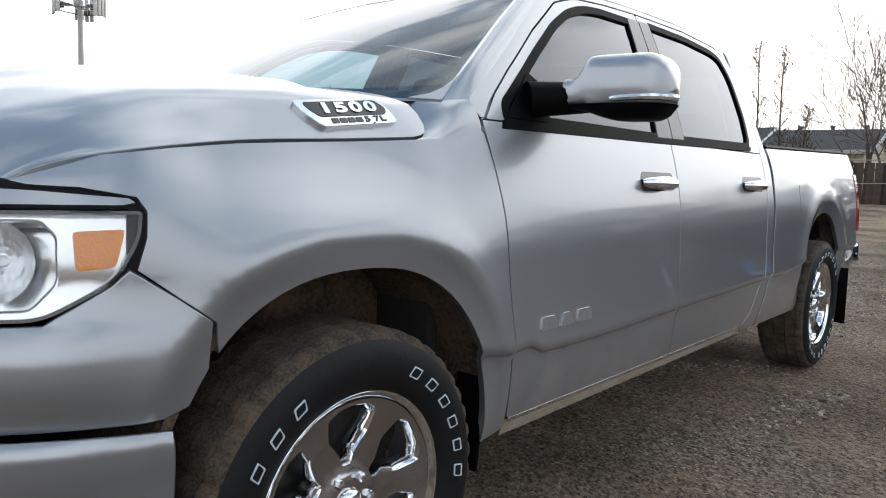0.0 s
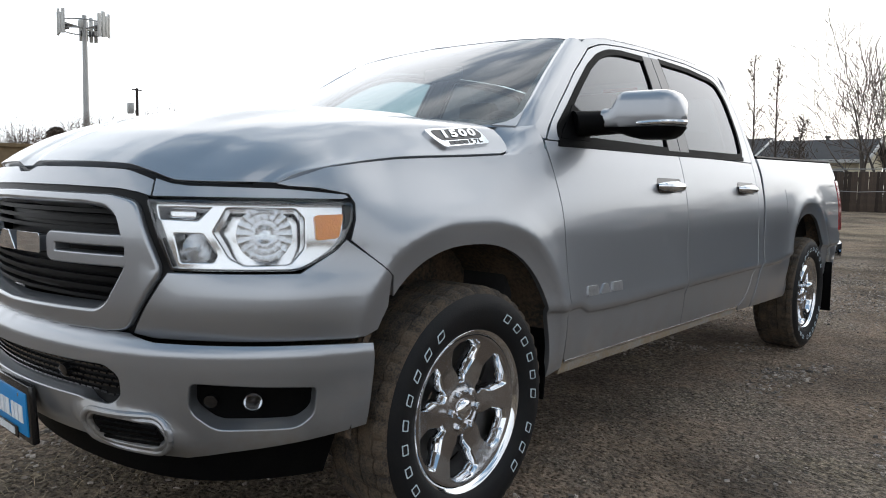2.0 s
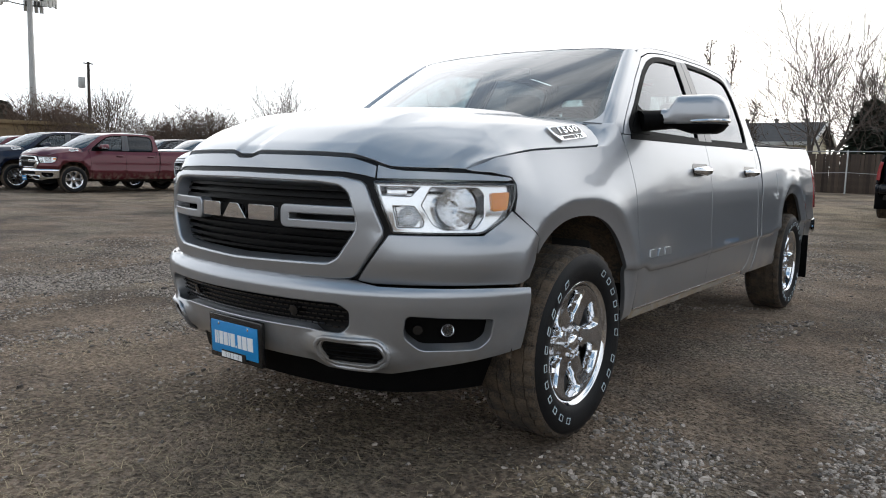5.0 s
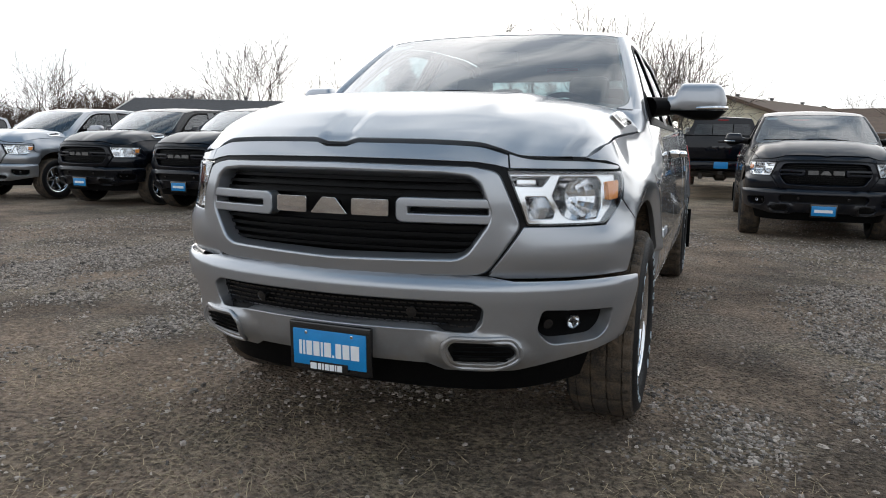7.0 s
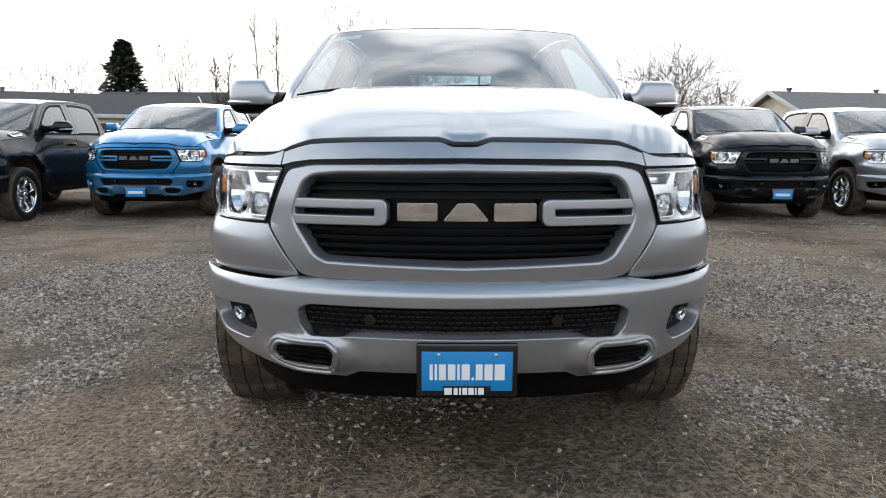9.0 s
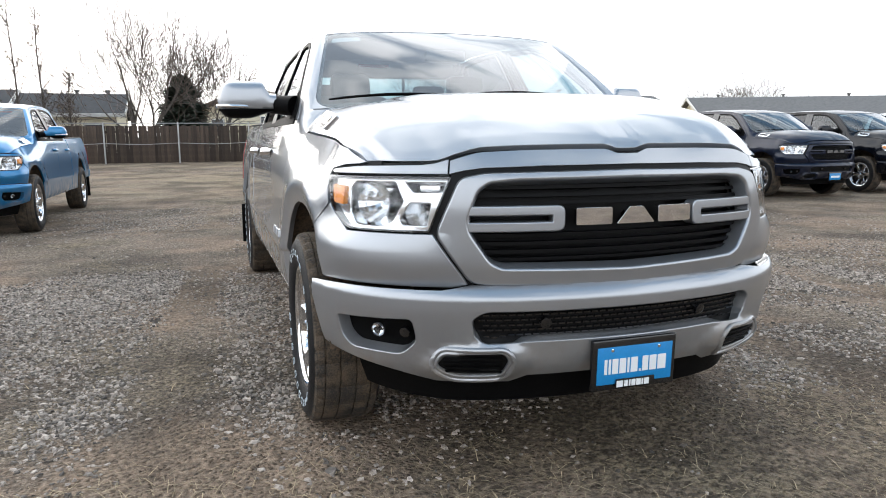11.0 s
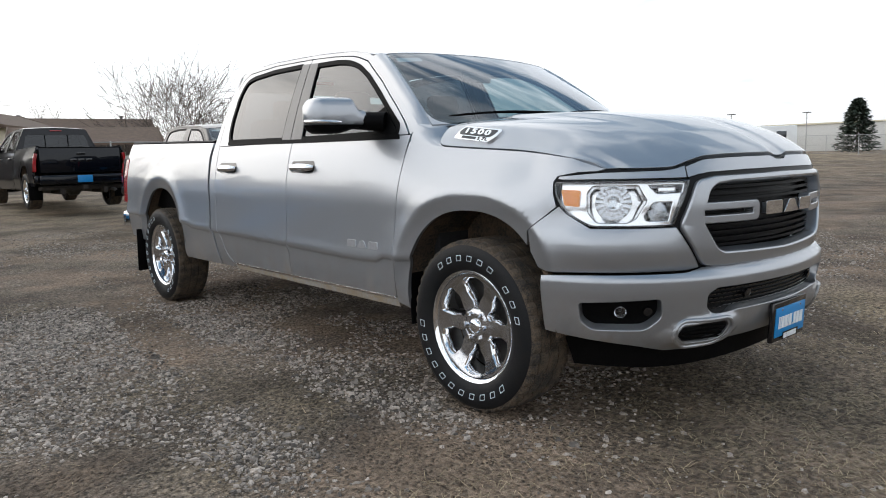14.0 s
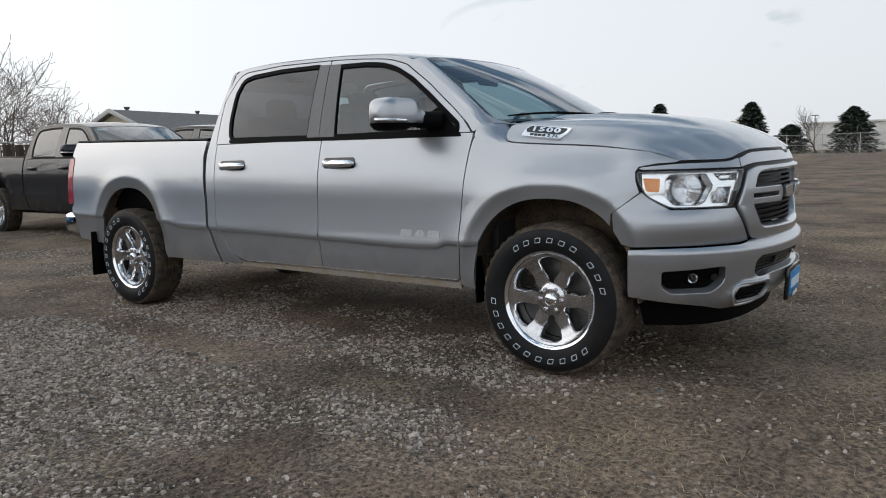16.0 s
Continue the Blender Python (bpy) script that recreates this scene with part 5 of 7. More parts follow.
    # mirrors
    def mirror(mi):
        c = Vector((1.118, 0.868, 1.405))

        def shell(lo, hi, grow=0.0):
            """A band of the head between two heights; the head is low beside its arm and steps up to full height."""
            bm = bmesh.new()
            rings = []
            for k in range(19):
                q = k / 18
                x = -0.150 + 0.285 * q
                end = (1 - max(0.0, (q - 0.72) / 0.28) ** 2.6) ** 0.5 if q > 0.72 else 1.0
                top_z = 0.030 + 0.064 * smooth(0.10, 0.24, q)
                low_z = -0.062 - 0.030 * smooth(0.05, 0.5, q)
                mid = 0.5 * (top_z + low_z)
                top_z, low_z = mid + (top_z - mid) * max(0.12, end) + grow, mid + (low_z - mid) * max(0.12, end) - grow
                deep = 0.088 * max(0.15, end) + grow
                ring = []
                for j in range(24):
                    a = 2 * math.pi * j / 24
                    ca, sa = math.cos(a), math.sin(a)
                    yy = deep * math.copysign(abs(ca) ** 0.55, ca) + 0.16 * (x + 0.02)
                    zz = mid + (top_z - low_z) / 2 * math.copysign(abs(sa) ** 0.55, sa)
                    ring.append(bm.verts.new(flip(Matrix(), mi) @ (c + Vector((x + (grow if q > 0.9 else 0), yy, min(max(zz, lo), hi))))))
                rings.append(ring)
            for i in range(18):
                for j in range(24):
                    bm.faces.new([rings[i][j], rings[i][(j + 1) % 24], rings[i + 1][(j + 1) % 24], rings[i + 1][j]])
            bm.faces.new(rings[0])
            bm.faces.new(rings[-1])
            return bm
        cap = part("door_mirror", shell(-0.050, 1.0), body, top, "door mirror with painted cap and black base", sharp=60)
        part("mirror_base", shell(-1.0, -0.048, 0.001), TRIM, cap, "black lower shell", sharp=60)
        arm = [Vector((0.880, 0.710, 1.368)), Vector((0.925, 0.765, 1.374)), Vector((0.965, 0.820, 1.380)), Vector((1.000, 0.858, 1.384))]
        part("mirror_arm", tube_bm([flip(Matrix(), mi) @ p for p in arm], [0.056, 0.052, 0.050, 0.048], 12, squash=0.95), TRIM, cap)
        P("mirror_sail", cab_skin, rounded([(0.590, 1.306), (0.800, 1.306), (0.800, 1.42), (0.745, 1.452)], 0.01, 3, 0.04), TRIM, cap, mirror=mi, lift=0.006, depth=0.012, edge=0.003)
        bm = box_bm((0.155, 0.008, 0.132), 0.003, flip(pose(c.x - 0.005, c.y + 0.088, c.z, 0, 0, 9), mi))
        part("mirror_glass", bm, CHROME, cap)
        pts = []
        for k in range(15):
            q = k / 14
            x = -0.01 + 0.145 * min(1, q * 1.25)
            e = (1 - max(0.0, ((x + 0.150) / 0.285 - 0.72) / 0.28) ** 2.6) ** 0.5 if x > 0.055 else 1.0
            pts.append(flip(Matrix(), mi) @ (c + Vector((x + (0.002 if q > 0.8 else 0), -0.088 * max(0.15, e) * (1 if q < 0.8 else 1 - (q - 0.8) * 6) + 0.16 * (x + 0.02), -0.036 + 0.006 * q))))
        part("mirror_signal", tube_bm(pts, [0.004] + [0.007 + 0.002 * k / 13 for k in range(13)] + [0.004], 8, squash=1.2), DARK_CHROME, cap, "clear signal strip")
    both(mirror)

    # cabin
    bm = box_bm((1.55, 0.42, 0.20), 0.06, pose(0, 0.62, 1.20))
    part("dashboard", bm, CABIN, top)
    box("centre_console", (0.32, 0.9, 0.30), CABIN, top, pose(0, 1.15, 0.98), 0.04)
    ringp = [Vector((0.40 + 0.185 * math.cos(a), 0.93 - 0.06 * math.sin(a), 1.275 + 0.175 * math.sin(a))) for a in np.linspace(0, 2 * math.pi, 24, endpoint=False)]
    bm = tube_bm(ringp, 0.016, 8, closed=True)
    tube_bm([(0.23, 0.93, 1.275), (0.40, 0.90, 1.26), (0.57, 0.93, 1.275)], 0.018, 6, bm)
    tube_bm([(0.40, 0.90, 1.26), (0.40, 0.70, 1.16)], 0.03, 8, bm)
    part("steering_wheel", bm, CABIN, top)
    for sx_, sy in ((0.40, 1.35), (-0.40, 1.35), (0.40, 2.20), (-0.40, 2.20)):
        bm = box_bm((0.54 if sy < 2 else 0.70, 0.50, 0.18), 0.06, pose(sx_, sy, 0.88))
        box_bm((0.50 if sy < 2 else 0.68, 0.16, 0.62), 0.06, pose(sx_, sy + 0.27, 1.18, -14, 0, 0), bm)
        part("seat", bm, SEAT, top)
        part("headrest", box_bm((0.26, 0.10, 0.17), 0.04, pose(sx_, sy + 0.36, 1.545, -10, 0, 0)), SEAT, top)
    box("inside_mirror", (0.24, 0.03, 0.065), CABIN, top, pose(0, 0.93, 1.665), 0.015)
    box("cab_floor", (1.6, 2.2, 0.06), CABIN, top, pose(0, 1.6, 0.62), 0.01)
    for g in (-1, 1):
        box("door_lining", (0.05, 2.0, 0.62), CABIN, top, pose(g * 0.86, 1.55, 0.98), 0.02)
    box("firewall", (1.6, 0.05, 0.7), CABIN, top, pose(0, 0.42, 0.92), 0.01)

    # bed floor, tailgate, rear bumper
    box("bed_floor", (1.66, 1.86, 0.05), TRIM, top, pose(0, 3.78, 0.80), 0.01)
    box("bed_front_wall", (1.66, 0.04, 0.52), body, top, pose(0, 2.86, 1.06), 0.01)
    for g in (-1, 1):
        box("bed_inner_wall", (0.03, 1.86, 0.52), TRIM, top, pose(g * 0.84, 3.79, 1.06), 0.008)
    gate = part("tailgate", box_bm((1.66, 0.07, 0.55), 0.018, pose(0, 4.725, 1.075)), body, top)
    box("tailgate_cap", (1.66, 0.09, 0.025), TRIM, gate, pose(0, 4.722, 1.350), 0.008)
    box("tailgate_handle", (0.18, 0.03, 0.07), GLOSS, gate, pose(0, 4.762, 1.22), 0.01)
    for k in range(3):
        box("tailgate_badge", (0.13, 0.012, 0.075), CHROME if fine else GLOSS, gate, pose(-0.16 + 0.16 * k, 4.765, 1.07), 0.006)
    rb = part("rear_bumper", box_bm((1.78, 0.20, 0.20), 0.045, pose(0, 4.855, 0.655), None, 3), bumper_mat if not fine else CHROME, top, "chrome rear bumper")
    for g in (-1, 1):
        part("bumper_end", box_bm((0.10, 0.26, 0.17), 0.04, pose(g * 0.90, 4.76, 0.665, 0, 0, -g * 16), None, 3), CHROME if fine else bumper_mat, rb)
    box("rear_plate", (0.31, 0.012, 0.155), SIGN_BLUE, rb, pose(0, 4.962, 0.66), 0.004, "blue dealer plate")
    box("hitch", (0.10, 0.2, 0.10), UNDER, top, pose(0, 4.85, 0.48), 0.01)

    for x, y, mi, turn in ((0.848, AXLES[0], False, 62), (-0.848, AXLES[0], True, 0), (0.848, AXLES[1], False, 150), (-0.848, AXLES[1], True, 80)):
        build_wheel(top, "wheel", (x, y, 0.400), mi, fine, turn)
    return top


# ---- ground: a gravel lot that rises gently towards the fence ----
def rise(x, y):
    return 0.50 * smooth(9.0, 33.0, y) + 0.10 * smooth(12.0, 30.0, -x) * smooth(2.0, 9.0, y)


def lot_material():
    m = bpy.data.materials.new("gravel_and_dirt")
    m.use_nodes = True
    n, l = m.node_tree.nodes, m.node_tree.links
    p = n["Principled BSDF"]
    p.inputs["Roughness"].default_value = 0.95
    p.inputs["Specular IOR Level"].default_value = 0.25
    co = n.new("ShaderNodeTexCoord")

    def noise_tex(scale, detail, rough=0.55):
        t = n.new("ShaderNodeTexNoise")
        t.inputs["Scale"].default_value, t.inputs["Detail"].default_value, t.inputs["Roughness"].default_value = scale, detail, rough
        l.new(co.outputs["Object"], t.inputs["Vector"])
        return t.outputs["Fac"]

    def span(src, a, b, lo=0.0, hi=1.0):
        r = n.new("ShaderNodeMapRange")
        r.inputs["From Min"].default_value, r.inputs["From Max"].default_value = a, b
        r.inputs["To Min"].default_value, r.inputs["To Max"].default_value = lo, hi
        l.new(src, r.inputs["Value"])
        return r.outputs["Result"]

    def blend(f, a, b):
        x = n.new("ShaderNodeMix")
        x.data_type = "RGBA"
        for sock, v in (("A", a), ("B", b)):
            if isinstance(v, tuple):
                x.inputs[sock].default_value = (*v, 1)
            else:
                l.new(v, x.inputs[sock])
        l.new(f, x.inputs["Factor"])
        return x.outputs["Result"]

    def pebbles(scale):
        v = n.new("ShaderNodeTexVoronoi")
        v.inputs["Scale"].default_value = scale
        l.new(co.outputs["Object"], v.inputs["Vector"])
        s = n.new("ShaderNodeSeparateColor")
        l.new(v.outputs["Color"], s.inputs["Color"])
        return v.outputs["Distance"], s.outputs["Red"]
    d1, c1 = pebbles(42)
    d2, c2 = pebbles(110)
    patch = span(noise_tex(0.55, 7, 0.62), 0.46, 0.56)
    grass = span(noise_tex(0.55, 7, 0.65), 0.50, 0.66)
    fine = noise_tex(60, 6, 0.7)
    dirt = blend(span(noise_tex(2.2, 8, 0.7), 0.35, 0.65), (0.245, 0.172, 0.120), (0.092, 0.062, 0.043))
    dirt = blend(span(fine, 0.35, 0.7), dirt, (0.25, 0.195, 0.145))
    stone = blend(c1, (0.080, 0.060, 0.046), (0.42, 0.345, 0.280))
    # the fill between stones is coloured darker, painting the shade of the gaps
    small = blend(c2, (0.045, 0.033, 0.025), (0.27, 0.222, 0.182))
    gravel = blend(span(d1, 0.30, 0.48), stone, small)
    base = blend(patch, dirt, gravel)
    sep = n.new("ShaderNodeSeparateXYZ")
    l.new(co.outputs["Object"], sep.inputs["Vector"])
    bare = n.new("ShaderNodeMath")
    bare.operation = "MULTIPLY"
    l.new(span(sep.outputs["X"], -2.7, -1.3, 0.0, 0.85), bare.inputs[0])
    l.new(span(sep.outputs["Y"], -0.6, 0.2, 1.0, 0.0), bare.inputs[1])
    base = blend(bare.outputs["Value"], base, dirt)
    straw = blend(span(noise_tex(34, 5, 0.7), 0.40, 0.62), (0.13, 0.10, 0.066), (0.30, 0.235, 0.15))
    mixn = n.new("ShaderNodeMath")
    mixn.operation = "MULTIPLY"
    mixn.inputs[1].default_value = 0.75
    l.new(grass, mixn.inputs[0])
    base = blend(mixn.outputs["Value"], base, straw)
    far = blend(span(noise_tex(0.09, 5, 0.6), 0.40, 0.62), base, (0.33, 0.255, 0.170))
    base = blend(span(sep.outputs["Y"], 5, 17, 0.0, 0.9), base, far)
    l.new(base, p.inputs["Base Color"])
    damp = span(noise_tex(0.75, 6, 0.62), 0.42, 0.62, 1.30, 0.60)
    wet = n.new("ShaderNodeVectorMath")
    wet.operation = "SCALE"
    l.new(base, wet.inputs[0])
    l.new(damp, wet.inputs["Scale"])
    base = wet.outputs["Vector"]
    speck = n.new("ShaderNodeVectorMath")
    speck.operation = "SCALE"
    l.new(base, speck.inputs[0])
    l.new(span(noise_tex(34, 3, 0.6), 0.40, 0.60, 0.66, 1.28), speck.inputs["Scale"])
    base = speck.outputs["Vector"]
    l.new(base, p.inputs["Base Color"])
    h = n.new("ShaderNodeMath")
    h.operation = "MULTIPLY_ADD"
    h.inputs[1].default_value = 0.5
    inv = span(d1, 0.0, 0.5, 1.0, 0.0)
    l.new(fine, h.inputs[0])
    l.new(inv, h.inputs[2])
    bp = n.new("ShaderNodeBump")
    bp.inputs["Strength"].default_value, bp.inputs["Distance"].default_value = 1.0, 0.03
    l.new(h.outputs["Value"], bp.inputs["Height"])
    l.new(bp.outputs["Normal"], p.inputs["Normal"])
    return m


LOT = lot_material()


def lump(x, y):
    """Small unevenness of the lot, gone beneath the tyres."""
    k = 1.0
    for ax in (0, 3.885):
        for sx in (-0.85, 0.85):
            k *= smooth(0.15, 0.5, math.hypot(x - sx, y - ax))
    return k * (0.018 * noise.noise((x * 0.9, y * 0.9, 0.3)) + 0.010 * noise.noise((x * 3.1, y * 3.1, 1.7)) + 0.005 * noise.noise((x * 8.3, y * 8.3, 4.1))) - 0.004 * k


def ground_z(x, y):
    fade = 1 - smooth(9, 14, max(abs(x), abs(y - 2)))
    return rise(x, y) + (lump(x, y) * fade if fade > 0 else 0.0)


def axis_ticks(lo, hi, near_lo, near_hi, fine_step):
    out = [-900.0, -400.0, -200.0, -120.0]
    out += list(np.arange(-80, near_lo, 4.0))
    out += list(np.arange(near_lo, near_hi, fine_step))
    out += list(np.arange(near_hi, 80, 4.0))
    return out + [120.0, 200.0, 400.0, 900.0]


gx, gy = axis_ticks(0, 0, -8, 8, 0.10), axis_ticks(0, 0, -7, 12, 0.10)
gv = [(x, y, ground_z(x, y)) for y in gy for x in gx]
gf = [(j * len(gx) + i, j * len(gx) + i + 1, (j + 1) * len(gx) + i + 1, (j + 1) * len(gx) + i) for j in range(len(gy) - 1) for i in range(len(gx) - 1)]
ground = link("ground", gv, gf, LOT, sharp=180)
tagged(ground, "uneven brown dirt and gravel lot with dry grass", "ground", kind="structure")

STONE = material("loose_stone", (0.345, 0.300, 0.260), 0.9, scale=60, amount=0.55, dark=(0.140, 0.108, 0.083), random_amount=0.75)
STRAW = material("dry_straw", (0.36, 0.28, 0.175), 0.85, random_amount=0.45)


def track(x, y):
    """How far a spot lies within the bare, rolled wheel tracks of the lot."""
    w = 0.10 * noise.noise((x * 1.3, y * 1.3, 5.5)) + 0.05 * noise.noise((x * 4.1, y * 4.1, 6.5))
    best = 0.0
    for x0, slope, y0 in ((-3.4, -0.10, -0.9), (-1.55, 0.04, 0.0), (1.75, -0.05, 0.0), (3.5, 0.08, 0.0)):
        d = abs(x - (x0 + slope * (y - y0)) + w)
        best = max(best, 1 - smooth(0.10, 0.30, d))
    return best


def scatter_stones():
    rng = random.Random(11)
    verts, faces = [], []
    count = 0
    while count < 160000:
        r = rng.random()
        if r < 0.62:
            x, y = rng.uniform(-4.8, 4.2), rng.uniform(-3.2, 4.2)
        else:
            x, y = rng.uniform(-7.5, 7.5), rng.uniform(-6.0, 11.5)
        patch = noise.noise((x * 0.55, y * 0.55, 7.7)) + 0.55 * noise.noise((x * 2.3, y * 2.3, 2.0))
        if patch < rng.uniform(-0.35, 0.55) or rng.random() < 0.92 * track(x, y):
            continue
        if y < 0.5 and rng.random() < 0.95 * smooth(-2.6, -1.3, x + 0.5 * noise.noise((x, y, 1.0))) * smooth(0.2, -0.5, y + 0.3 * noise.noise((x, y, 4.0))):
            continue
        if abs(abs(x) - 0.85) < 0.17 and min(abs(y), abs(y - 3.885)) < 0.22:
            continue
        size = 0.0045 + 0.0125 * rng.random() ** 2 + (0.014 * rng.random() if rng.random() < 0.05 else 0)
        z = ground_z(x, y)
        ang = rng.uniform(0, 6.28)
        ca, sa = math.cos(ang), math.sin(ang)
        sx, sy, sz = size * rng.uniform(0.8, 1.5), size * rng.uniform(0.6, 1.1), size * rng.uniform(0.45, 0.85)
        b = len(verts)
        pts = []
        for k in range(4):
            a = 1.5708 * k + rng.uniform(-0.4, 0.4)
            pts.append((math.cos(a), math.sin(a), -0.35))
        for k in range(4):
            a = 1.5708 * k + 0.6 + rng.uniform(-0.4, 0.4)
            rr = rng.uniform(0.45, 0.8)
            pts.append((rr * math.cos(a), rr * math.sin(a), rng.uniform(0.5, 0.95)))
        for px, py, pz in pts:
            px, py = px * sx, py * sy
            verts.append((x + px * ca - py * sa, y + px * sa + py * ca, z + pz * sz))
        faces += [(b + 4, b + 5, b + 6, b + 7)]
        for k in range(4):
            j = (k + 1) % 4
            faces += [(b + k, b + j, b + 4 + j, b + 4 + k)]
        count += 1
    ob = link("loose_stones", verts, faces, STONE, flat=True)
    return tagged(ob, "scattered grey and brown loose gravel stones", "gravel", kind="stuff")


def scatter_straw():
    rng = random.Random(5)
    verts, faces = [], []
    count = 0
    while count < 34000:
        x, y = (rng.uniform(-7, 7), rng.uniform(-6, 10)) if rng.random() < 0.45 else (rng.uniform(-2.2, 4.0), rng.uniform(-4.0, -0.4))
        patch = noise.noise((x * 0.6 + 9, y * 0.6, 3.3)) + 0.5 * noise.noise((x * 2.0, y * 2.0, 8.0)) + 0.75 * smooth(-0.6, -2.0, y) * smooth(-2.5, 0.0, x)
        if patch < rng.uniform(-0.15, 0.75):
            continue
        z = ground_z(x, y)
        L = rng.uniform(0.02, 0.10)
        ang, lift = rng.uniform(0, 6.28), rng.uniform(0.0, 0.55) ** 2
        d = Vector((math.cos(ang), math.sin(ang), lift))
        w = Vector((-d.y, d.x, 0)) * rng.uniform(0.0007, 0.0016)
        a = Vector((x, y, z + 0.002))
        mid = a + d * L * 0.5 + Vector((0, 0, 0.008 * rng.random()))
        e = a + d * L + w * rng.uniform(-6, 6)
        b = len(verts)
        verts += [a - w, a + w, mid + w, mid - w, e]
        faces += [(b, b + 1, b + 2, b + 3), (b + 3, b + 2, b + 4)]
        count += 1
    ob = link("dry_grass", verts, faces, STRAW, flat=True)
    return tagged(ob, "thin dry yellow grass and straw lying on dirt", "grass", kind="stuff")


scatter_stones()
scatter_straw()

# ---- the pickup in the middle ----
hero = build_truck("pickup_truck", SILVER, True)
tagged(hero, "silver crew-cab pickup truck parked on gravel", "truck", "parked pickups")


# ---- the other pickups of the lot ----
def repaint(thing, old, fresh, chrome_front=False):
    for o in thing.children_recursive:
        for slot in o.material_slots:
            if slot.material is old:
                slot.link = "OBJECT"
                slot.material = fresh
                if chrome_front and o.name.startswith(("bumper", "grille_surround", "grille_bracket", "tow_hook_rim")):
                    slot.material = CHROME


model = build_truck("pickup_truck", BLACK_PAINT, False)
ROW = [
    (2.57, 8.45, 0, GRAPHITE_PAINT, "dark grey crew-cab pickup with blue dealer plate", False),
    (5.05, 8.40, 0, BLACK_PAINT, "black crew-cab pickup beside a dark grey one", False),
    (7.75, 8.90, 0, SILVER, "silver pickup parked between two black ones", False),
    (10.70, 9.20, 0, NAVY_PAINT, "navy crew-cab pickup with chrome wheels", False),
    (13.50, 9.25, 0, BLACK_PAINT, "black pickup next to a white one", False),
    (17.20, 9.80, 0, WHITE_PAINT, "white crew-cab pickup in the parked row", False),
    (20.60, 9.70, 0, SILVER, "silver grey pickup at the end of the row", False),
    (-4.60, 8.45, 0, BLUE_PAINT, "bright blue crew-cab pickup with chrome wheels", False),
    (-7.15, 7.40, 0, BLACK_PAINT, "glossy black crew-cab pickup on gravel", False),
    (-9.45, 7.50, 0, BLACK_PAINT, "glossy black crew-cab pickup on gravel", False),
    (-12.10, 7.50, 0, SILVER, "silver grey crew-cab pickup with blue plate", False),
    (-20.60, 7.60, 0, RED_PAINT, "dark red pickup with chrome bumper and grille", True),
    (-22.90, 6.90, 0, NAVY_PAINT, "dark blue pickup beside a dark red one", False),
    (-31.50, 9.20, 0, RED_PAINT, "dark red pickup far across the lot", False),
    (-27.0, 15.5, 0, SILVER, "pale pickup far across the lot", False),
    (-30.0, 15.5, 0, GRAPHITE_PAINT, "grey pickup far across the lot", False),
    (1.30, 19.7, 180, BLACK_PAINT, "black pickup seen from behind, red tail lamps", False),
]
for i, (x, y, turn, coat, words, bright) in enumerate(ROW):
    place = pose(x, y, rise(x, y + 1.5), 0, 0, turn)
    if i == 0:
        t = model
        first = t
    else:
        t = copy_thing(model, place)
    tagged(t, words, "truck", "parked pickups")
    if i:
        repaint(t, BLACK_PAINT, coat, bright)
first.matrix_basis = pose(ROW[0][0], ROW[0][1], 0.0)
repaint(first, BLACK_PAINT, ROW[0][3])


# ---- trees ----
BARK = material("grey_bark", (0.105, 0.088, 0.074), 0.9, scale=8, amount=0.6, bump=0.4, bump_scale=30)
TWIG = material("bare_twigs", (0.125, 0.100, 0.085), 0.9, random_amount=0.3)
LEAF = material("withered_leaves", (0.12, 0.085, 0.05), 0.9, random_amount=0.5)
NEEDLE = material("dark_needles", (0.052, 0.072, 0.050), 0.85, scale=3, amount=0.6, random_amount=0.4)


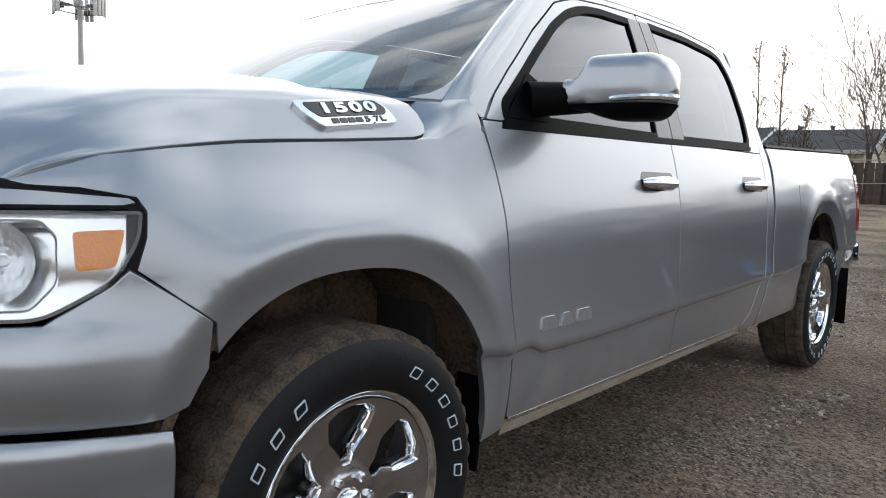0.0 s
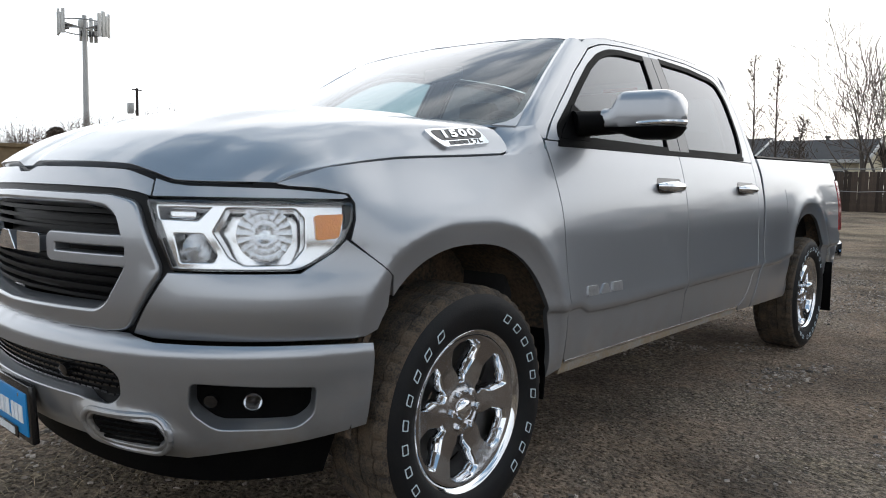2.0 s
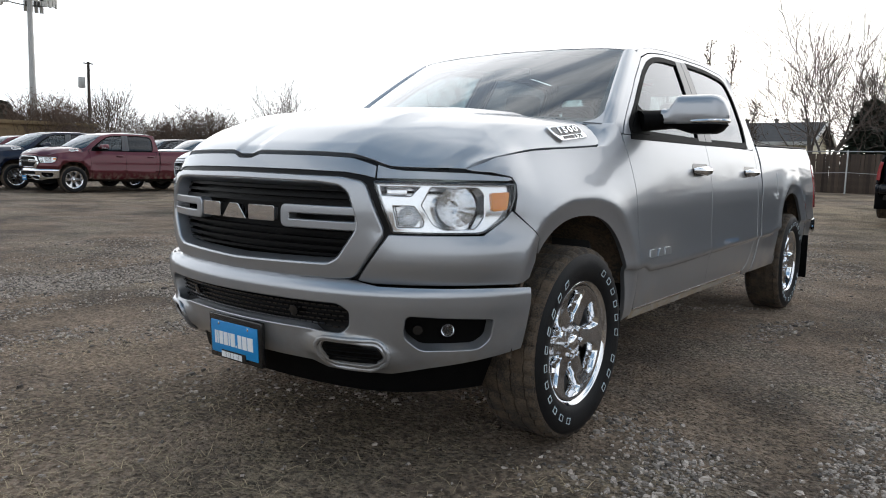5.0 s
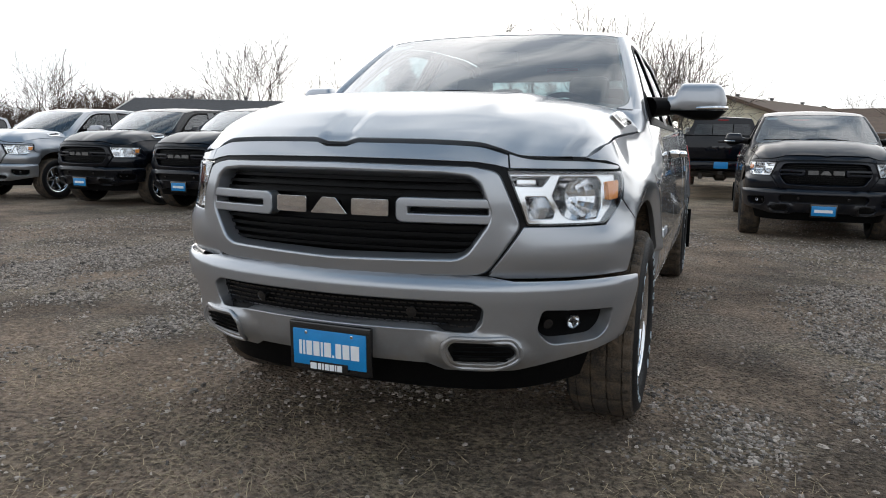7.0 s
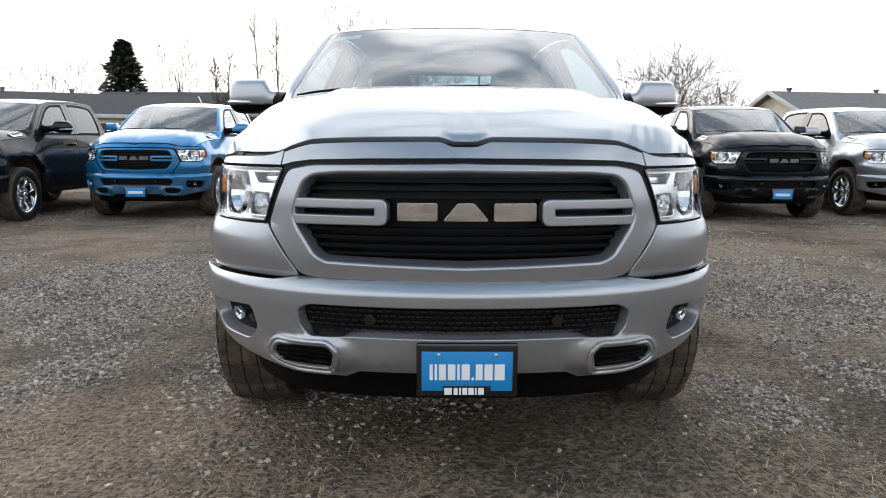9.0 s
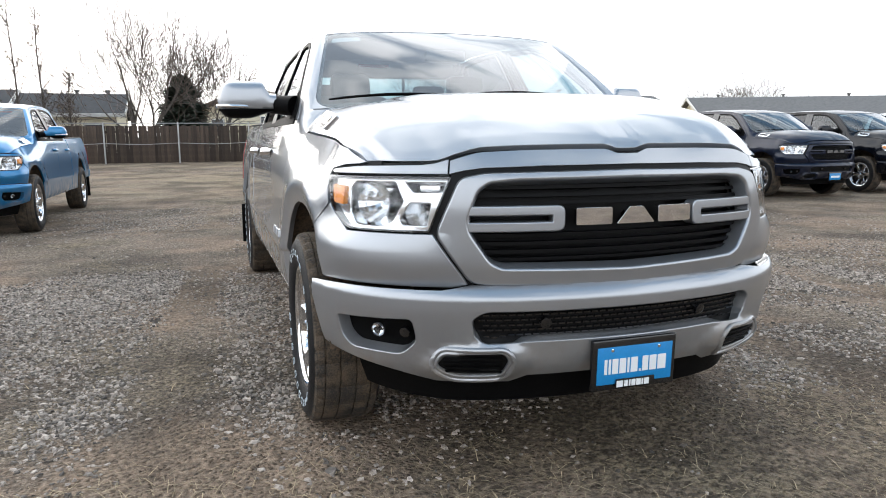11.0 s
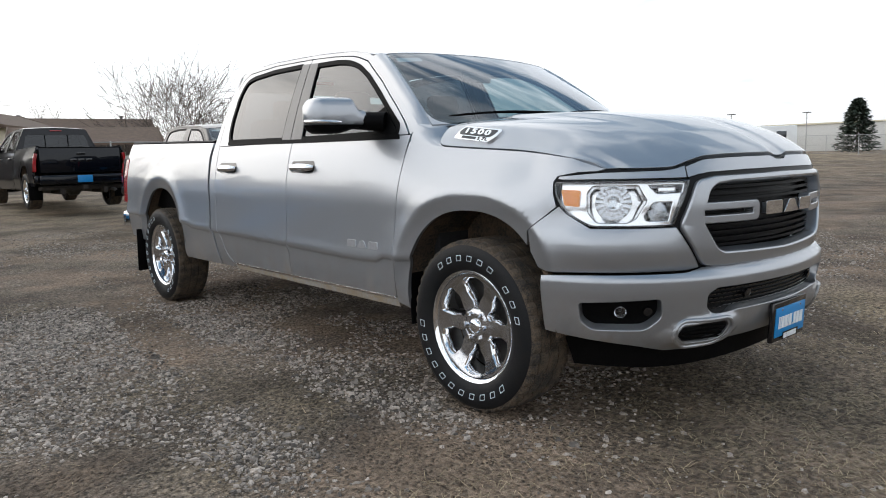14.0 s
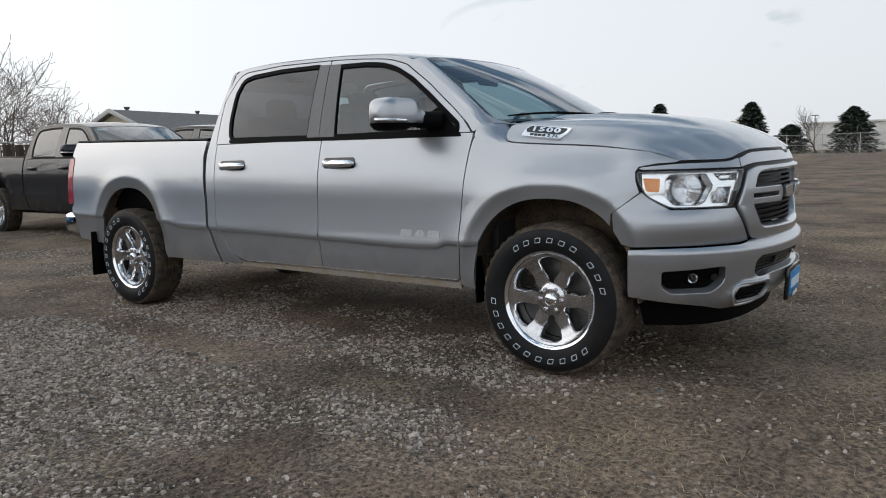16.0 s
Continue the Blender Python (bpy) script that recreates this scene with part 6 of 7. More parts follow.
def bare_tree(x, y, height, spread, seed, label, leaves=0.0, upright=0.5, trunks=1):
    """A leafless tree: stems that fork into limbs, branches and fine twigs; spread is the forking angle in radians."""
    rng = random.Random(seed)
    slim = spread < 0.5
    height *= 1.0 if slim else 1.12
    spread *= 1.0 if slim else 0.88
    fine_r = 0.011
    levels = 6
    tree = new("tree")
    tree.location = (x, y, rise(x, y) - 0.1)
    trunk, leaf = bmesh.new(), []
    tv, tf = [], []

    def twig(p, q, r0, r1):
        d = (q - p)
        a = d.cross(Vector((0, 0, 1)) if abs(d.z) < d.length * 0.9 else Vector((1, 0, 0))).normalized()
        b = a.cross(d).normalized()
        k = len(tv)
        for c, r in ((p, r0), (q, r1)):
            for j in range(3):
                t = 2.094 * j
                tv.append(c + a * (r * math.cos(t)) + b * (r * math.sin(t)))
        for j in range(3):
            tf.append((k + j, k + (j + 1) % 3, k + 3 + (j + 1) % 3, k + 3 + j))

    def grow(p, d, length, r, depth):
        q = p
        steps = 4 if depth < 2 else 3 if depth < 4 else 2
        pts, rad, dirs = [p], [r], [d]
        for s in range(steps):
            d = (d + Vector((rng.uniform(-1, 1), rng.uniform(-1, 1), rng.uniform(-0.5, 0.5) + 0.35 * upright)) * 0.16).normalized()
            q = q + d * (length / steps)
            pts.append(q)
            rad.append(max(fine_r, r * (1 - 0.45 * (s + 1) / steps)))
            dirs.append(d)
        if depth <= 1:
            tube_bm(pts, rad, 6 if depth == 0 else 5, trunk)
        else:
            for i in range(steps):
                twig(pts[i], pts[i + 1], rad[i], rad[i + 1])
        if leaves and depth >= levels - 1 and rng.random() < leaves:
            for k in range(2):
                leaf.append(q + Vector((rng.uniform(-1, 1), rng.uniform(-1, 1), rng.uniform(-1, 1))) * 0.14)
        if depth >= levels:
            return
        n = (9 if depth == 0 else 2) if slim else (4 if depth == 0 else 3 if depth < 4 else 2)
        az = rng.uniform(0, 6.28)
        side_a = d.cross(Vector((0.3, 0.9, 0.2))).normalized()
        side_b = d.cross(side_a)
        for k in range(n):
            last = k == n - 1
            t = 1.0 if last else (0.32 + 0.66 * (k + rng.uniform(0.1, 0.9)) / n)
            i = min(int(t * steps), steps - 1)
            b = pts[i].lerp(pts[i + 1], t * steps - i)
            ang = spread * (rng.uniform(0.2, 0.5) if last else rng.uniform(0.75, 1.25))
            az += 2.4 + rng.uniform(-0.4, 0.4)
            nd = dirs[i] * math.cos(ang) + (side_a * math.cos(az) + side_b * math.sin(az)) * math.sin(ang)
            nd = (nd + Vector((0, 0, 0.22 * upright))).normalized()
            if slim:
                grow(b, nd, length * (0.62 if last else rng.uniform(0.16, 0.26)) if depth == 0 else length * rng.uniform(0.5, 0.75), max(fine_r, rad[i + 1] * (0.9 if last else 0.40)), depth + (1 if depth else 2 if not last else 1))
            else:
                grow(b, nd, length * rng.uniform(0.64, 0.86), max(fine_r, rad[i + 1] * rng.uniform(0.55, 0.75)), depth + 1)
    for k in range(trunks):
        base = Vector((rng.uniform(-0.25, 0.25), rng.uniform(-0.25, 0.25), 0)) if trunks > 1 else Vector()
        a = 2 * math.pi * (k + rng.uniform(-0.2, 0.2)) / trunks + seed
        tilt = 0.10 if trunks == 1 else rng.uniform(0.25, 0.55)
        lean = Vector((math.cos(a) * tilt, math.sin(a) * tilt, 1))
        grow(base, lean.normalized(), height * (0.58 if slim else 0.30), height * (0.017 if slim else 0.020 if trunks == 1 else 0.015), 0)
    k = height / max(p.z for p in tv)
    tv = [p * k for p in tv]
    leaf = [p * k for p in leaf]
    bmesh.ops.scale(trunk, vec=(k, k, k), verts=trunk.verts)
    part("trunk", trunk, BARK, tree)
    link("crown", tv, tf, TWIG, tree, flat=True, label="bare thin twigs")
    if leaf:
        lv, lf = [], []
        for c in leaf:
            a = Vector((rng.uniform(-1, 1), rng.uniform(-1, 1), rng.uniform(-1, 1))).normalized() * 0.05
            b = a.cross(Vector((rng.uniform(-1, 1), 0.3, 1))).normalized() * 0.035
            k = len(lv)
            lv += [c - a, c + b, c + a, c - b]
            lf.append((k, k + 1, k + 2, k + 3))
        link("leaves", lv, lf, LEAF, tree, flat=True, label="few withered brown leaves")
    return tagged(tree, label, "tree")


def birch(x, y, height, seed, label):
    """A slim young tree: one straight leader, short rising side shoots and a few leaves left on them."""
    rng = random.Random(seed)
    tree = new("tree")
    tree.location = (x, y, rise(x, y) - 0.1)
    bend = [Vector((0.10 * math.sin(k * 0.7 + seed) * k / 10, 0.05 * math.cos(k + seed), height * k / 10)) for k in range(11)]
    part("trunk", tube_bm(bend, [0.060 - 0.0045 * k for k in range(11)], 6), BARK, tree)
    bm, lv, lf = bmesh.new(), [], []
    for k in range(84):
        t = rng.uniform(0.20, 0.98)
        i = min(9, int(t * 10))
        p = bend[i].lerp(bend[i + 1], t * 10 - i)
        a = rng.uniform(0, 6.28)
        L = (1.75 - 1.35 * t) * rng.uniform(0.5, 1.1)
        d = Vector((math.cos(a) * 0.62, math.sin(a) * 0.62, 0.8)) * L
        q = p + d * 0.55 + Vector((rng.uniform(-0.05, 0.05), rng.uniform(-0.05, 0.05), -0.03))
        tube_bm([p, q, p + d + Vector((0, 0, 0.12 * L))], [0.014, 0.010, 0.006], 4, bm)
        for j in range(3):
            g = p + d * rng.uniform(0.3, 0.9)
            tube_bm([g, g + Vector((rng.uniform(-0.5, 0.5), rng.uniform(-0.5, 0.5), rng.uniform(0.2, 0.8))) * L * 0.45], [0.008, 0.005], 3, bm)
        for j in range(2):
            c = p + d * rng.uniform(0.4, 1.05) + Vector((rng.uniform(-1, 1), rng.uniform(-1, 1), rng.uniform(-1, 1))) * 0.10
            u = Vector((rng.uniform(-1, 1), rng.uniform(-1, 1), rng.uniform(-1, 1))).normalized() * 0.055
            w = u.cross(Vector((rng.uniform(-1, 1), 0.3, 1))).normalized() * 0.04
            b = len(lv)
            lv += [c - u, c + w, c + u, c - w]
            lf.append((b, b + 1, b + 2, b + 3))
    part("crown", bm, TWIG, tree, "thin rising shoots")
    link("leaves", lv, lf, LEAF, tree, flat=True, label="few withered brown leaves")
    return tagged(tree, label, "tree")


def conifer(x, y, height, width, seed, label):
    rng = random.Random(seed)
    tree = new("conifer")
    tree.location = (x, y, rise(x, y) - 0.05)
    turned("trunk", [(0.16, 0), (0.10, height * 0.5), (0.02, height)], BARK, tree, 7)
    lv, lf = [], []
    for k in range(3600):
        t = rng.random() ** 0.8
        z = 0.25 + (height - 0.25) * t
        lobe = 0.90 + 0.10 * math.sin(t * 31 + seed)
        r = width * 1.35 * (1 - t) ** 0.55 * lobe * rng.uniform(0.35, 1.0) * (0.9 + 0.25 * noise.noise((3 * math.cos(6.283 * t), seed, 4 * t))) + 0.06
        a = rng.uniform(0, 6.283)
        c = Vector((r * math.cos(a), r * math.sin(a), z - 0.12 * r))
        out = Vector((math.cos(a), math.sin(a), rng.uniform(-0.5, 0.4))).normalized()
        w = Vector((-out.y, out.x, rng.uniform(-0.4, 0.4))).normalized()
        s = rng.uniform(0.20, 0.42) * (0.6 + height / 14)
        k0 = len(lv)
        lv += [c - out * s, c + w * s * 0.45, c + out * s, c - w * s * 0.45]
        lf.append((k0, k0 + 1, k0 + 2, k0 + 3))
    link("crown", lv, lf, NEEDLE, tree, flat=True, label="dense dark green needles")
    return tagged(tree, label, "tree")


for x, y, h, sp, seed, words, lv, up, tr in (
        (-3.9, 34.0, 8.4, 0.75, 3, "large bare tree with several stems", 0, 0.5, 3),
        (-0.6, 36.0, 7.0, 0.75, 4, "large bare tree behind wooden fence", 0, 0.4, 2),
        (-33.7, 46.1, 9.8, 0.7, 8, "bare tree rising behind a dark roof", 0, 0.5, 2),
        (-28.1, 49.5, 8.6, 0.7, 9, "bare tree rising behind a dark roof", 0.2, 0.5, 2),
        (-20.2, 53.1, 9.8, 0.7, 10, "bare tree rising behind a dark roof", 0, 0.6, 1),
        (-43.9, 36.1, 7.0, 0.65, 11, "bare tree at the lot's far edge", 0, 0.6, 1),
        (-38.6, 41.5, 5.6, 0.8, 12, "wide bare tree with brownish twigs", 0.3, 0.3, 2),
        (-35.0, 43.0, 5.4, 0.8, 13, "wide bare tree with brownish twigs", 0.3, 0.3, 2),
        (-48.0, 32.0, 5.2, 0.8, 14, "bushy bare tree at the lot's edge", 0.3, 0.3, 3),
        (-50.8, 25.1, 6.3, 0.6, 15, "bare tree near the utility pole", 0, 0.6, 2),
        (-59.6, 48.0, 9.0, 0.7, 16, "bare tree far behind the lot", 0, 0.4, 1),
        (-66.0, 30.0, 6.0, 0.8, 17, "bushy bare tree far behind the lot", 0.2, 0.3, 3),
        (-63.0, 34.0, 5.5, 0.8, 18, "bushy bare tree far behind the lot", 0.2, 0.3, 3),
        (-72.0, 22.0, 6.5, 0.8, 19, "bushy bare tree far behind the lot", 0.2, 0.3, 3),
        (14.5, 40.5, 6.9, 1.0, 20, "wide round-crowned bare tree", 0, 0.35, 2),
        (18.0, 41.5, 4.8, 0.9, 21, "small bare tree near a grey roof", 0, 0.35, 2),
        (16.5, 50.0, 7.8, 0.85, 22, "wide bare tree behind parked pickups", 0, 0.35, 2),
        (48.9, 52.9, 8.0, 0.85, 23, "wide bare tree behind a gabled house", 0, 0.35, 2),
        (44.0, 54.0, 6.2, 0.85, 24, "wide bare tree behind a gabled house", 0, 0.3, 2),
        (52.5, 50.5, 5.2, 0.6, 25, "bare tree behind a gabled house", 0, 0.5, 1),
        (13.1, 65.7, 6.4, 0.9, 26, "bare tree with withered leaves behind roof", 0.4, 0.4, 1),
        (98.0, 12.0, 5.5, 0.6, 27, "bare tree among far conifers", 0, 0.5, 1)):
    bare_tree(x, y, h, sp, seed, words, lv, up, tr)
for x, y, h, seed in ((-9.3, 34.0, 7.3, 5), (-8.3, 34.2, 7.0, 6), (-10.8, 34.2, 5.4, 7), (-11.4, 34.0, 4.9, 37), (-7.2, 34.3, 4.2, 38)):
    birch(x, y, h, seed, "slim young tree with few withered leaves")
for x, y, h, w, seed, words in (
        (-2.3, 35.5, 4.2, 1.5, 1, "dark evergreen behind the wooden fence"),
        (-23.7, 51.7, 8.3, 2.2, 2, "tall dark evergreen behind a roof"),
        (-77.0, 27.6, 6.0, 2.6, 3, "round dark evergreen far off"),
        (100.2, 32.8, 7.0, 2.6, 4, "dark spruce beyond the chain-link fence"),
        (93.6, 18.9, 6.4, 2.6, 5, "dark spruce beyond the chain-link fence"),
        (89.5, 13.6, 3.4, 2.4, 6, "low dark spruce beyond the fence"),
        (85.3, 6.7, 5.0, 2.7, 7, "dark spruce beyond the chain-link fence"),
        (3.9, 33.5, 1.9, 0.6, 8, "small dark shrub beside a house")):
    conifer(x, y, h, w, seed, words)


def brush(name, x0, y0, x1, y1, height, count, seed, label, wide=1.5):
    """A tangle of bare brush along a line: bent stems, each with side twigs."""
    rng = random.Random(seed)
    v, f = [], []

    def blade(p, d, r):
        w = d.cross(Vector((rng.uniform(-1, 1), rng.uniform(-1, 1), 0.2))).normalized() * r
        b = len(v)
        v.extend((p - w, p + w, p + d))
        f.append((b, b + 1, b + 2))
    for k in range(count):
        t = rng.random()
        x, y = x0 + (x1 - x0) * t + rng.uniform(-wide, wide), y0 + (y1 - y0) * t + rng.uniform(-wide, wide)
        h = height * (0.72 + 0.75 * noise.noise((x * 0.16, y * 0.16, seed))) * rng.uniform(0.55, 1.05)
        p = Vector((x, y, rise(x, y)))
        d = Vector((rng.uniform(-0.30, 0.30), rng.uniform(-0.30, 0.30), 1)) * h
        blade(p, d, 0.030)
        for j in range(7):
            q = p + d * rng.uniform(0.15, 0.92)
            blade(q, Vector((rng.uniform(-1, 1), rng.uniform(-1, 1), rng.uniform(0.2, 1.2))) * h * 0.20, 0.022)
    return tagged(link(name, v, f, BRUSH, flat=True), label, "brush", kind="stuff")


BRUSH = material("brown_brush_twigs", (0.110, 0.074, 0.054), 0.9, random_amount=0.4)
brush("brush_hedge", -64, 22, -34, 43, 5.6, 5600, 1, "tangled brown leafless brush along the lot", 2.2)
brush("brush_hedge", -88, 10, -60, 36, 5.2, 3600, 2, "tangled brown leafless brush far off", 2.5)
brush("brush_hedge", -100, -10, -88, 12, 5.0, 2000, 4, "tangled brown leafless brush far off", 2.5)
brush("brush_hedge", 30, 66, 95, 40, 3.2, 2200, 3, "low leafless brush along the horizon")

# ---- fences ----
PLANK = material("weathered_fence_wood", (0.070, 0.049, 0.036), 0.9, scale=5, amount=0.7, dark=(0.036, 0.026, 0.020), random_amount=0.45)
STEEL = material("galvanised_steel", (0.42, 0.42, 0.41), 0.5, 0.6, scale=20, amount=0.3)
FENCE_Y = 31.0


def wood_fence():
    f = new("wooden_fence")
    me = None
    for k in range(330):
        x = -13.0 + k * 0.128
        z = rise(x, FENCE_Y)
        if me is None:
            ob = box("plank", (0.134, 0.022, 1.62), PLANK, f, Matrix.Translation((0, 0, 0.81)), 0.004)
            me = ob.data
        else:
            ob = new("plank", me)
            ob.parent = f
        ob.location = (x, FENCE_Y + 0.012 * math.sin(k * 2.7), z - 0.03 * (k % 3) / 3)
        ob.rotation_euler = (0, radians(0.8 * math.sin(k * 1.9)), 0)
    bm = bmesh.new()
    for k in range(90):
        x = -13.3 - k * 0.128
        box_bm((0.132, 0.022, 1.62), 0.0, Matrix.Translation((x, FENCE_Y, rise(x, FENCE_Y) + 0.81)), bm)
    tagged(part("far_planks", bm, PLANK, f), kind="stuff")
    for z in (0.4, 1.35):
        box("rail", (54, 0.04, 0.09), PLANK, f, pose(2.0, FENCE_Y + 0.045, rise(0, FENCE_Y) + z), 0.005)
    return tagged(f, "weathered dark brown wooden plank fence", "fence")


wood_fence()


def chain_fence(name, x0, y0, x1, y1, n, height, label, mesh=False):
    f = new(name)
    d = Vector((x1 - x0, y1 - y0, 0))
    pts = []
    for k in range(n + 1):
        p = Vector((x0, y0, 0)) + d * (k / n)
        p.z = rise(p.x, p.y)
        pts.append(p)
        turned("post", [(0.032, -0.1), (0.032, height), (0.02, height + 0.04)], STEEL, f, 8, "z", Matrix.Translation(p))
    part("top_rail", tube_bm([p + Vector((0, 0, height - 0.02)) for p in pts], 0.022, 6), STEEL, f)
    sag = []
    for i in range(n):
        for t in (0, 0.5):
            sag.append(pts[i].lerp(pts[i + 1], t) + Vector((0, 0, height * 0.5 - (0.06 if t else 0))))
    sag.append(pts[-1] + Vector((0, 0, height * 0.5)))
    part("wire", tube_bm(sag, 0.012, 4), STEEL, f)
    if mesh:
        bm = bmesh.new()
        L = d.length
        k = 0
        m = int(L / 0.30)
        for g in (1, -1):
            for k in range(m):
                a = Vector((x0, y0, 0)) + d * (k / m)
                b = Vector((x0, y0, 0)) + d * (min(m, max(0, k + g * int(height / 0.30))) / m)
                a.z, b.z = rise(a.x, a.y), rise(b.x, b.y) + height
                tube_bm([a, b], 0.006, 3, bm)
        tagged(part("wire_mesh", bm, STEEL, f), kind="stuff")
    return tagged(f, label, "fence")


chain_fence("chain_link_fence", -26, FENCE_Y - 0.9, 30, FENCE_Y - 0.9, 19, 1.72, "galvanised chain-link fence before wooden planks")
chain_fence("chain_link_fence", 77, 34, 70, -24, 18, 2.0, "tall galvanised chain-link fence at the lot's end", True)

# ---- houses ----
WALL_CREAM = material("cream_siding", (0.74, 0.68, 0.52), 0.8, scale=3, amount=0.3)
WALL_TAN = material("tan_stucco", (0.22, 0.155, 0.085), 0.9, scale=2, amount=0.4)
ROOF_DARK = material("charcoal_shingles", (0.045, 0.046, 0.050), 0.9, scale=5, amount=0.6, bump=0.4, bump_scale=30)
ROOF_BROWN = material("brown_shingles", (0.15, 0.10, 0.07), 0.9, scale=5, amount=0.5, bump=0.4, bump_scale=30)
ROOF_GREY = material("grey_shingles", (0.17, 0.165, 0.16), 0.9, scale=5, amount=0.5, bump=0.4, bump_scale=30)
FASCIA = material("white_trim_paint", (0.62, 0.61, 0.58), 0.7, scale=4, amount=0.3)
DARK_PANE = material("dark_window_pane", (0.03, 0.035, 0.04), 0.1, coat=0.5)


def house(x, y, turn, length, depth, eave, ridge, wall, roof_mat, label, trim=None, gable_along="x", windows=(), vents=0, z=None):
    """A low house with a gabled roof; its ridge runs along its own x."""
    h = new("house")
    h.matrix_basis = pose(x, y, rise(x, y) if z is None else z, 0, 0, turn)
    a, b, over = length / 2, depth / 2, 0.45
    bm = bmesh.new()
    pts = [(-b, 0), (b, 0), (b, eave), (0, ridge - 0.12), (-b, eave)]
    l = [bm.verts.new((-a, p, q)) for p, q in pts]
    r = [bm.verts.new((a, p, q)) for p, q in pts]
    bm.faces.new(l)
    bm.faces.new(r)
    for i in range(5):
        bm.faces.new([l[i], l[(i + 1) % 5], r[(i + 1) % 5], r[i]])
    part("wall", bm, wall, h, sharp=20)
    slope = (ridge - eave) / b
    for g in (1, -1):
        bm = bmesh.new()
        top_v, low = Vector((0, 0, ridge)), Vector((0, g * (b + over), ridge - slope * (b + over)))
        q = []
        for xx in (-a - over, a + over):
            for base in (top_v, low):
                for dz in (0.0, -0.14):
                    q.append(bm.verts.new((xx, base.y, base.z + dz)))
        for ids in ((0, 2, 6, 4), (1, 5, 7, 3), (0, 1, 3, 2), (4, 6, 7, 5), (2, 3, 7, 6), (0, 4, 5, 1)):
            bm.faces.new([q[i] for i in ids])
        rf = part("roof", bm, roof_mat, h, sharp=20)
        box("fascia", (length + 2 * over, 0.05, 0.20), trim or FASCIA, rf, pose(0, g * (b + over + 0.03), ridge - slope * (b + over) - 0.06), 0.006)
        for e in (-1, 1):
            L = math.hypot(b + over, slope * (b + over))
            box("barge_board", (0.06, L, 0.22), trim or FASCIA, rf, pose(e * (a + over + 0.035), g * (b + over) / 2, ridge - slope * (b + over) / 2 - 0.06, -g * math.degrees(math.atan(slope)), 0, 0), 0.006)
    for (face, along, zz, w, hh) in windows:
        if face == "end":
            m = pose(-a - 0.02, along, zz, 0, 0, 90)
        elif face == "far_end":
            m = pose(a + 0.02, along, zz, 0, 0, 90)
        else:
            m = pose(along, -b - 0.02, zz)
        win = box("window", (w + 0.16, 0.06, hh + 0.16), FASCIA, h, m, 0.01)
        box("pane", (w, 0.08, hh), DARK_PANE, win, m, 0.004)
    for k in range(vents):
        turned("roof_vent", [(0.10, -0.2), (0.10, 0.22), (0.16, 0.24), (0.16, 0.34)], GREY_METAL, h, 10, "z", pose(-a * 0.7 + k * a * 1.4 / max(1, vents - 1), 0.5, ridge - 0.1))
    return tagged(h, label, "house")


house(-8.2, 42.8, 0, 4.7, 6.0, 2.62, 3.75, WALL_CREAM, ROOF_DARK, "low cream house with a charcoal shingle roof", vents=3, windows=(("front", 1.2, 1.4, 0.9, 1.0),))
house(-16.6, 44.0, 0, 9.6, 7.0, 2.62, 4.0, WALL_CREAM, ROOF_DARK, "low cream house with charcoal roof beyond birches", vents=2)
house(4.85, 51.2, 60, 13.0, 7.0, 3.2, 4.4, WALL_CREAM, ROOF_BROWN, "cream gabled house with a brown roof", ROOF_BROWN, windows=(("end", -1.2, 1.9, 1.0, 1.3), ("end", 2.4, 1.9, 0.8, 1.0)), vents=3)
house(7.6, 38.0, -14, 6.0, 4.6, 1.95, 2.70, WALL_CREAM, ROOF_BROWN, "small shed with a brown shingle roof", ROOF_BROWN)
house(-24.5, 37.5, 24, 20.0, 8.5, 2.25, 3.50, WALL_CREAM, ROOF_DARK, "long low house with a dark shingle roof", vents=5, windows=(("front", 7.5, 1.4, 1.2, 1.0), ("front", 2.0, 1.4, 1.0, 1.0)))
house(11.8, 57.0, -8, 10.0, 8.0, 2.6, 4.3, WALL_CREAM, ROOF_BROWN, "house with a brown roof behind pickups", ROOF_BROWN, vents=2)
house(43.5, 44.0, -20, 15.0, 8.0, 2.4, 4.2, WALL_CREAM, ROOF_GREY, "pale house with a grey gabled roof", vents=3, windows=(("end", 0.0, 1.5, 1.0, 1.0),))
house(22.5, 37.5, 10, 8.0, 6.0, 2.4, 3.7, WALL_CREAM, ROOF_GREY, "pale house with a low grey gable", vents=2)


def flat_building(x, y, turn, sx, sy, sz, wall, label, band=None):
    b = new("building")
    b.matrix_basis = pose(x, y, rise(x, y), 0, 0, turn)
    box("wall", (sx, sy, sz), wall, b, pose(0, 0, sz / 2), 0.02)
    box("roof", (sx + 0.5, sy + 0.5, 0.30), band or wall, b, pose(0, 0, sz + 0.14), 0.03)
    for k in range(3):
        d = box("door", (1.0, 0.1, 2.1), DARK_PANE if k % 2 else FASCIA, b, pose(-sx * 0.3 + k * sx * 0.28, -sy / 2 - 0.03, 1.05), 0.01)
    return tagged(b, label, "building")


flat_building(-63.0, 23.5, 66, 11, 8, 3.2, WALL_TAN, "low tan flat-roofed utility building")
flat_building(135, -6, 90, 46, 20, 4.2, FASCIA, "long cream industrial building far off", FASCIA)
flat_building(150, 60, 90, 60, 20, 5.0, FASCIA, "long pale industrial building far off", WALL_CREAM)

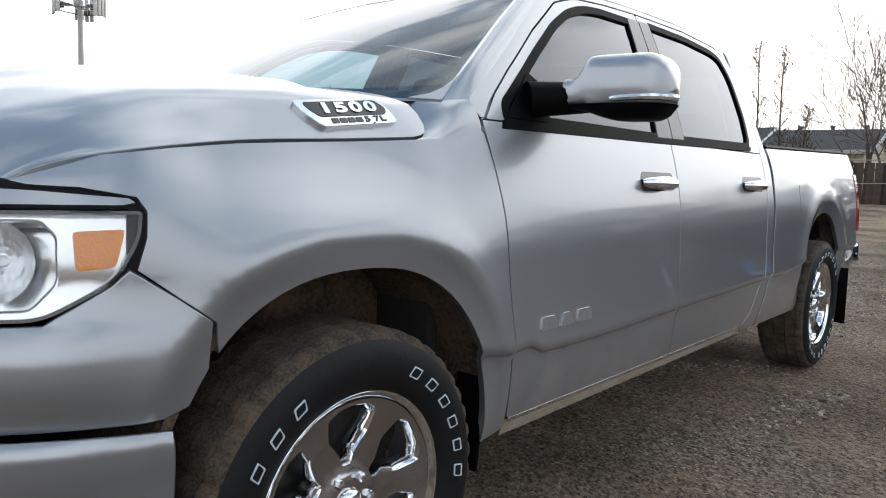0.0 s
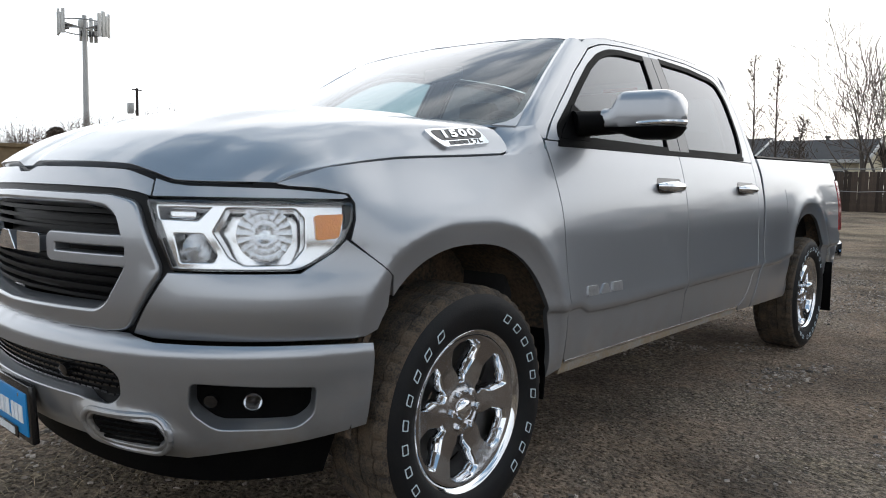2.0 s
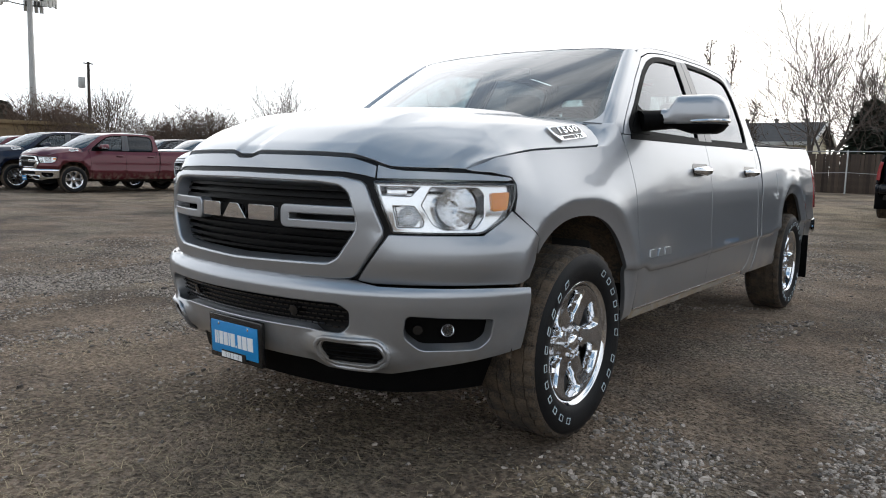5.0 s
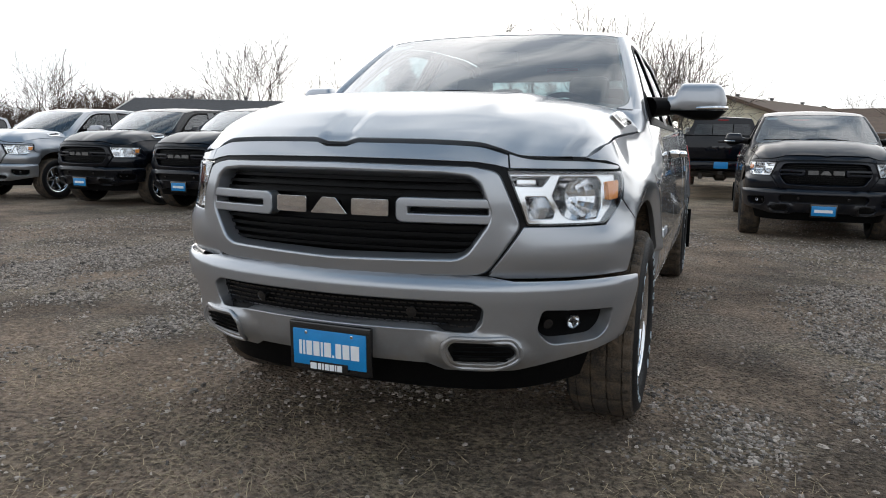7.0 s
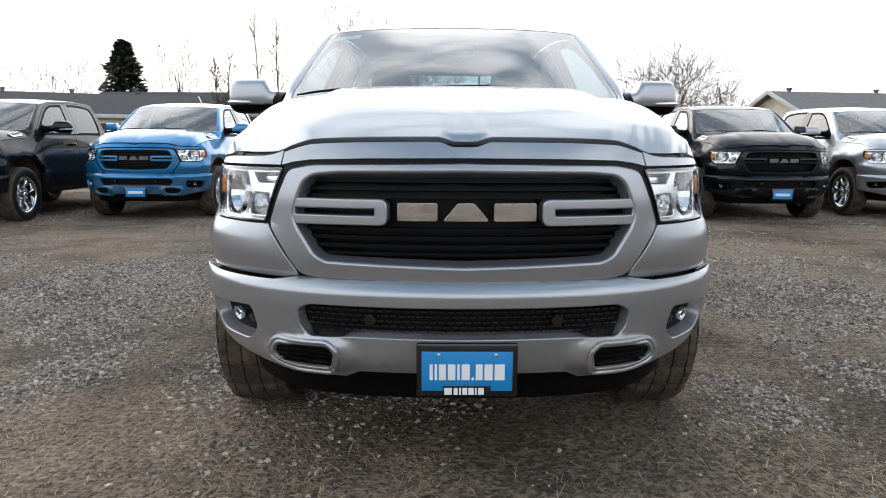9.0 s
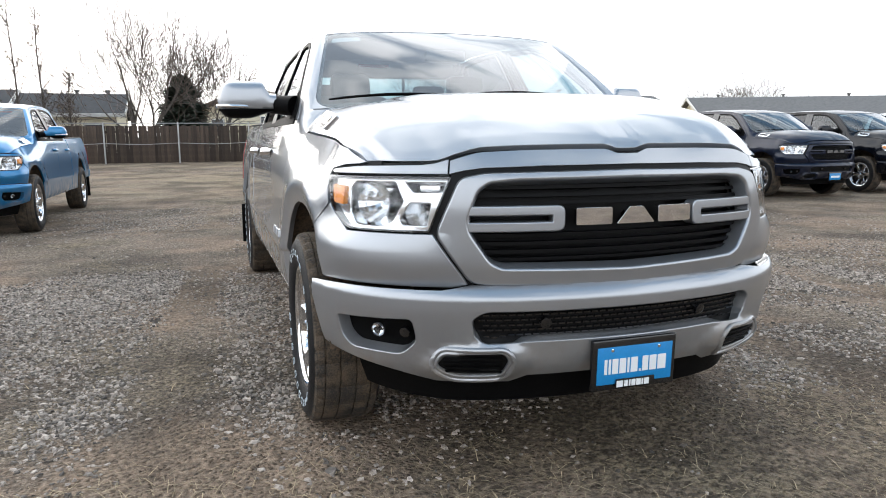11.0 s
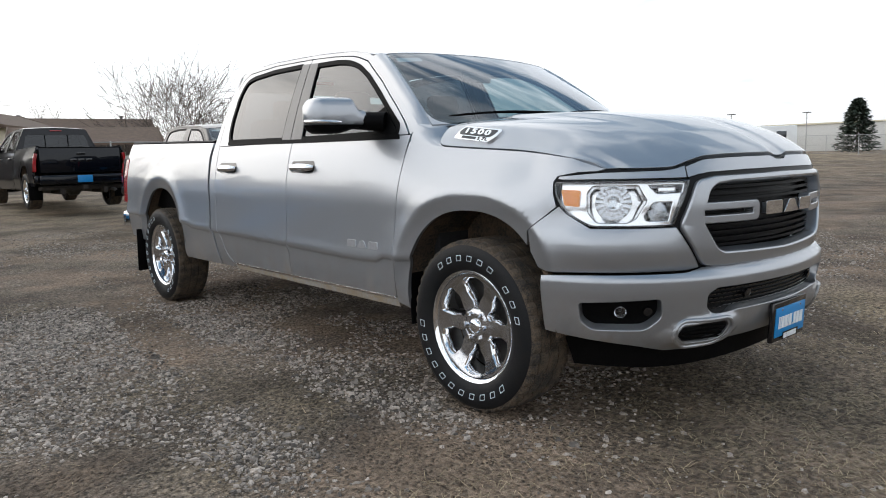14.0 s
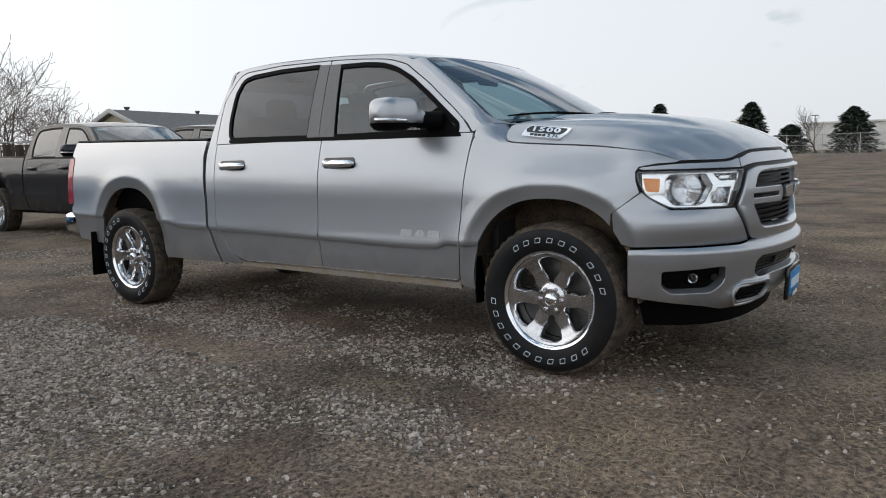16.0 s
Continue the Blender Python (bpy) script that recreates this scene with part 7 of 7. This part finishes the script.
# ---- tower, poles, trailer ----
tower = new("cell_tower")
tower.location = (-85.2, 34.0, 0)
turned("mast", [(0.44, 0), (0.34, 9), (0.25, 20.2)], STEEL, tower, 14)
for k in range(12):
    a = 2 * math.pi * (k // 4) / 3 + 0.5 + 0.20 * (k % 4 - 1.5)
    r = 2.75
    box("antenna_panel", (0.40, 0.20, (2.6, 2.9, 2.3, 2.7)[k % 4]), FASCIA, tower, pose(r * math.cos(a), r * math.sin(a), 18.9 + 0.15 * (k % 2), 0, 0, math.degrees(a) + 90), 0.03)
    part("antenna_arm", tube_bm([(0, 0, 18.7), (r * math.cos(a), r * math.sin(a), 18.9)], 0.06, 6), STEEL, tower)
    box("radio_unit", (0.30, 0.22, 0.60), GREY_METAL, tower, pose(0.80 * r * math.cos(a), 0.80 * r * math.sin(a), 18.5, 0, 0, math.degrees(a) + 90), 0.03)
for z in (18.35, 19.3):
    part("platform_ring", tube_bm([(2.45 * math.cos(t), 2.45 * math.sin(t), z) for t in np.linspace(0, 6.283, 18, endpoint=False)], 0.07, 6, closed=True), STEEL, tower)
turned("dish", [(0.05, 0), (0.5, 0.14), (0.62, 0.30)], FASCIA, tower, 18, "y", pose(0.3, -0.8, 19.2))
tagged(tower, "grey steel cell tower with panel antennas", "tower")

POLE = material("dark_pole_wood", (0.05, 0.04, 0.034), 0.9, scale=4, amount=0.5)
up = new("utility_pole")
up.location = (-64.9, 30.4, 0)
turned("post", [(0.17, 0), (0.12, 9.9)], POLE, up, 10)
box("transformer", (0.5, 0.5, 1.0), STEEL, up, pose(-0.2, -0.55, 8.0), 0.08)
box("crossarm", (0.10, 0.9, 0.10), POLE, up, pose(0, 0, 9.75), 0.01)
tagged(up, "dark wooden utility pole with a transformer", "pole")

for x, y, h in ((124.6, 15.8, 5.4), (112, 44, 6.0), (104, 52, 6.0), (118, 38, 6.0)):
    lp = new("lamp_post")
    lp.location = (x, y, rise(x, y))
    turned("post", [(0.09, 0), (0.07, h)], STEEL, lp, 8)
    box("lamp_head", (0.6, 1.1, 0.12), GREY_METAL, lp, pose(0, 0, h + 0.05), 0.03)
    tagged(lp, "steel lot lamp post with flat head", "lamp post", "far lamp posts")

TRAILER_WHITE = material("white_trailer_skin", (0.82, 0.82, 0.80), 0.5, scale=2, amount=0.2, dark=(0.70, 0.69, 0.66))
trailer = new("cargo_trailer")
trailer.matrix_basis = pose(51.5, 23.0, rise(51.5, 23.0) + 0.0, 0, 0, -52)
box("body", (4.6, 2.2, 2.0), TRAILER_WHITE, trailer, pose(0, 0, 1.55), 0.08)
box("window", (0.7, 0.06, 0.5), DARK_PANE, trailer, pose(1.2, -1.11, 1.9), 0.02)
for k in range(2):
    turned("wheel", [(0.10, -0.1), (0.33, -0.1), (0.33, 0.1), (0.10, 0.1)], RUBBER, trailer, 18, "y", pose(0.3 + 0.75 * k, -1.0, 0.33))
tagged(trailer, "white enclosed cargo trailer with side window", "trailer")
